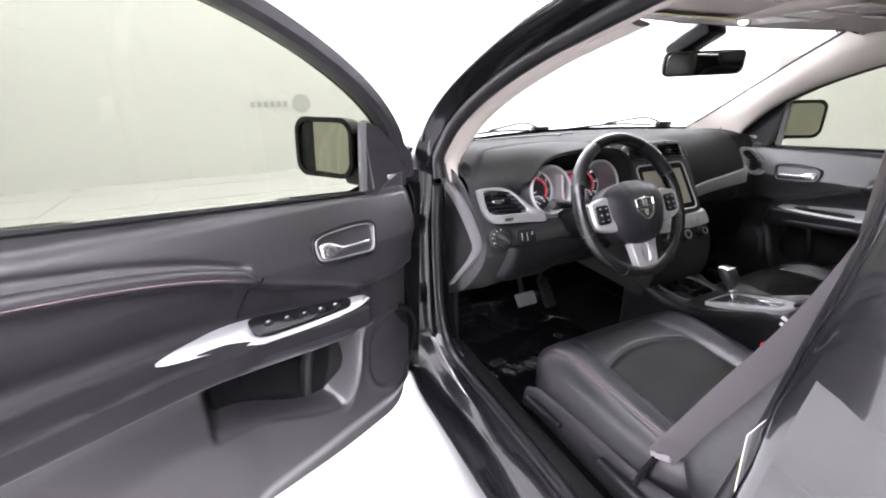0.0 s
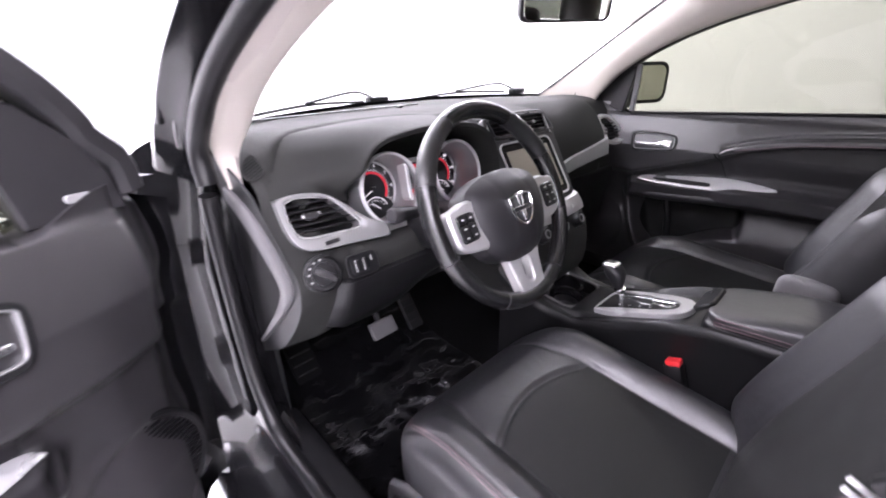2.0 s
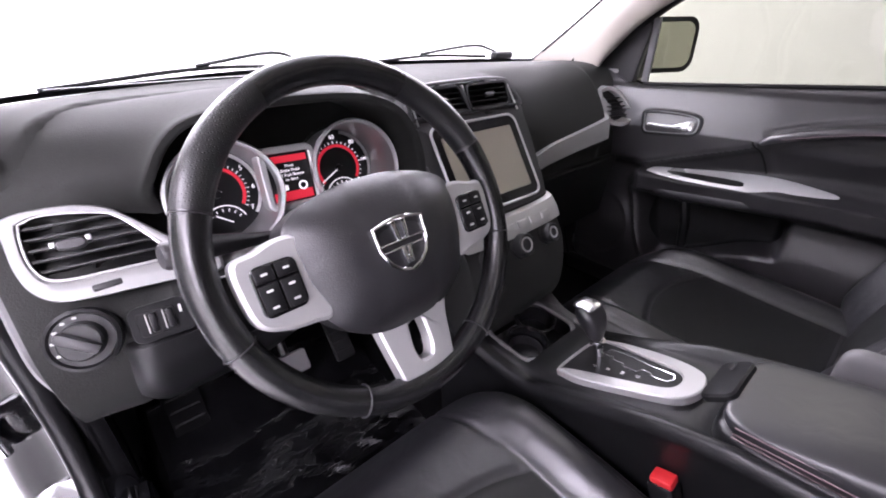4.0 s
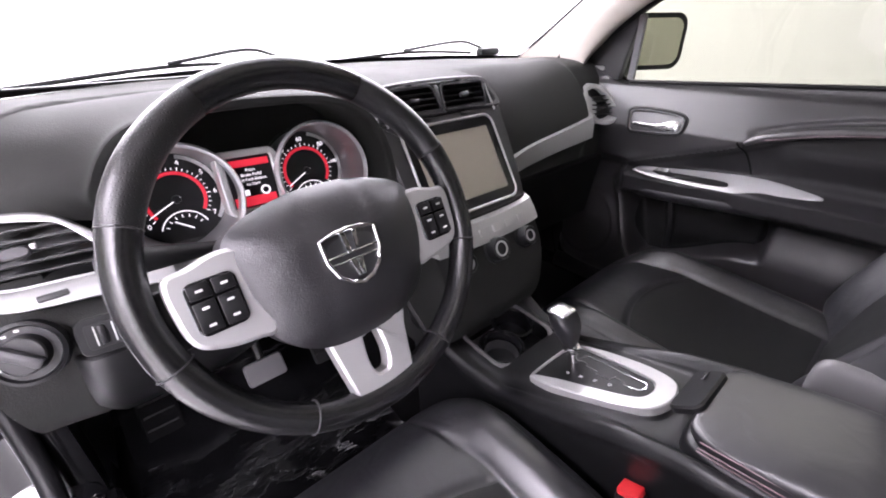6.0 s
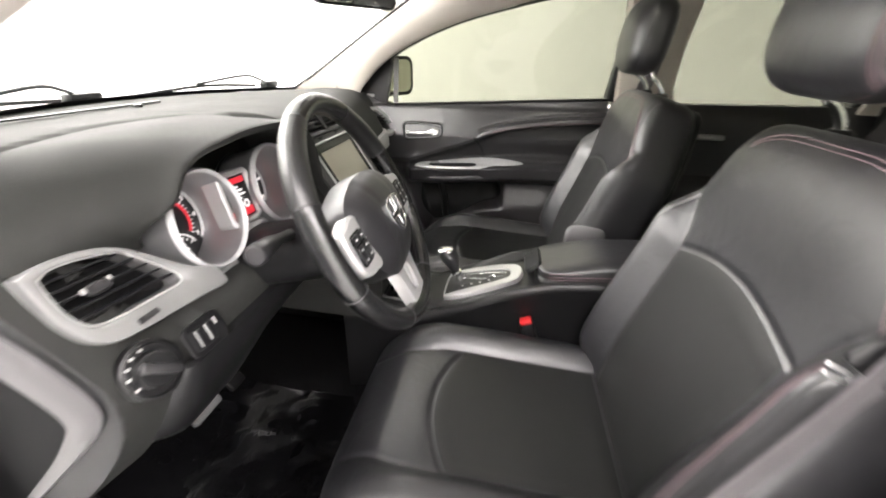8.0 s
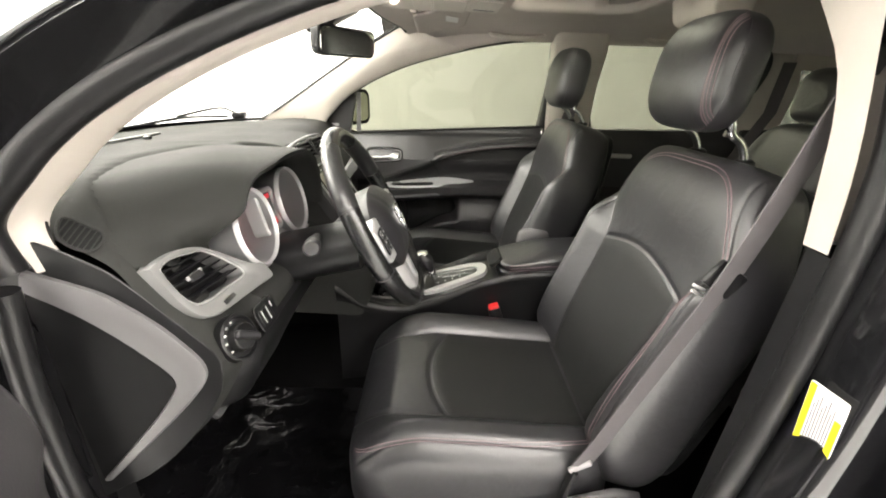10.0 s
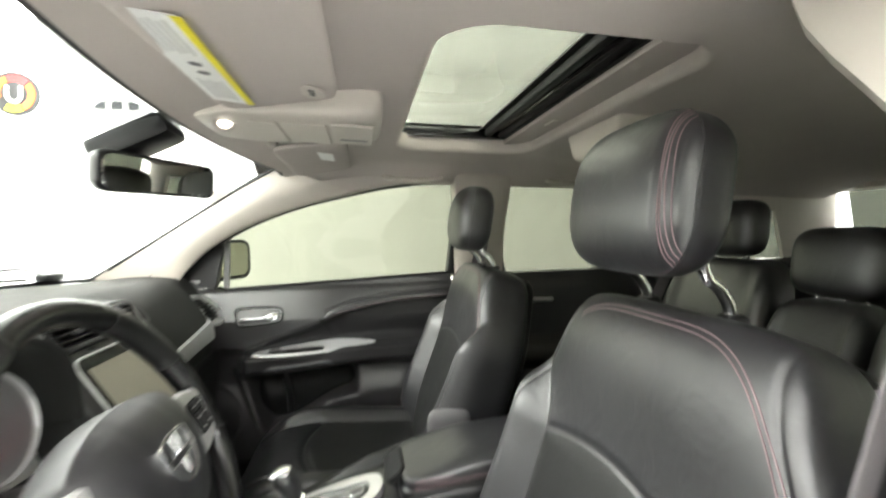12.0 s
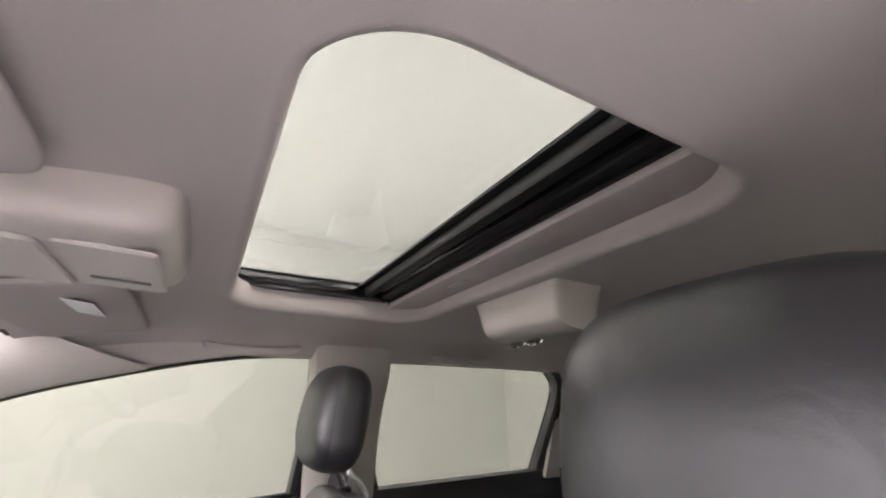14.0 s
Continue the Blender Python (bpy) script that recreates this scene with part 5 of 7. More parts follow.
hole = [(-0.671, 1.009), (-0.6535, 1.0145), (-0.624, 1.013), (-0.594, 1.0075), (-0.581, 1.001), (-0.564, 0.982), (-0.5505, 0.964), (-0.546, 0.955), (-0.549, 0.948), (-0.5614, 0.946), (-0.5995, 0.9462), (-0.6384, 0.9466), (-0.660, 0.9495), (-0.670, 0.957), (-0.675, 0.972), (-0.6745, 0.993)]
so = [tuple(q) for q in spline(outer + [outer[0]], 100)[:-1]]
si = [tuple(q) for q in spline(hole + [hole[0]], 100)[:-1]]


def face_plane(x, z):
    """A slightly sloping plane for the driver's outer trim."""
    return 0.242 + (z - 0.933) * 0.66 - 0.14 * (x + 0.614)


rows = [[(x, face_plane(x, z) + dy, z + dz) for x, z in [(a[0] + (b[0] - a[0]) * f, a[1] + (b[1] - a[1]) * f) for a, b in zip(so, si)]] for f, dy, dz in ((0, 0.014, -0.004), (0, -0.002, 0), (0.08, -0.006, 0.001), (0.5, -0.0068, 0.001), (0.80, -0.006, 0.001), (0.92, -0.003, 0), (1, 0.001, 0), (1, 0.030, -0.012))]
part("vent_trim", sheet(rows, wrap_u=True), M_SILVER_DARK, dash, "satin silver vent surround")
box = part("outer_vent", sheet([[(x, face_plane(x, z) + 0.03, z - 0.012) for x, z in si], [(-0.62 + (x + 0.62) * 0.5, face_plane(x, z) + 0.033, 0.972 + (z - 0.972) * 0.5 - 0.012) for x, z in si]], wrap_u=True, cap=True), M_DIAL, dash, "black air vent")
part("vent_inner_edge", tube([(x, face_plane(x, z) - 0.0015, z) for x, z in si], 0.0016, 6, closed=True), M_SILVER, box, "thin bright inner edge")
for k in range(5):
    z = 0.9565 + 0.0112 * k
    cross = []
    for i in range(len(si)):
        (ax, az), (bx, bz) = si[i - 1], si[i]
        if (az - z) * (bz - z) <= 0 and az != bz:
            cross.append(ax + (bx - ax) * (z - az) / (bz - az))
    x0, x1 = min(cross) + 0.001, max(cross) - 0.001
    rows = []
    for x in np.linspace(x0, x1, 8):
        y = face_plane(x, z)
        rows.append([(x, y + 0.004, z), (x, y + 0.005, z + 0.0026), (x, y + 0.024, z - 0.006), (x, y + 0.023, z - 0.009)])
    part("slat", sheet(rows, wrap_u=True, cap=True), M_PLASTIC, box)
slider = basis((-0.632, face_plane(-0.632, 0.981) - 0.001, 0.981), (1, -0.14, 0), (-0.1, -0.83, 0.55))
part("vent_slider", slab(rounded([(-0.016, 0), (-0.012, 0.0075), (0.012, 0.0075), (0.016, 0), (0.012, -0.0075), (-0.012, -0.0075)][::-1], 3), 0.006, slider, 0.002), M_GREYPL, box, "oval grey slider")
for x in (-0.017, 0.017):
    part("slider_tip", rbox((0.006, 0.007, 0.004), (x, 0, 0.004), 0.0015, slider), M_SILVER, box)
part("vent_wheel", rbox((0.030, 0.006, 0.008), (-0.615, face_plane(-0.615, 0.935) - 0.007, 0.935), 0.002, pose(0, 0, 0, -45, 0, 0)), M_GREYPL, dash)
# side demister: a rounded D with level slots on the strip outside the pad
corner = [Vector((x, y, dash_height(x, y) + 0.0080)) for x, y in ((-0.690, 0.350), (-0.700, 0.402), (-0.672, 0.395))]
at = basis(tuple((corner[0] + corner[1] + corner[2]) / 3), (1, 0.1, 0.35), tuple((corner[2] - corner[0]).cross(corner[1] - corner[0]).normalized()))
dee = rounded([(-0.020, -0.026), (0.012, -0.026), (0.016, 0.0), (0.022, 0.027), (0.006, 0.025), (-0.012, 0.016), (-0.021, -0.004)], 3)
dm = part("side_demister", frame_ring(grow(dee, 0.004), dee, 0.002, at, 0.0008), M_DASH, dash)
part("demister_back", slab(dee, 0.0006, at), M_MATTE, dm)
for k in range(7):
    v = -0.0215 + 0.0068 * k
    us = [p[0] + (q[0] - p[0]) * (v - p[1]) / (q[1] - p[1]) for p, q in zip(dee, dee[1:] + dee[:1]) if (p[1] - v) * (q[1] - v) <= 0 and p[1] != q[1]]
    bm = rbox((max(us) - min(us), 0.0017, 0.0008), ((max(us) + min(us)) / 2, v, 0.0010), 0.0002)
    bm.transform(at)
    part("slat", bm, M_DASH, dm)
# headlamp switch and dimmer
at = basis((-0.655, 0.212, 0.888), (1, -0.22, 0), (-0.2, -0.90, 0.38))
hl = part("headlamp_switch", lathe([(0.037, -0.01), (0.037, 0.004), (0.033, 0.006), (0.031, 0.002), (0, 0.002)], 40, at), M_PLASTIC, dash, "round rotary headlamp switch")
part("switch_knob", lathe([(0.023, 0.002), (0.022, 0.014), (0.020, 0.016), (0, 0.016)], 32, at), M_PLASTIC, hl)
bm = rbox((0.046, 0.013, 0.012), (0, 0, 0.020), 0.004, Matrix.Rotation(radians(-35), 4, "Z"))
bm.transform(at)
part("switch_grip", bm, M_GREYPL, hl)
for a in (205, 172, 146, 120, 94):
    bm = rbox((0.0046, 0.0030, 0.0006), (0.0275 * math.cos(radians(a)), 0.0275 * math.sin(radians(a)), 0.0026), 0)
    bm.transform(at)
    part("switch_symbol", bm, M_FAINT, hl)
at = basis((-0.577, 0.199, 0.886), (1, -0.12, 0), (0, -0.92, 0.38))
di = part("dimmer_panel", slab(rrect(0.070, 0.046, 0.012), 0.003, at), M_PLASTIC, dash)
part("dimmer_recess", slab(rrect(0.042, 0.032, 0.006), 0.0008, at @ Matrix.Translation((-0.006, 0, 0.003))), M_DIAL, di)
for x in (-0.014, 0.004):
    part("dimmer_wheel", rbox((0.008, 0.024, 0.005), (0, 0, 0), 0.002, at @ Matrix.Translation((x + 0.004, 0, 0.004))), M_PLASTIC, di)
    part("dimmer_mark", rbox((0.0014, 0.024, 0.002), (0, 0, 0), 0, at @ Matrix.Translation((x - 0.003, 0, 0.004))), M_FAINT, di)
part("dimmer_mark", rbox((0.003, 0.010, 0.001), (0, 0, 0), 0, at @ Matrix.Translation((0.020, 0.008, 0.0036))), M_FAINT, di)
# lower driver panel
rows = []
for x in np.linspace(-0.688, -0.16, 40):
    lo = 0.72 + 0.05 * step(x, -0.5, -0.3)
    w = 0.10 * step(-x, 0.60, 0.69)
    rows.append([(x, 0.212 + w, 0.858), (x, 0.200 + w, 0.850), (x, 0.208 + w, 0.80), (x, 0.235 + w, lo + 0.02), (x, 0.26 + w, lo), (x, 0.32 + w, lo + 0.004), (x, 0.42, lo + 0.03)])
part("knee_panel", sheet([spline(r, 14) for r in rows]), M_PLASTIC, dash, "black plastic knee panel")

# middle stack
SX, SN = (1, 0, 0), Vector((0, -0.845, 0.535))
SO = Vector((0.0, 0.2085, 0.985))


def stack(u, v, w=0.0):
    """Pose on the sloping middle panel: u across, v up along it."""
    return basis(SO, SX, SN) @ Matrix.Translation((u, v, w))


outline = [tuple(q) for q in spline([(-0.151, 0.084), (-0.10, 0.085), (0, 0.086), (0.10, 0.085), (0.151, 0.084), (0.1515, 0.06), (0.148, 0.0), (0.135, -0.10), (0.112, -0.115), (0, -0.118), (-0.112, -0.115), (-0.135, -0.10), (-0.148, 0.0), (-0.1515, 0.06), (-0.151, 0.084)], 90)[:-1]][::-1]
mid = part("centre_panel", slab(outline, 0.026, stack(0, 0, -0.02), 0.004), M_GREYPL, dash, "dark grey centre panel")
so_ = [tuple(q) for q in spline([(-0.151, 0.084), (-0.143, 0.125), (-0.128, 0.146), (-0.06, 0.153), (0.06, 0.153), (0.128, 0.146), (0.143, 0.125), (0.151, 0.084), (0.06, 0.0835), (-0.06, 0.0835), (-0.151, 0.084)], 60)[:-1]][::-1]
part("vent_surround", frame_ring(so_, [(0.90 * x, 0.112 + (y - 0.112) * 0.72) for x, y in so_], 0.010, stack(0, 0), 0.003, -0.03), M_GREYPL, mid, "dark grey vent surround")
ring = rrect(0.232, 0.178, 0.022, 8)
part("screen_trim", frame_ring(ring, grow(ring, -0.005), 0.010, stack(0, -0.018), 0.0015), M_SILVER, mid, "thin satin silver frame")
part("screen_frame", frame_ring(grow(ring, -0.005), rrect(0.188, 0.130, 0.004, 8), 0.008, stack(0, -0.018), 0.001), M_GLOSSBLK, mid)
part("touchscreen", slab(rrect(0.190, 0.132, 0.004), 0.0065, stack(0, -0.018)), M_SCREEN, mid, "unlit reflective touchscreen")
for u, w in ((-0.062, 0.112), (0.062, 0.112)):
    o = [(x + (0.010 * (y / 0.05) * (1 if u > 0 else -1)), y) for x, y in rrect(w, 0.050, 0.010)]
    vent(o, stack(u, 0.113, 0.008), mid, 4)
part("vent_frame", tube([stack(u, v, 0.008) @ Vector((0, 0, 0)) for u, v in [(-0.132, 0.075), (-0.128, 0.14), (-0.06, 0.145), (0.06, 0.145), (0.128, 0.14), (0.132, 0.075)]], 0.002, 6), M_SILVER, mid)
for u in (-0.045, 0.05):
    part("vent_wheel", rbox((0.022, 0.007, 0.005), (0, 0, 0), 0.002, stack(u, 0.079, 0.006)), M_PLASTIC, mid)
part("centre_divider", rbox((0.010, 0.056, 0.008), (0, 0, 0), 0.002, stack(0.0, 0.112, 0.006)), M_GREYPL, mid)


def band(pts_top, pts_bot, lift, thick, name, material, label=""):
    """A trim strip between two lines on the dashboard's face."""
    rows = []
    for (x, z), (x2, z2) in zip(pts_top, pts_bot):
        y, y2 = dash_face(x, z), dash_face(x2, z2)
        rows.append([(x, y + 0.01, z), (x, y - lift, z - 0.001), ((x + x2) / 2, (y + y2) / 2 - lift - thick, (z + z2) / 2), (x2, y2 - lift, z2 + 0.001), (x2, y2 + 0.01, z2)])
    return part(name, sheet(rows), material, dash, label)


# silver strip: under the screen, then rising to the passenger's vent
top = spline([(-0.145, 0.893), (-0.08, 0.886), (0.0, 0.884), (0.09, 0.886), (0.135, 0.892), (0.165, 0.910), (0.20, 0.930), (0.28, 0.950), (0.40, 0.964), (0.52, 0.978), (0.58, 0.990), (0.612, 1.004), (0.625, 1.025)], 70)
bot = spline([(-0.145, 0.852), (-0.08, 0.848), (0.0, 0.846), (0.09, 0.848), (0.135, 0.852), (0.165, 0.860), (0.20, 0.874), (0.28, 0.897), (0.40, 0.914), (0.52, 0.924), (0.60, 0.932), (0.66, 0.942), (0.70, 0.962)], 70)
band(top, bot, 0.014, 0.003, "silver_strip", M_SILVER, "satin silver strip across the dash")
for k in range(6):
    x = -0.09 + 0.036 * k
    part("strip_button", rbox((0.026, 0.003, 0.014), (x, dash_face(x, 0.866) - 0.0165, 0.866), 0.001, pose(0, 0, 0, -32, 0, 0)), M_SILVER, dash)
o = [tuple(q) for q in spline([(0.640, 1.030), (0.668, 1.036), (0.690, 1.020), (0.704, 0.985), (0.700, 0.962), (0.660, 0.950), (0.632, 0.962), (0.630, 0.995), (0.640, 1.030)], 50)[:-1]]
cx, cz = 0.667, 0.993
o = [(cx + (x - cx) * 1.2, cz + (z - cz) * 1.25) for x, z in o]
inn = [(cx + (x - cx) * 0.74, cz + (z - cz) * 0.76) for x, z in o]


def pass_plane(x, z):
    return 0.300 + (z - 0.99) * 0.6 - 0.45 * (x - 0.667)


rows = [[(x, pass_plane(x, z) + 0.02, z) for x, z in o], [(x, pass_plane(x, z) - 0.003, z) for x, z in o], [(cx + (x - cx) * 0.78, pass_plane(x, z) - 0.004, cz + (z - cz) * 0.80) for x, z in o], [(x, pass_plane(x, z) + 0.02, z) for x, z in inn]]
pv = part("passenger_vent_trim", sheet(rows, wrap_u=True), M_SILVER, dash, "satin silver vent surround")
part("vent_box", sheet([[(x, pass_plane(x, z) + 0.018, z) for x, z in inn], [(cx + (x - cx) * 0.3, pass_plane(x, z) + 0.022, cz + (z - cz) * 0.3) for x, z in inn]], wrap_u=True, cap=True), M_DIAL, pv)
for k in range(5):
    z = 0.968 + 0.0115 * k
    cross = []
    for i in range(len(inn)):
        (ax, az), (bx, bz) = inn[i - 1], inn[i]
        if (az - z) * (bz - z) <= 0 and az != bz:
            cross.append(ax + (bx - ax) * (z - az) / (bz - az))
    rows = []
    for x in np.linspace(min(cross) - 0.001, max(cross) + 0.001, 6):
        y = pass_plane(x, z)
        rows.append([(x, y + 0.003, z), (x, y + 0.004, z + 0.0024), (x, y + 0.016, z - 0.004), (x, y + 0.015, z - 0.0065)])
    part("slat", sheet(rows, wrap_u=True, cap=True), M_PLASTIC, pv)
# climate knobs
part("climate_panel", rbox((0.27, 0.012, 0.062), (0, 0.112, 0.822), 0.006, pose(0, 0, 0, -28, 0, 0)), M_PLASTIC, dash)
for x, r in ((-0.085, 0.021), (0.0, 0.024), (0.085, 0.021)):
    at = basis((x, 0.104, 0.826), (1, 0, 0), (0, -0.88, 0.47))
    kb = part("climate_knob", lathe([(r + 0.003, 0), (r + 0.003, 0.004), (r, 0.006), (r - 0.002, 0.022), (r - 0.004, 0.024), (r - 0.008, 0.022), (0, 0.021)], 32, at), M_PLASTIC, dash, "round climate knob")
    part("knob_ring", lathe([(r - 0.012, 0.0215), (r - 0.012, 0.0235), (r - 0.009, 0.0235), (r - 0.009, 0.0215)], 24, at), M_SILVER, kb)
part("chrome_line", tube([(-0.14, 0.106, 0.79), (-0.07, 0.098, 0.786), (0.07, 0.098, 0.786), (0.14, 0.106, 0.80)], 0.0016, 6), M_CHROME, dash)
part("lower_cubby", rbox((0.24, 0.03, 0.08), (0, 0.105, 0.735), 0.01), M_PLASTIC, dash)
# start button beside the wheel
at = basis((-0.165, dash_face(-0.165, 0.955) - 0.010, 0.957), (1, 0, 0), (0, -0.9, 0.42))
sb = part("start_button", lathe([(0.018, 0), (0.0185, 0.004), (0.016, 0.007), (0.0145, 0.004), (0, 0.004)], 28, at), M_SILVER, dash, "silver ringed start button")
part("button_cap", lathe([(0.0135, 0.004), (0.013, 0.006), (0, 0.0065)], 24, at), M_GLOSSBLK, sb)
# glovebox
part("glovebox", rbox((0.46, 0.03, 0.20), (0.42, 0.286, 0.76), 0.012, pose(0, 0, 0, 8, 0, 0)), M_MATTE, dash, "closed black glovebox")
# windscreen demister slot and small sensor
part("demister_slot", rbox((0.62, 0.012, 0.004), (-0.30, 0.70, 1.113), 0.001), M_DIAL, dash)
part("light_sensor", lathe([(0.010, 0), (0.009, 0.006), (0, 0.009)], 16, Matrix.Translation((-0.10, 0.66, 1.112))), M_GLOSSBLK, dash)

# ---- steering wheel ----
WT = radians(26.8)
WC = Vector((-0.356, 0.030, 0.998))
WM = basis(WC, (1, 0.044, 0), (0.044 * 0.9, -math.cos(WT), math.sin(WT)))
wheel = thing("steering_wheel", WC - Vector((0, 0.0, 0.2)), "black leather steering wheel with silver spokes and worn rim", "steering wheel")


def wpart(name, bm, m, parent, label="", drop=0.0):
    bm.transform(WM @ Matrix.Translation((0, -drop, 0)))
    return part(name, bm, m, parent, label)


RC = 0.188
rows = []
for i in range(96):
    a = 2 * math.pi * i / 96
    r = 0.0160 + 0.0015 * (dip(math.sin(a) - 0.55, 0.25))
    rows.append([((RC + r * 1.02 * math.cos(b)) * math.cos(a), (RC + r * 1.02 * math.cos(b)) * math.sin(a), r * 1.15 * math.sin(b)) for b in [2 * math.pi * k / 14 for k in range(14)]])
bm = sheet(rows, wrap_u=True, wrap_v=True)
for f in bm.faces:
    q = f.calc_center_median()
    f.material_index = 1 if (24 < math.degrees(math.atan2(q.y, q.x)) < 60 or 118 < math.degrees(math.atan2(q.y, q.x)) < 156) else 0
rim = wpart("rim", bm, M_RIM, wheel, "black leather rim, perforated grips, shiny with wear")
rim.data.materials.append(M_RIM_P)
for a in (22, 158, -18, 198, -62, 242):
    c = [((RC + 0.0172 * math.cos(b)) * math.cos(radians(a)), (RC + 0.0172 * math.cos(b)) * math.sin(radians(a)), 0.0192 * math.sin(b)) for b in [2 * math.pi * k / 16 for k in range(16)]]
    wpart("rim_seam", tube(c, 0.0009, 5, closed=True), M_GREYPL, wheel)
# hub pad
hubo = [(-0.105, 0.040), (-0.085, 0.062), (-0.04, 0.076), (0.0, 0.079), (0.04, 0.076), (0.085, 0.062), (0.105, 0.040), (0.104, -0.010), (0.085, -0.060), (0.050, -0.088), (0.0, -0.095), (-0.050, -0.088), (-0.085, -0.060), (-0.104, -0.010)]
hubo = [(1.07 * x, y) for x, y in hubo]
hub = [tuple(q) for q in spline(hubo[::-1] + [hubo[-1]], 80)[:-1]]
rows = [[(x, y, -0.030) for x, y in hub], [(x, y, 0.010) for x, y in hub]]
for k in range(1, 13):
    f = k / 12
    s = 1 - f**1.6
    rows.append([(x * s, y * s - 0.004 * (1 - s), 0.010 + 0.032 * (1 - (s**3.2)) + 0.002 * dip(abs(x * s) - 0.040, 0.004) * -1) for x, y in hub])
wpart("airbag_cover", sheet(rows, wrap_u=True), M_HUB, wheel, "grained black airbag cover", drop=0.015)
# shield emblem
shield = [(-0.024, 0.022), (-0.012, 0.026), (0, 0.0275), (0.012, 0.026), (0.024, 0.022), (0.0235, 0.0), (0.018, -0.016), (0.010, -0.025), (0, -0.029), (-0.010, -0.025), (-0.018, -0.016), (-0.0235, 0.0)][::-1]
shield = [(1.42 * x, 1.12 * y) for x, y in shield]
at = Matrix.Translation((0, -0.004, 0.0405))
em = wpart("emblem", frame_ring(shield, grow(shield, -0.0045), 0.0042, at, 0.0012, -0.003), M_CHROME, wheel, "chrome shield emblem", drop=0.015)
for w, h, x, y, turn in ((0.0045, 0.020, -0.0050, 0.0105, 5), (0.0045, 0.020, 0.0050, 0.0105, -5), (0.0050, 0.018, -0.0026, -0.0150, 6), (0.0050, 0.018, 0.0026, -0.0150, -6), (0.050, 0.0022, 0, 0.0002, 0), (0.048, 0.0022, 0, -0.0068, 0)):
    bm = rbox((w, h, 0.003), (x, y, 0), 0.001, pose(0, 0, 0, 0, 0, turn))
    bm.transform(Matrix.Translation((0, 0, 0.0432)) @ Matrix.Diagonal((1.2, 1.1, 1, 1)))
    wpart("emblem_bar", bm, M_CHROME, em, drop=0.015)
wpart("emblem_field", slab(grow(shield, -0.004), 0.001, at), M_DIAL, em, drop=0.015)
# side spokes with buttons
for sgn in (-1, 1):
    o = [(0.088, 0.040), (0.116, 0.044), (0.142, 0.038), (0.164, 0.032), (0.166, 0.0), (0.160, -0.030), (0.140, -0.042), (0.112, -0.047), (0.088, -0.042)]
    o = [tuple(q) for q in spline(o + [o[0]], 50)[:-1]]
    o = [(sgn * x, y) for x, y in (o if sgn < 0 else o[::-1])]
    sp = wpart("spoke", slab(o, 0.022, Matrix.Translation((0, 0, -0.004)), 0.004), M_SILVER, wheel, "satin silver spoke", drop=0.015)
    pad = [(sgn * 0.131 + x, y - 0.001) for x, y in rrect(0.044, 0.050, 0.008)]
    wpart("button_panel", slab(pad, 0.003, Matrix.Translation((0, 0, 0.0172)), 0.001), M_GLOSSBLK, sp, "black button panel", drop=0.015)
    for bx, by, bw, bh in ((-0.0105, 0.0150, 0.0185, 0.014), (0.0105, 0.0150, 0.0185, 0.014), (-0.0105, -0.009, 0.0185, 0.028), (0.0105, -0.009, 0.0185, 0.028)):
        wpart("button", rbox((bw, bh, 0.003), (sgn * 0.131 + bx, by, 0.0212), 0.001), M_PLASTIC, sp, drop=0.015)
    for bx, by in ((-0.0105, 0.0150), (0.0105, 0.0150), (-0.0105, -0.001), (-0.0105, -0.017), (0.0105, -0.001), (0.0105, -0.016)):
        wpart("button_mark", rbox((0.006, 0.0022, 0.0006), (sgn * 0.131 + bx, by, 0.0230), 0), M_DIALWHITE, sp, drop=0.015)
    wpart("spoke_back", rbox((0.11, 0.06, 0.016), (sgn * 0.125, -0.004, -0.012), 0.006), M_PLASTIC, wheel, drop=0.015)
# lower spoke with a slot
o = [(-0.050, -0.080), (-0.046, -0.110), (-0.040, -0.150), (-0.036, -0.174), (0.0, -0.178), (0.036, -0.174), (0.040, -0.150), (0.046, -0.110), (0.050, -0.080), (0.0, -0.074)]
o = [tuple(q) for q in spline(o + [o[0]], 60)[:-1]]
i = [tuple(q) for q in spline([(-0.010, -0.098), (-0.012, -0.125), (-0.008, -0.142), (0, -0.145), (0.008, -0.142), (0.012, -0.125), (0.010, -0.098), (0.004, -0.096), (0, -0.096), (-0.004, -0.096), (-0.010, -0.098)], 60)[:-1]]
k0 = min(range(59), key=lambda k: (i[k][0] + 0.010) ** 2 + (i[k][1] + 0.098) ** 2)
wpart("lower_spoke", frame_ring(o, i[k0:] + i[:k0], 0.014, Matrix.Translation((0, 0, -0.004)), 0.003, -0.006), M_SILVER, wheel, "satin silver lower spoke", drop=0.015)
# column and stalks
col = thing("steering_column", (-0.356, 0.15, 0.84), "black steering column shroud with two stalks", "steering column")
rows = []
for f in np.linspace(0, 1, 8):
    y = 0.065 + 0.20 * f
    rows.append([(-0.356 + x * (1 + 0.2 * f), y, 0.938 - 0.045 * f + z) for x, z in rrect(0.125, 0.105, 0.05)])
part("shroud", sheet(rows, wrap_u=True, cap=True), M_PLASTIC, col, "black plastic shroud")
part("stalk", tube([(-0.41, 0.15, 0.968), (-0.46, 0.140, 0.982), (-0.51, 0.126, 0.995), (-0.545, 0.118, 1.001)], [0.009, 0.008, 0.013, 0.014], 14), M_PLASTIC, col, "black turn signal stalk")
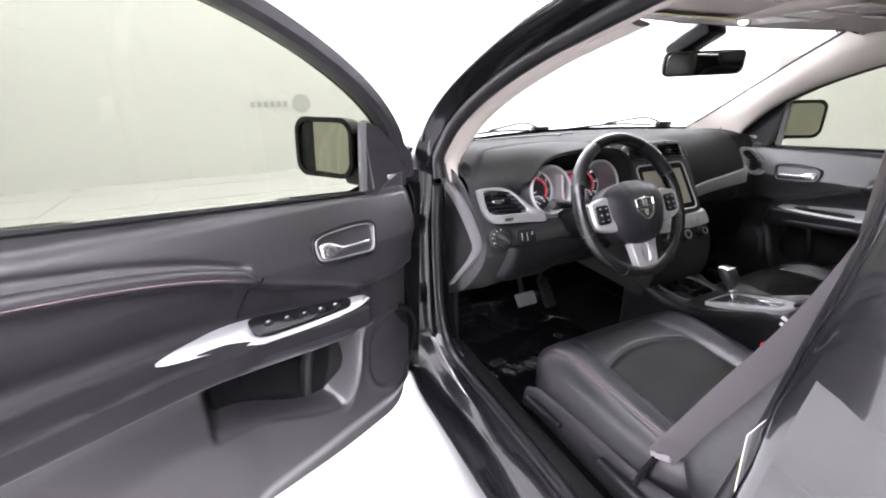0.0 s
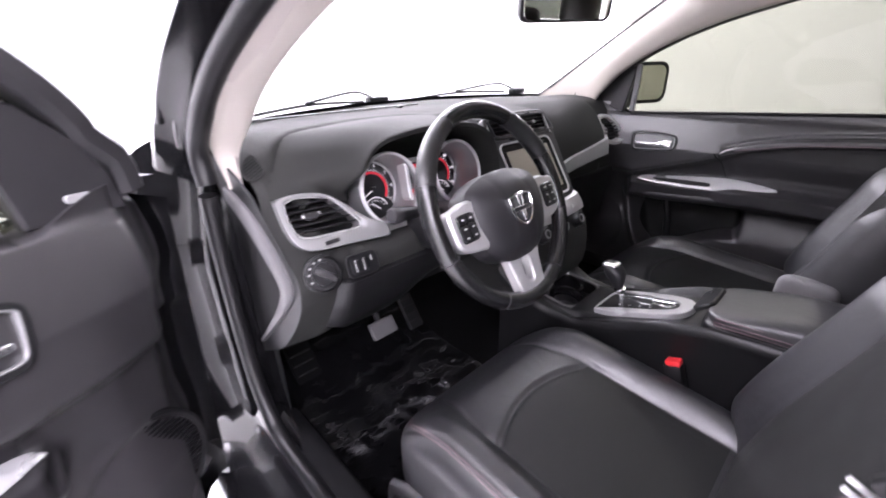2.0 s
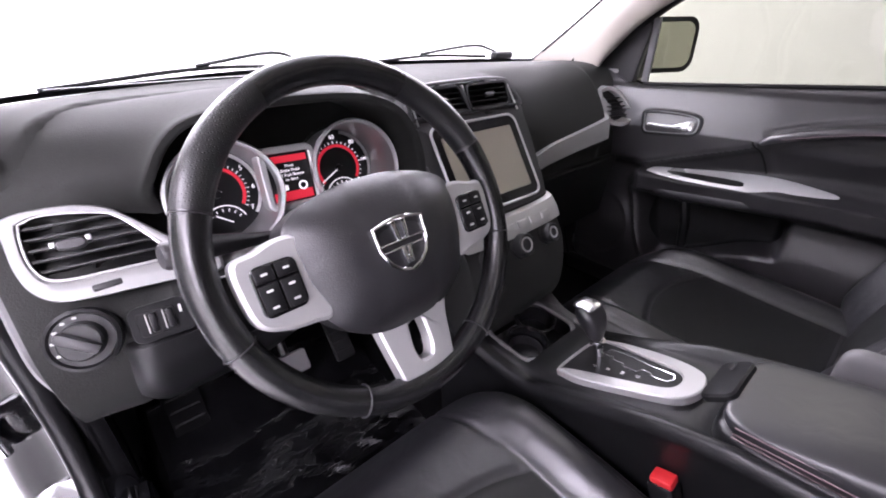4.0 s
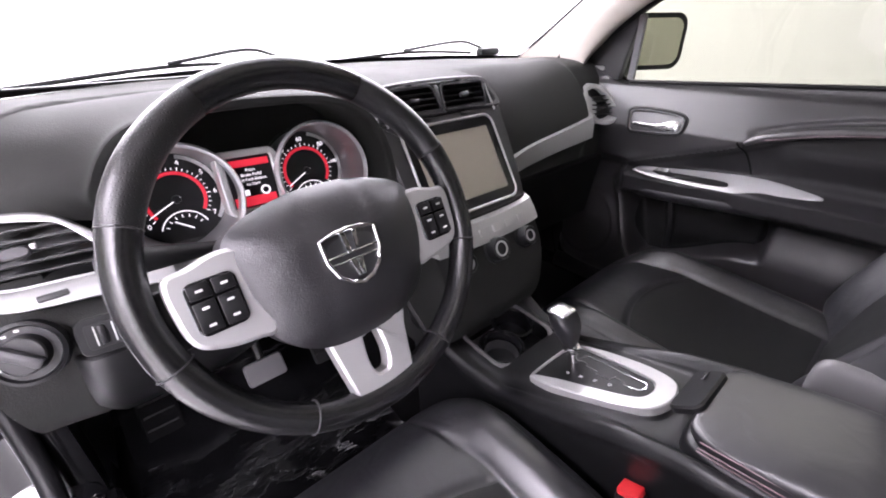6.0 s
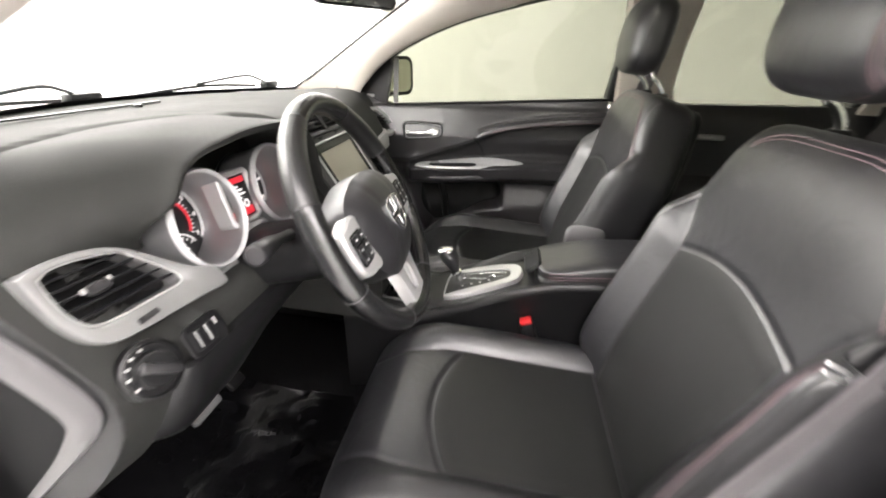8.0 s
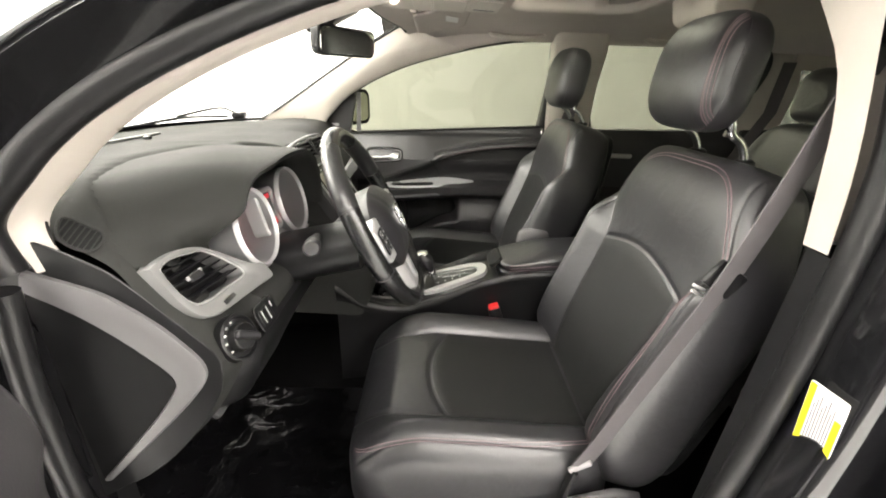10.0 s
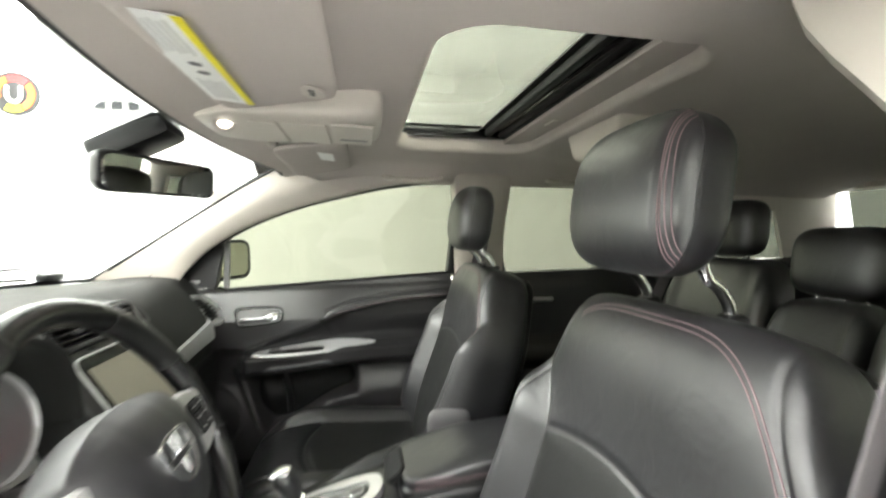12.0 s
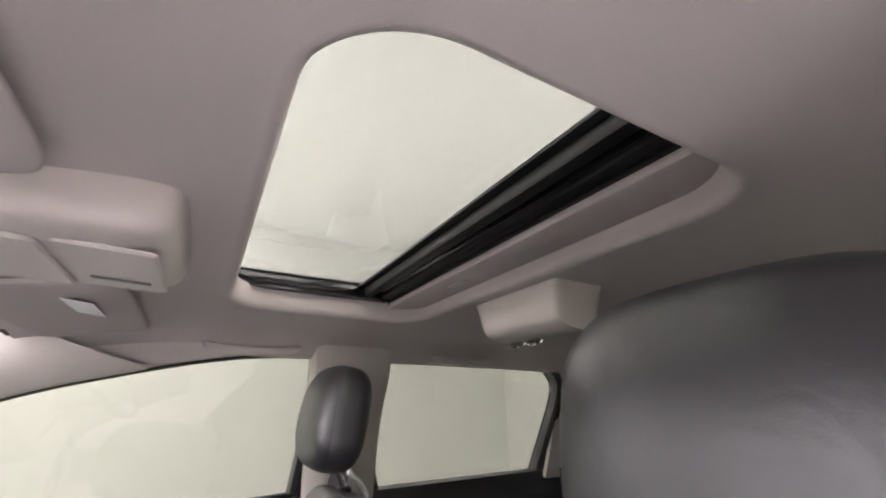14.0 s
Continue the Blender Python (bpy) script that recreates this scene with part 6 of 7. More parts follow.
part("stalk_cap", lathe([(0.0, 0.010), (0.012, 0.009), (0.015, 0.005), (0.015, -0.012), (0, -0.012)], 20, basis((-0.552, 0.117, 1.002), (0, 1, 0), (-1, -0.2, 0.15))), M_GREYPL, col)
part("stalk", tube([(-0.30, 0.15, 0.945), (-0.25, 0.145, 0.945), (-0.215, 0.14, 0.945)], [0.009, 0.008, 0.010], 12), M_PLASTIC, col)

# ---- seats ----
def front_seat(cx, dy, flip, label):
    """A front seat about x = 0, for the driver; mirrored for the passenger."""
    XF.append(Matrix.Translation((cx, dy, 0)) @ Matrix.Diagonal((-1 if flip else 1, 1, 1, 1)))
    t = thing("front_seat", (0, -0.2, 0.37), label, "car seat", "front seats")

    def front_line(x):
        return -0.090 - 0.045 * (x / 0.158) ** 2

    def cush(x, s):
        h = 0.075 + 0.018 * step(s, -0.40, -0.05) - 0.034 * step(s, -0.02, 0.09)
        bol = 0.038 * step(abs(x), 0.140, 0.200) * step(0.07 - s, 0, 0.16) - 0.012 * step(abs(x), 0.215, 0.262)
        d1 = abs(abs(x) - (0.156 - 0.022 * step(s, -0.12, 0.05)))
        d2 = abs(s - front_line(x)) if abs(x) < 0.156 else 9
        return h + bol - 0.0045 * max(dip(d1, 0.006), dip(d2, 0.007)) - 0.003 * dip(abs(abs(x) - 0.232), 0.004)

    cw = lambda s: 0.262 - 0.012 * step(-s, 0.2, 0.45)
    bm, surf = pillow(cw, -0.475, 0.075, cush, lambda x, s: 0.11, lambda x, s, d: (x, s, 0.532 + d), 260, 220, 7, 6)
    part("cushion", bm, M_LEATHER, t, "black leather seat cushion")

    def patch(surf, width, s0, s1, corner, half, top, base, lift, n=50):
        """A padded centre panel laid a hair above a cushion's front."""
        rows = []
        for k in range(n + 1):
            row = []
            for q in range(n + 1):
                a = -1 + 2 * q / n
                s = base + (k / n) * (top(a) - base)
                v = 2 * (s - s0) / (s1 - s0) - 1
                x = a * half(s)
                u = x / (width(s) * max(0.05, 1 - abs(v) ** corner) ** (1 / corner))
                row.append(Vector(surf(u, v, 1)) + lift * (0.45 + 0.55 * min(1.0, min(k, n - k, q, n - q) / 3)))
            rows.append(row)
        return sheet(rows)

    part("cushion_insert", patch(surf, cw, -0.475, 0.075, 7, lambda s: 0.151, lambda a: front_line(0.151 * a) - 0.006, -0.42, Vector((0, 0, 0.003))), M_LEATHER_P, t, "matt perforated leather insert", 80)
    for u in (-0.90, -0.88):
        pts = [surf(u, v, 1) for v in np.linspace(-0.9, 0.93, 60)]
        part("stitching", tube([(p[0], p[1], p[2] + 0.0008) for p in pts], 0.0007, 5), M_STITCH, t)
    # backrest
    lean = radians(17.5)
    S, N = Vector((0, -math.sin(lean), math.cos(lean))), Vector((0, math.cos(lean), math.sin(lean)))
    B0 = Vector((0, -0.468, 0.545))

    def bk(x, s, d):
        p = B0 + S * s + N * d
        return (x, p.y, p.z)

    def bw(s):
        return 0.268 - 0.014 * step(0.1 - s, 0, 0.2) - 0.056 * step(s, 0.40, 0.60) - 0.012 * step(s, 0.56, 0.68)

    def wing(s):
        return 0.148 + 0.030 * step(s, 0.0, 0.43) + 0.092 * step(s, 0.37, 0.585)

    def arch(x):
        return 0.378 + 0.034 * math.cos(min(1.0, abs(x) / 0.18) * math.pi / 2)

    def bf(x, s):
        rise = step(abs(x), wing(s) - 0.008, wing(s) + 0.066)
        bol = 0.058 * rise * step(s, -0.02, 0.10) * step(0.60 - s, 0, 0.20)
        d1 = abs(abs(x) - wing(s)) if s < 0.54 else 9
        d2 = abs(s - arch(x)) if abs(x) < wing(s) else 9
        return 0.052 + 0.020 * step(s, 0.40, 0.60) + bol + 0.010 * dip(s - 0.16, 0.13) - 0.0032 * max(dip(d1, 0.006), dip(d2, 0.006)) - 0.004 * dip(abs(x) - (bw(s) - 0.030), 0.004)

    bm, surf = pillow(bw, -0.03, 0.634, bf, lambda x, s: 0.10 if flip else 0.082, bk, 260, 240, 8, 5)
    part("backrest", bm, M_LEATHER, t, "black leather backrest")
    part("backrest_insert", patch(surf, bw, -0.03, 0.634, 8, lambda s: min(0.172, wing(s)) - 0.006, lambda a: arch(0.172 * a) - 0.007, 0.03, N * 0.003), M_LEATHER_P, t, "matt perforated leather insert", 80)
    for off in (0.0, 0.022):
        top_seam = []
        for k in range(80):
            a = radians((6 if flip else 50) + (130 if flip else 124) * k / 79)
            top_seam.append(surf((0.88 - off) * math.copysign(abs(math.cos(a)) ** 0.40, math.cos(a)), (0.945 - off) * abs(math.sin(a)) ** 0.36, 1))
        part("stitching", tube([Vector(p) + N * 0.0006 for p in top_seam], 0.0010, 5), M_STITCH, t, "mauve double stitching")
        for u in (() if flip else (-0.86 + off,)):
            part("stitching", tube([Vector(surf(u, v, 1)) + N * 0.0006 for v in np.linspace(-0.8, 0.36, 60)], 0.0007, 5), M_STITCH, t, "mauve double stitching")
    part("back_shell", pillow(lambda s: bw(s) - 0.02, 0.0, 0.63, lambda x, s: 0.01, lambda x, s: 0.025, lambda x, s, d: bk(x, s, d - 0.078), 24, 24, 8, 5)[0], M_PLASTIC, t)
    # head restraint on two chrome posts
    hl_ = radians(8)
    hr0 = Vector((0, -0.578 if flip else -0.566, 1.203))
    HS, HN = Vector((0, -math.sin(hl_), math.cos(hl_))), Vector((0, math.cos(hl_), math.sin(hl_)))

    def hp(x, s, d):
        p = hr0 + HS * s + HN * d
        return (x, p.y, p.z)

    def hf(x, s):
        g = max(dip(x + 0.090, 0.004), dip(x + 0.106, 0.004))
        return 0.044 + 0.010 * math.sin(math.pi * min(1, max(0, s / 0.205))) - 0.004 * g

    bm, surf = pillow(lambda s: 0.122 - 0.010 * step(0.06 - s, 0, 0.08) - 0.010 * step(s, 0.14, 0.2), 0.0, 0.198, hf, lambda x, s: 0.058 if flip else 0.047, hp, 110, 80, 4, 3.2)
    hr = part("head_restraint", bm, M_LEATHER, t, "padded black leather head restraint")
    def hw(s):
        return 0.122 - 0.010 * step(0.06 - s, 0, 0.08) - 0.010 * step(s, 0.14, 0.2)

    def seam_u(x0, v):
        return max(-0.985, min(0.985, x0 / (hw(0.198 * (v + 1) / 2) * max(0.05, 1 - abs(v) ** 4) ** 0.25)))

    for x0 in (-0.1045, -0.1000, -0.0955, -0.0910):
        part("stitching", tube([Vector(surf(seam_u(x0 + 0.004 * v, v), v, 1)) + HN * 0.0006 for v in np.linspace(-0.97, 0.97, 60)], 0.0008, 5), M_STITCH, hr, "mauve stitching")
    for s_ in (-1, 1):
        part("edge_seam", tube([Vector(surf(s_ * 0.985, v, 1)) + HN * 0.0008 for v in np.linspace(-0.9, 0.9, 40)], 0.0011, 5), M_LEATHER, hr)
    for x in (-0.073, 0.073):
        part("post", tube(spline([(x, -0.652, 1.130), (x, -0.649, 1.165), (x, -0.634, 1.190), (x, -0.614, 1.206), (x, -0.604, 1.250)], 16), 0.0075, 12), M_CHROME, t, "chrome post")
        part("post_collar", lathe([(0.018, 0), (0.017, 0.006), (0.012, 0.010), (0.007, 0.010)], 20, Matrix.Translation((x, -0.652, 1.150))), M_PLASTIC, t)
    # base: side valance, rails, controls
    rows = []
    for y, zt in ((0.05, 0.47), (0.0, 0.50), (-0.15, 0.515), (-0.35, 0.53), (-0.45, 0.56), (-0.50, 0.55)):
        rows.append([(-0.262, y, zt), (-0.275, y, zt - 0.01), (-0.278, y, zt - 0.06), (-0.262, y, 0.40), (-0.24, y, 0.385)])
    part("side_valance", sheet([spline(r, 10) for r in rows]), M_GREYPL, t, "black plastic seat valance")
    if flip:
        bm, _ = pillow(lambda q: 0.055, 0.0, 0.085, lambda x, q: 0.016, lambda x, q: 0.010, lambda x, q, e: (0.262 + e, -0.475 + x, 0.735 + q), 22, 22, 4, 3)
        part("hinge_cover", bm, M_ENDFRAME, t, "satin grey hinge cover")
    part("seat_base", join(rbox((0.46, 0.50, 0.10), (0, -0.22, 0.43), 0.02), rbox((0.05, 0.56, 0.03), (-0.20, -0.22, 0.385), 0.006), rbox((0.05, 0.56, 0.03), (0.20, -0.22, 0.385), 0.006)), M_PLASTIC, t)
    part("seat_lever", tube([(-0.283, -0.12, 0.475), (-0.287, -0.05, 0.470), (-0.287, 0.02, 0.462)], [0.010, 0.012, 0.010], 10, flat=0.6), M_PLASTIC, t)
    part("recline_lever", tube([(-0.28, -0.40, 0.50), (-0.29, -0.34, 0.505), (-0.29, -0.26, 0.50)], [0.012, 0.013, 0.010], 10, flat=0.6), M_PLASTIC, t)
    XF.pop()
    return t


front_seat(-0.385, 0.0, False, "black leather driver's seat with mauve stitching")
front_seat(0.388, 0.045, True, "black leather passenger seat with mauve stitching")


def buckle(x, y, z, label):
    b = thing("belt_buckle", (x, y, z - 0.1), label, "belt buckle", "belt buckles")
    part("stalk", tube([(x, y - 0.03, z - 0.14), (x, y - 0.015, z - 0.08), (x, y, z - 0.03)], 0.010, 8, flat=0.5), M_PLASTIC, b)
    part("buckle_body", rbox((0.030, 0.036, 0.062), (x, y, z - 0.030), 0.006, pose(0, 0, 0, -20, 0, 0)), M_PLASTIC, b)
    part("release_button", rbox((0.024, 0.030, 0.014), (x, y + 0.010, z + 0.001), 0.003, pose(0, 0, 0, -20, 0, 0)), M_RED, b, "red release button")


buckle(-0.122, -0.285, 0.652, "black seat belt buckle with red release beside the driver's seat")
buckle(0.120, -0.279, 0.706, "black seat belt buckle with red release beside the passenger seat")

# ---- centre console ----
con = thing("centre_console", (0, -0.2, 0.4), "dark plastic centre console with cup holders and armrest", "console")


def con_top(y):
    """Height of the console's middle along its length."""
    return float(np.interp(y, [-0.75, -0.36, -0.30, -0.20, -0.08, 0.0, 0.12, 0.20], [0.735, 0.735, 0.725, 0.699, 0.663, 0.646, 0.655, 0.72]))


def con_edge(y):
    """Height of its raised side edges."""
    return float(np.interp(y, [-0.75, -0.42, -0.325, -0.235, -0.12, -0.03, 0.05, 0.12, 0.20], [0.760, 0.766, 0.756, 0.730, 0.676, 0.640, 0.645, 0.668, 0.735]))


def con_half(y):
    return float(np.interp(y, [-0.75, -0.30, -0.05, 0.06, 0.2], [0.116, 0.116, 0.118, 0.126, 0.15]))


rows = []
for y in np.linspace(0.19, -0.72, 90):
    w, z, e = con_half(y), con_top(y), con_edge(y)
    half = [(w - 0.018, 0.38), (w - 0.014, e - 0.14), (w - 0.004, e - 0.045), (w + 0.002, e - 0.016), (w - 0.004, e - 0.001), (w - 0.014, e), (w - 0.026, e - 0.5 * max(0.004, e - z)), (w - 0.042, z + 0.001)]
    rows.append(spline([(-x, y, q) for x, q in half] + [(0, y, z + 0.002)] + [(x, y, q) for x, q in half[::-1]], 70))
bm = sheet(rows)
gone = [f for f in bm.faces if f.calc_center_median().z > 0.6 and (abs(f.calc_center_median().x) < 0.080 and -0.005 < f.calc_center_median().y < 0.112)]
bmesh.ops.delete(bm, geom=gone, context="FACES")
part("console_body", bm, M_PLASTIC, con, "black plastic console with raised edges", 60)
part("console_end", slab([(y, z) for y, z in rrect(0.21, 0.34, 0.02)], 0.02, basis((0, -0.71, 0.56), (1, 0, 0), (0, -1, 0))), M_PLASTIC, con)
# cup holders in one waisted opening
part("cup_tray", rbox((0.158, 0.125, 0.08), (0, 0.055, 0.575), 0.01), M_DIAL, con)
for x, y, r in ((-0.036, 0.038, 0.040), (0.038, 0.074, 0.038)):
    part("cup_wall", lathe([(r - 0.006, -0.035), (r - 0.002, 0.0), (r, 0.022), (r + 0.003, 0.025), (r + 0.007, 0.023), (r + 0.007, 0.016)], 36, Matrix.Translation((x, y, 0.626)) @ pose(0, 0, 0, 6, 0, 0)), M_GLOSSBLK, con, "gloss black cup holder")
part("cup_liner", lathe([(0.034, 0.0), (0.036, 0.020), (0.034, 0.021), (0.030, 0.002)], 30, Matrix.Translation((-0.036, 0.038, 0.610)) @ pose(0, 0, 0, 6, 0, 0)), M_GREYPL, con)
part("tray_rim", frame_ring(rrect(0.168, 0.130, 0.030), rrect(0.152, 0.114, 0.026), 0.005, basis((0, 0.052, 0.6490), (1, 0, 0), (0, -0.08, 1)), 0.002), M_ENDFRAME, con, "satin dark tray rim")
# shifter plate: narrow in front, widening to a rounded end
PM = basis((0.0, -0.165, con_top(-0.165) + 0.006), (0, -1, 0.30), (0, 0.29, 1))
plate_pts = [(-0.105, -0.076), (-0.06, -0.079), (0.0, -0.068), (0.05, -0.056), (0.086, -0.040), (0.101, -0.012), (0.100, 0.016), (0.085, 0.040), (0.04, 0.055), (-0.03, 0.059), (-0.085, 0.052), (-0.102, 0.03), (-0.106, -0.02)]
plate_pts_in = [(-0.104, -0.068), (-0.06, -0.055), (0.0, -0.043), (0.042, -0.033), (0.063, -0.024), (0.071, -0.006), (0.068, 0.012), (0.056, 0.024), (0.02, 0.032), (-0.03, 0.041), (-0.085, 0.047), (-0.100, 0.03), (-0.104, -0.02)]
plate = [tuple(q) for q in spline(plate_pts + [plate_pts[0]], 78)[:-1]]
plate_i = [tuple(q) for q in spline(plate_pts_in + [plate_pts_in[0]], 78)[:-1]]
sh = part("shifter_plate", frame_ring(plate, plate_i, 0.008, PM, 0.002, -0.010), M_SILVER, con, "satin silver shifter surround")
part("shifter_panel", slab(plate_i, 0.004, PM, 0.001), M_PLASTIC, con, "black shifter panel")
gate = [(-0.066, 0.012), (-0.046, 0.010), (-0.042, 0.002), (-0.022, 0.000), (-0.018, -0.008), (0.006, -0.010), (0.010, 0.000), (0.026, -0.002), (0.030, -0.010), (0.054, -0.010), (0.060, 0.000), (0.056, 0.012), (0.010, 0.018), (-0.02, 0.026), (-0.060, 0.030)]
part("gate_slot", slab(gate, 0.0008, PM @ Matrix.Translation((0, 0, 0.0042)), 0.0002), M_DIAL, con)
part("gate_line", tube([PM @ Vector((x, y, 0.0052)) for x, y in gate], 0.0010, 5, closed=True), M_CHROMESATIN, con, "chrome shift gate outline")
for k, t in enumerate("PRND"):
    words(t, 0.009, PM @ Matrix.Translation((-0.060 + 0.024 * k, -0.030 + 0.003 * k, 0.0046)) @ pose(0, 0, 0, 0, 0, -90), M_DIALWHITE, "gear_letter", con)
knob = part("gear_lever", tube([(0.006, -0.100, 0.668), (0.008, -0.090, 0.690), (0.010, -0.082, 0.705)], [0.010, 0.009, 0.012], 14), M_CHROME, con, "chrome gear lever")
bm, _ = pillow(lambda s: 0.014 + 0.013 * step(s, 0.0, 0.06), 0.0, 0.074, lambda x, s: 0.014 + 0.012 * step(s, 0, 0.06), lambda x, s: 0.014 + 0.012 * step(s, 0, 0.06), lambda x, s, d: (0.010 + x, -0.084 + d + 0.40 * s, 0.700 + 0.92 * s), 26, 30, 5, 2.6)
part("gear_knob", bm, M_LEATHER, con, "black leather teardrop gear knob")
bm, _ = pillow(lambda s: 0.021, 0.0, 0.042, lambda x, s: 0.006, lambda x, s: 0.006, lambda x, s, d: (0.011 + x, -0.074 + s, 0.766 - 0.10 * s + d), 22, 22, 4, 2.6)
part("knob_cap", bm, M_CHROMESATIN, con, "chrome cap")
part("knob_collar", lathe([(0.0, 0.0), (0.013, 0.0), (0.0145, 0.006), (0.013, 0.012), (0.0, 0.012)], 20, Matrix.Translation((0.009, -0.086, 0.695))), M_CHROME, con)
# armrest: padded lid rising to the rear over a dark bin
bm, surf = pillow(lambda s: 0.092, 0.0, 0.38, lambda x, s: 0.012 + 0.022 * step(s, 0, 0.17), lambda x, s: 0.020, lambda x, s, d: (x, -0.296 - s, 0.764 + 0.07 * s + d), 50, 60, 6, 4.0)
arm = part("armrest_lid", bm, M_LEATHER, con, "black leather armrest lid")
for dz in (-0.008, 0.0, 0.008):
    part("stitching", tube([(-0.0928 + 0.002 * abs(dz) / 0.008, y, 0.763 + dz + 0.09 * (-0.31 - y)) for y in np.linspace(-0.318, -0.64, 20)], 0.0010, 5), M_STITCH, arm, "mauve stitching")
bm, _ = pillow(lambda s: 0.096, 0.0, 0.39, lambda x, s: 0.024, lambda x, s: 0.06, lambda x, s, d: (x, -0.292 - s, 0.735 + 0.08 * s + d), 40, 40, 6, 4.0)
part("bin_shell", bm, M_PLASTIC, con, "black armrest bin")
part("latch", slab(rrect(0.10, 0.046, 0.014), 0.010, basis((0.004, -0.287, 0.757), (1, 0, 0), (0, 0.62, 0.78)), 0.003), M_PLASTIC, arm)
part("latch_mark", rbox((0.020, 0.004, 0.002), (0, 0, 0), 0.0008, basis((0.030, -0.2795, 0.769), (1, 0, 0), (0, 0.62, 0.78))), M_GREYPL, arm)

# ---- footwell ----
mt = thing("floor_mat", (-0.40, 0.25, 0.375), "black floor mat under a crinkled clear plastic film", "floor mat", "floor mats")
rows = []
for i in range(40):
    y = 0.62 - 0.60 * i / 39
    rows.append([(x, y, 0.379 + 0.07 * step(y, 0.42, 0.62) + 0.006 * noise.noise((x * 14, y * 9, 0.3)) + 0.004 * noise.noise((x * 40, y * 30, 2.0))) for x in np.linspace(-0.67, -0.17, 40)])
part("mat", sheet(rows), M_FILM, mt, "crinkled film over black rubber", 80)
m2 = thing("floor_mat", (0.40, 0.25, 0.375), "black floor mat in the passenger footwell", "floor mat", "floor mats")
part("mat", rbox((0.48, 0.58, 0.012), (0.41, 0.28, 0.382), 0.004), M_CARPET, m2)


def pedal(x, y, z, w, h, name, label):
    p = thing(name, (x, y, 0.4), label, "pedal", "pedals")
    at = basis((x, y, z), (1, 0, 0), (0, -0.80, 0.60))
    part("pedal_pad", slab(rrect(w, h, 0.008), 0.014, at, 0.003), {"brake_pedal": M_ENDFRAME, "foot_rest": M_CARPET}.get(name, M_RUBBER), p)
    for k in range(0 if name == "brake_pedal" else 4):
        part("pad_rib", rbox((w * 0.8, 0.004, 0.003), (0, 0, 0), 0.001, at @ Matrix.Translation((0, (k - 1.5) * h / 5, 0.0145))), M_RUBBER, p)
    part("pedal_arm", tube([(x, y + 0.01, z), (x, y + 0.06, z + 0.10), (x, y + 0.10, z + 0.24)], 0.010, 8), M_PLASTIC, p)


pedal(-0.385, 0.440, 0.512, 0.085, 0.052, "brake_pedal", "worn grey brake pedal pad on a black arm")
pedal(-0.235, 0.50, 0.48, 0.052, 0.13, "accelerator_pedal", "black accelerator pedal on a black arm")
pedal(-0.60, 0.56, 0.45, 0.075, 0.15, "foot_rest", "black ribbed foot rest beside the pedals")

# ---- seat belts ----
def front_belt(side, dy):
    XF.append(Matrix.Diagonal((side, 1, 1, 1)))
    t = thing("seat_belt", (0.70, -0.55, 0.5), "grey webbing seat belt hanging from the door pillar", "seat belt", "front seat belts")
    XF.append(XF[-1] @ Matrix.Translation((0, dy, 0)))
    pts = spline([(0.674, -0.622, 1.34), (0.664, -0.602, 1.26), (0.656, -0.578, 1.15), (0.654, -0.533, 1.00), (0.653, -0.468, 0.84), (0.650, -0.408, 0.69), (0.646, -0.377, 0.615)], 40)
    part("webbing", strap(pts, 0.047, 0.0022, (0.35, 1, 0.35)), M_BELT, t, "grey woven webbing")
    part("upper_guide", rbox((0.03, 0.075, 0.05), (0.672, -0.630, 1.352), 0.010), M_PLASTIC, t)
    part("tongue", rbox((0.012, 0.056, 0.046), (0.646, -0.536, 1.006), 0.005, pose(0, 0, 0, 35, 0, 0)), M_PLASTIC, t)
    for k in (-1, 1):
        part("tongue_plate", rbox((0.003, 0.024, 0.005), (0.640, -0.505, 0.984 + 0.005 * k), 0.001, pose(0, 0, 0, 24, 0, 0)), M_SILVER, t, "steel belt tongue")
    part("webbing_fold", rbox((0.007, 0.046, 0.014), (0.646, -0.376, 0.613), 0.003, pose(0, 0, 0, -30, 0, 0)), M_FOLD, t, "pale stitched webbing end")
    part("anchor", tube([(0.646, -0.368, 0.602), (0.650, -0.355, 0.56), (0.660, -0.345, 0.50)], 0.012, 8, flat=0.5), M_PLASTIC, t)
    XF.pop()
    XF.pop()


front_belt(-1, 0.0)
front_belt(1, -0.075)

# door pillar labels and striker (driver's side)
lb = thing("certification_label", (-0.815, -0.68, 0.75), "white label with yellow bands on the black pillar", "label")
at = basis((-0.816, -0.5800, 0.884), (-1, 0, 0), (-0.10, 1, -0.07))
part("label_sheet", slab(rrect(0.048, 0.112, 0.003), 0.0012, at, 0.0003), M_WHITE, lb)
part("yellow_band", slab(rrect(0.008, 0.108, 0.001), 0.0006, at @ Matrix.Translation((-0.019, 0, 0.0012)), 0.0001), M_YELLOW, lb)
part("yellow_band", slab(rrect(0.008, 0.078, 0.001), 0.0006, at @ Matrix.Translation((0.019, -0.013, 0.0012)), 0.0001), M_YELLOW, lb)
for k in range(8):
    part("print_bar", slab(rrect(0.0011, 0.06 + 0.015 * ((k * 7) % 3), 0.0004), 0.0004, at @ Matrix.Translation((-0.012 + 0.0035 * k, 0.0, 0.0012)), 0.0001), M_INK, lb)
st = thing("door_striker", (-0.82, -0.62, 0.66), "steel door striker in a grey plastic cover", "striker")
part("striker_cover", rbox((0.05, 0.03, 0.10), (-0.815, -0.60, 0.70), 0.012, pose(0, 0, 0, 0, 0, 30)), M_GREYPL, st)
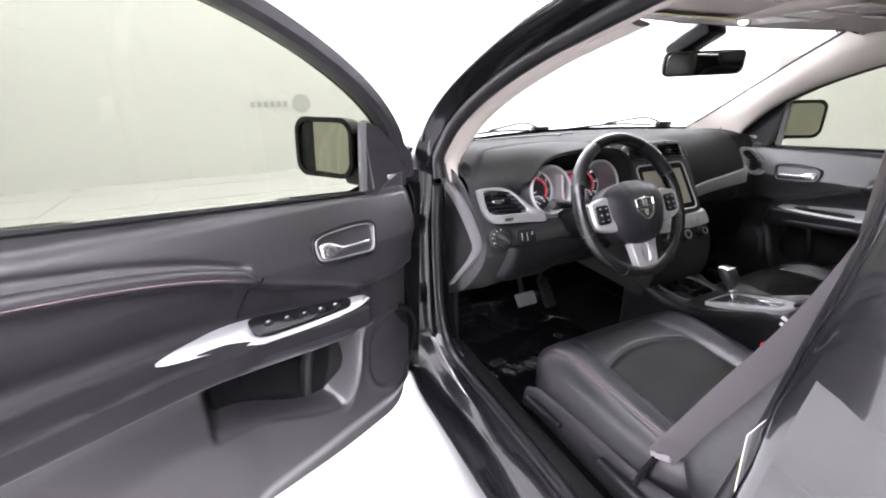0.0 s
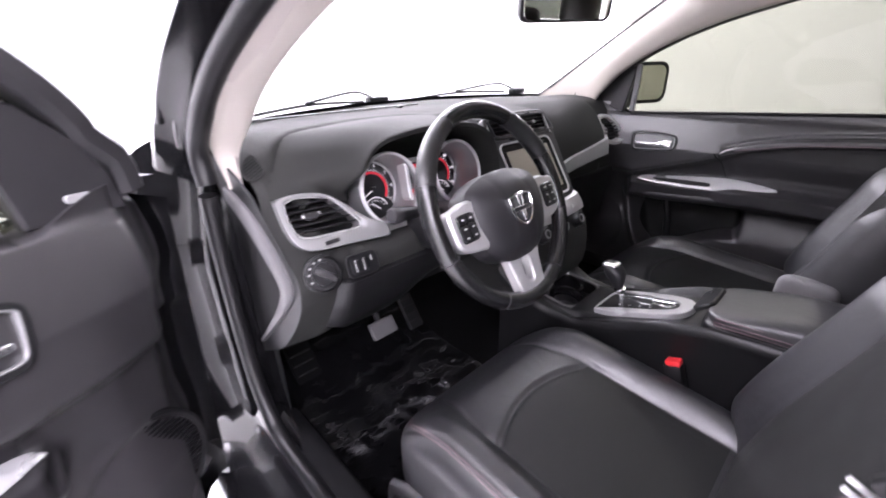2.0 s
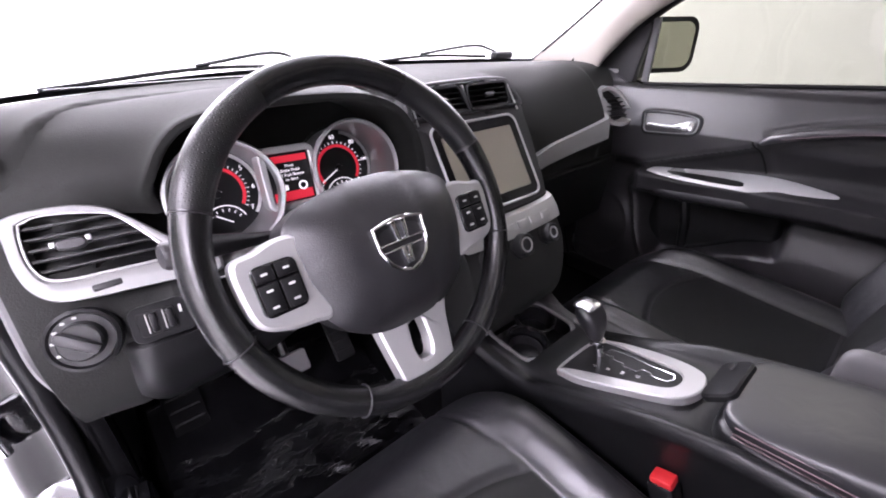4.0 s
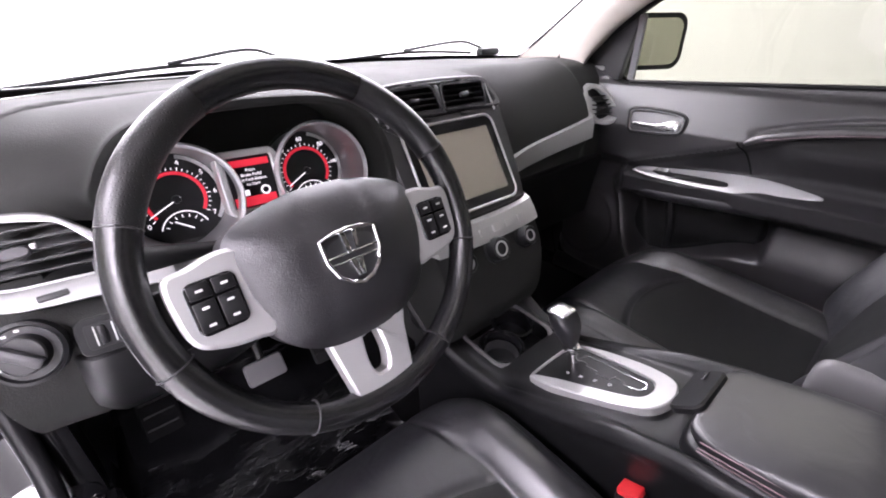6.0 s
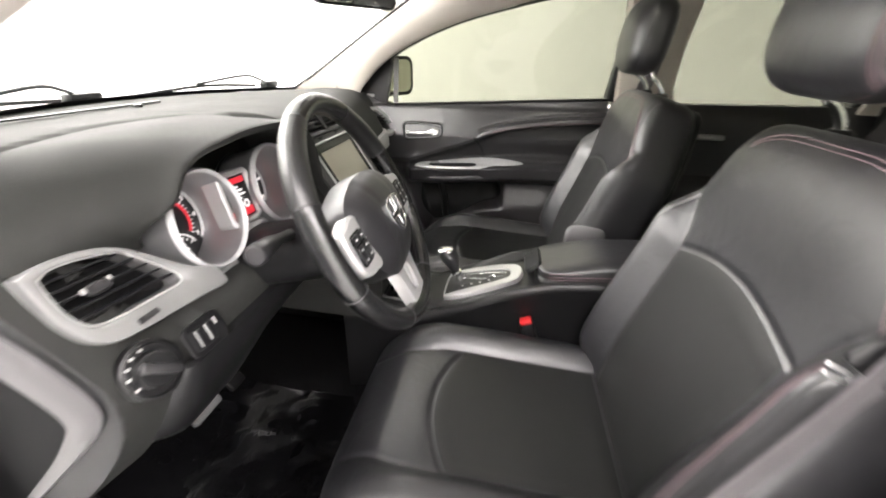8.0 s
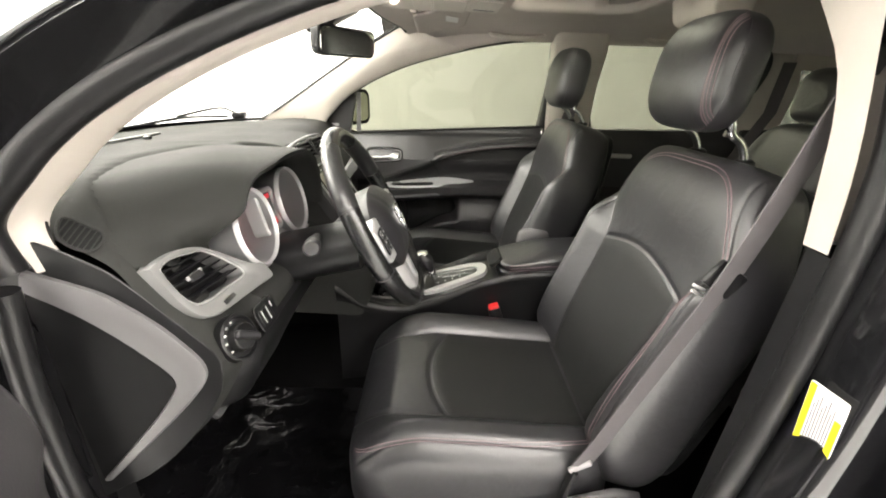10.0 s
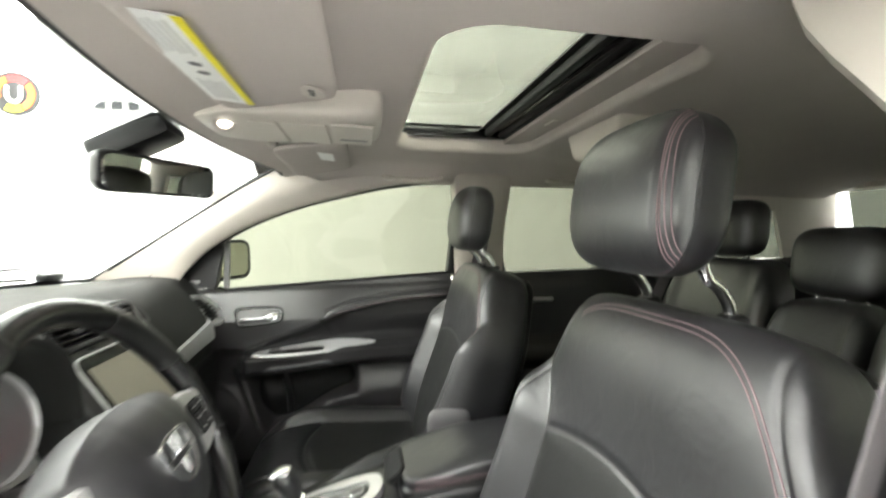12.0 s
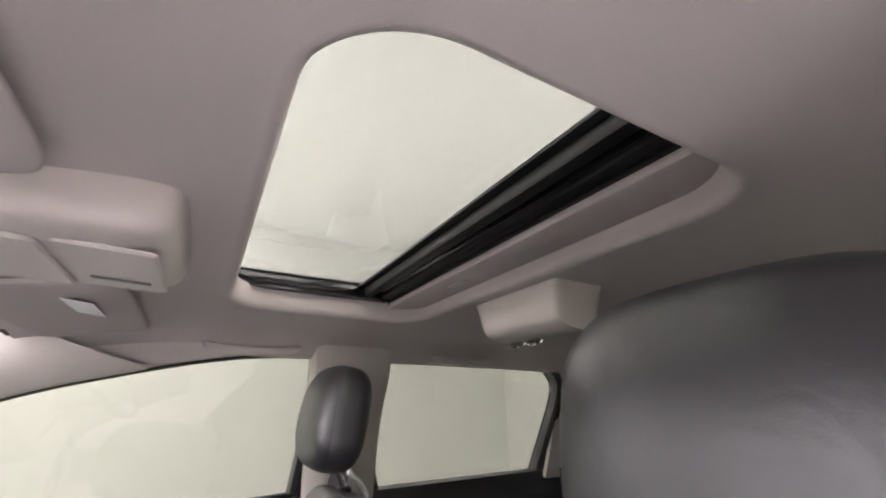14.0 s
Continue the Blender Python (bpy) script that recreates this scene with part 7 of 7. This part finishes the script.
part("striker_loop", tube([(-0.83, -0.59, 0.72), (-0.85, -0.57, 0.72), (-0.85, -0.57, 0.68), (-0.83, -0.59, 0.68)], 0.005, 8), M_CHROME, st)

# ---- overhead ----
rv = thing("rear_view_mirror", (0.0, 0.2, 1.30), "black rear-view mirror on a windscreen bracket", "mirror")
at = basis((0.006, 0.152, 1.364), (1, -0.46, 0.03), (-0.41, -0.89, -0.08))
o = [(x, y * (1 + 0.0 * x) - 0.010 * math.cos(x / 0.125 * math.pi / 2) * (y < 0)) for x, y in rrect(0.246, 0.068, 0.018)]
rows = [[(x * 0.75, y * 0.7, -0.040) for x, y in o], [(x * 0.95, y * 0.95, -0.022) for x, y in o], [(x, y, 0.0) for x, y in o], [(x * 0.985, y * 0.95, 0.005) for x, y in o]]
bm = sheet(rows, wrap_u=True, cap=True)
bm.transform(at)
part("housing", bm, M_PLASTIC, rv, "black plastic housing")
part("mirror_glass", slab([(x * 0.93, y * 0.86) for x, y in o], 0.0025, at @ Matrix.Translation((0, 0, 0.004))), M_MIRROR, rv, "mirror glass")
part("bracket", tube([(0.0, 0.175, 1.375), (0.0, 0.21, 1.405), (0.0, 0.235, 1.425)], [0.014, 0.018, 0.024], 10), M_PLASTIC, rv)
part("sensor_shroud", rbox((0.092, 0.145, 0.046), (0.0, 0.190, 1.428), 0.014, pose(0, 0, 0, -27, 0, 0)), M_PLASTIC, rv, "black sensor cover")
part("frit_patch", sheet([[(-0.165, 0.135, 1.466), (-0.03, 0.130, 1.468)], [(-0.125, 0.205, 1.445), (-0.03, 0.205, 1.446)], [(-0.085, 0.275, 1.415), (-0.03, 0.275, 1.416)]]), M_BAND, rv, "grey dotted band on the glass")

oc = thing("overhead_console", (0, -0.1, 1.47), "beige overhead console with lamps and glasses holder", "console")
bm, _ = pillow(lambda s: 0.120 - 0.03 * step(0.10 - s, 0, 0.10), 0.0, 0.330, lambda x, s: head_z(0, 0.068 - s) - 1.456, lambda x, s: 0.01, lambda x, s, d: (x, 0.068 - s, head_z(0, 0.068 - s) - d), 60, 60, 9, 6)
part("console_shell", bm, M_BEIGE, oc, "pale beige plastic shell", 60)
for y, ln, nm in ((-0.205, 0.082, "glasses_door"), (-0.118, 0.080, "middle_panel"), (-0.046, 0.052, "lamp_panel")):
    q = part(nm, slab(rrect(0.158, ln, 0.008), 0.004, basis((0.0, y, 1.4572), (1, 0, 0), (0, 0.04, -1)), 0.0025), M_BEIGE, oc, "pale beige plastic panel")
    if nm == "glasses_door":
        part("door_grip", slab(rrect(0.009, 0.056, 0.003), 0.0015, basis((0.036, -0.205, 1.4534), (1, 0, 0), (0, 0.04, -1)), 0.0005), M_ENDFRAME, q, "dark grip slot")
lamp = part("lamp_ring", lathe([(0.020, 0), (0.019, 0.005), (0.012, 0.006), (0.010, 0.003)], 24, basis((-0.055, 0.022, 1.458), (1, 0, 0), (-0.5, -0.3, -0.8))), M_BEIGE, oc)
part("lamp_bulb", lathe([(0.010, 0.003), (0.007, 0.006), (0, 0.007)], 20, basis((-0.055, 0.022, 1.458), (1, 0, 0), (-0.5, -0.3, -0.8))), M_LAMP, lamp, "small lit lamp")


def visor(side, label):
    XF.append(Matrix.Diagonal((side, 1, 1, 1)))
    v = thing("sun_visor", (0.36, -0.1, 1.50), label, "sun visor", "sun visors")
    bm, _ = pillow(lambda s: 0.205, 0.0, 0.175, lambda x, s: 0.009, lambda x, s: 0.009, lambda x, s, d: (0.362 + x, -0.010 - s, head_z(0.3, -0.010 - s) - 0.022 - d - 0.02 * max(0, x) ), 40, 30, 10, 4)
    part("visor_panel", bm, M_CLOTH, v, "beige cloth visor panel")
    part("visor_rod", tube([(0.20, -0.012, 1.464), (0.36, -0.010, 1.462), (0.55, -0.012, 1.452)], 0.006, 8), M_BEIGE, v)
    part("visor_clip", rbox((0.035, 0.022, 0.02), (0.185, -0.012, 1.470), 0.006), M_BEIGE, v)
    XF.pop()
    return v


lv = visor(-1, "beige sun visor folded up, with a white and yellow warning label")
pvz = visor(1, "beige sun visor folded up against the headliner, small white label")
part("visor_label", slab(rrect(0.105, 0.060, 0.002), 0.0010, basis((0.275, -0.118, head_z(0.3, -0.118) - 0.0325), (1, 0, 0), (0, 0.12, -1)), 0.0002), M_WHITE, pvz, "white label")
VZ = head_z(0.3, -0.03) - 0.0325
at = basis((-0.345, -0.040, VZ), (1, 0, 0), (0, 0.10, -1))
lab = part("warning_label", slab(rrect(0.25, 0.052, 0.002), 0.0010, at, 0.0002), M_WHITE, lv, "white printed warning label")
part("yellow_band", slab(rrect(0.25, 0.010, 0.001), 0.0006, at @ Matrix.Translation((0, 0.0255 + 0.0, 0.0010)), 0.0001), M_YELLOW, lab)
for k in range(5):
    for x in (-0.075, 0.075):
        part("print_bar", slab(rrect(0.075 - 0.008 * (k % 2), 0.0022, 0.0005), 0.0004, at @ Matrix.Translation((x, 0.010 - 0.0065 * k, 0.0010)), 0.0001), M_FAINT, lab)
part("pictogram", slab(rrect(0.010, 0.013, 0.002), 0.0004, at @ Matrix.Translation((-0.012, 0.0, 0.0010)), 0.0001), M_INK, lab)
part("pictogram", slab(rrect(0.010, 0.013, 0.002), 0.0004, at @ Matrix.Translation((0.014, 0.0, 0.0010)), 0.0001), M_INK, lab)
# microphone grille in the visor's corner
at = basis((-0.222, -0.150, head_z(0.3, -0.150) - 0.0325), (1, 0, 0), (0, 0.12, -1))
mic = part("oval_insert", slab([(0.026 * math.cos(a), 0.020 * math.sin(a)) for a in [2 * math.pi * k / 30 for k in range(30)]], 0.002, at, 0.0008), M_BEIGE, lv)
for k in (-1, 0, 1):
    part("slot", slab(rrect(0.007, 0.010, 0.003), 0.0008, at @ Matrix.Translation((0.010 * k, 0, 0.0016)), 0.0001), M_DIAL, mic)


def grab_handle(x, y, z, ln):
    g = thing("grab_handle", (x, y, z), "beige folding grab handle on the roof side", "grab handle", "grab handles")
    s = 1 if x > 0 else -1
    part("grip", tube(spline([(x + s * 0.03, y + ln / 2, z + 0.012), (x, y + ln / 2 - 0.02, z - 0.006), (x - s * 0.006, y, z - 0.012), (x, y - ln / 2 + 0.02, z - 0.006), (x + s * 0.03, y - ln / 2, z + 0.012)], 20), 0.010, 8), M_BEIGE, g)
    for e in (-1, 1):
        part("handle_mount", rbox((0.03, 0.03, 0.022), (x + s * 0.018, y + e * (ln / 2 - 0.004), z + 0.010), 0.006), M_BEIGE, g)


grab_handle(0.628, -0.40, 1.462, 0.22)
grab_handle(0.628, -1.02, 1.462, 0.20)
grab_handle(-0.628, -1.02, 1.462, 0.20)
XF.append(Matrix.Translation((0.05, 0.0, -0.056)))
rl = thing("rear_air_console", (0.0, -0.80, 1.49), "beige roof console with chrome-ringed rear vents", "roof console")
rows = []
for y, z in spline([(-0.760, 1.575), (-0.768, 1.522), (-0.785, 1.503), (-0.815, 1.495), (-0.845, 1.497), (-0.862, 1.515), (-0.872, 1.575)], 16):
    rows.append([(x, y, 1.575 + (z - 1.575) * (1 - 0.9 * step(abs(x), 0.100, 0.116))) for x in np.linspace(-0.117, 0.117, 28)])
part("console_shell", sheet(rows), M_BEIGE, rl, "pale beige plastic shell", 60)
for x in (0.045, 0.095):
    part("vent_ring", lathe([(0.019, 0), (0.019, 0.005), (0.015, 0.006), (0.014, 0.002), (0, 0.002)], 24, basis((x, -0.852, 1.500), (1, 0, 0), (0.1, -0.55, -0.83))), M_CHROME, rl)
XF.pop()

# ---- rear seats ----
def rear_seat(cx, half, top, head, label):
    XF.append(Matrix.Translation((cx, 0.27, -0.045)))
    t = thing("back_seat", (0, -1.5, 0.4), label, "car seat", "rear seats")
    part("cushion", pillow(lambda s: half, -1.58, -1.20, lambda x, s: 0.09, lambda x, s: 0.16, lambda x, s, d: (x, s, 0.62 + d), 30, 30, 7, 5)[0], M_LEATHER, t)
    lean = radians(18)
    part("backrest", pillow(lambda s: half - 0.02 * step(s, 0.45, 0.62), 0, top, lambda x, s: 0.07 + 0.02 * step(abs(x), 0.6 * half, 0.8 * half), lambda x, s: 0.06, lambda x, s, d: (x, -1.56 - math.sin(lean) * s + d, 0.62 + math.cos(lean) * s), 30, 30, 6, 5)[0], M_LEATHER, t)
    zt = 0.62 + math.cos(lean) * top
    part("head_restraint", pillow(lambda s: head, 0, 0.19, lambda x, s: 0.055, lambda x, s: 0.05, lambda x, s, d: (x, -1.73 - 0.1 * s + d, zt + 0.005 + s), 30, 24, 4, 3.2)[0], M_LEATHER, t)
    for x in (-0.06, 0.06):
        part("post", tube([(x, -1.735, zt - 0.04), (x, -1.735, zt + 0.03)], 0.006, 8), M_CHROME, t)
    XF.pop()


rear_seat(-0.36, 0.23, 0.63, 0.125, "black leather rear seat with tall head restraint")
rear_seat(0.0, 0.118, 0.53, 0.120, "black leather middle rear seat with low head restraint")
rear_seat(0.335, 0.21, 0.63, 0.110, "black leather rear seat with tall head restraint")
for x in (-0.62, 0.62):
    b = thing("rear_belt", (x, -1.7, 0.7), "grey rear seat belt webbing beside the rear seat", "seat belt", "rear seat belts")
    part("webbing", strap([(x * 1.06, -1.55, 1.40), (x, -1.50, 1.20), (x * 0.97, -1.28, 0.80)], 0.047, 0.0022, (0.3, 1, 0)), M_BELT, b)

# ---- wipers and cowl outside the windscreen ----
cowl = sheet([[(x, 0.90 - 0.31 * x * x + 0.25 * f, 1.075 - 0.03 * f) for x in np.linspace(-0.74, 0.74, 20)] for f in np.linspace(0, 1, 5)])
solid("cowl", cowl, M_PLASTIC, "black plastic cowl below the windscreen", "cowl", kind="structure")


def wiper(x0, x1):
    w = thing("windscreen_wiper", (x0, 0.9, 1.10), "black windscreen wiper parked at the foot of the glass", "wiper", "wipers")

    s = 1 if x0 > x1 else -1

    def on(x, h):
        return (x, 0.885 - 0.31 * x * x - 0.4 * (h - 1.10), h)

    part("arm", tube(spline([on(x0, 1.118), on(x0 - 0.05 * s, 1.138), on(x0 - 0.12 * s, 1.152), on(x0 - 0.30 * s, 1.130)], 12), 0.0045, 8), M_PLASTIC, w)
    part("blade", tube(spline([on(x0 - 0.06 * s, 1.116), on((x0 + x1) / 2, 1.124), on(x1, 1.108)], 12), 0.005, 6), M_RUBBER, w)
    part("pivot", rbox((0.09, 0.035, 0.026), on(x0, 1.118), 0.009), M_PLASTIC, w)


wiper(0.64, 0.10)
wiper(-0.03, -0.62)
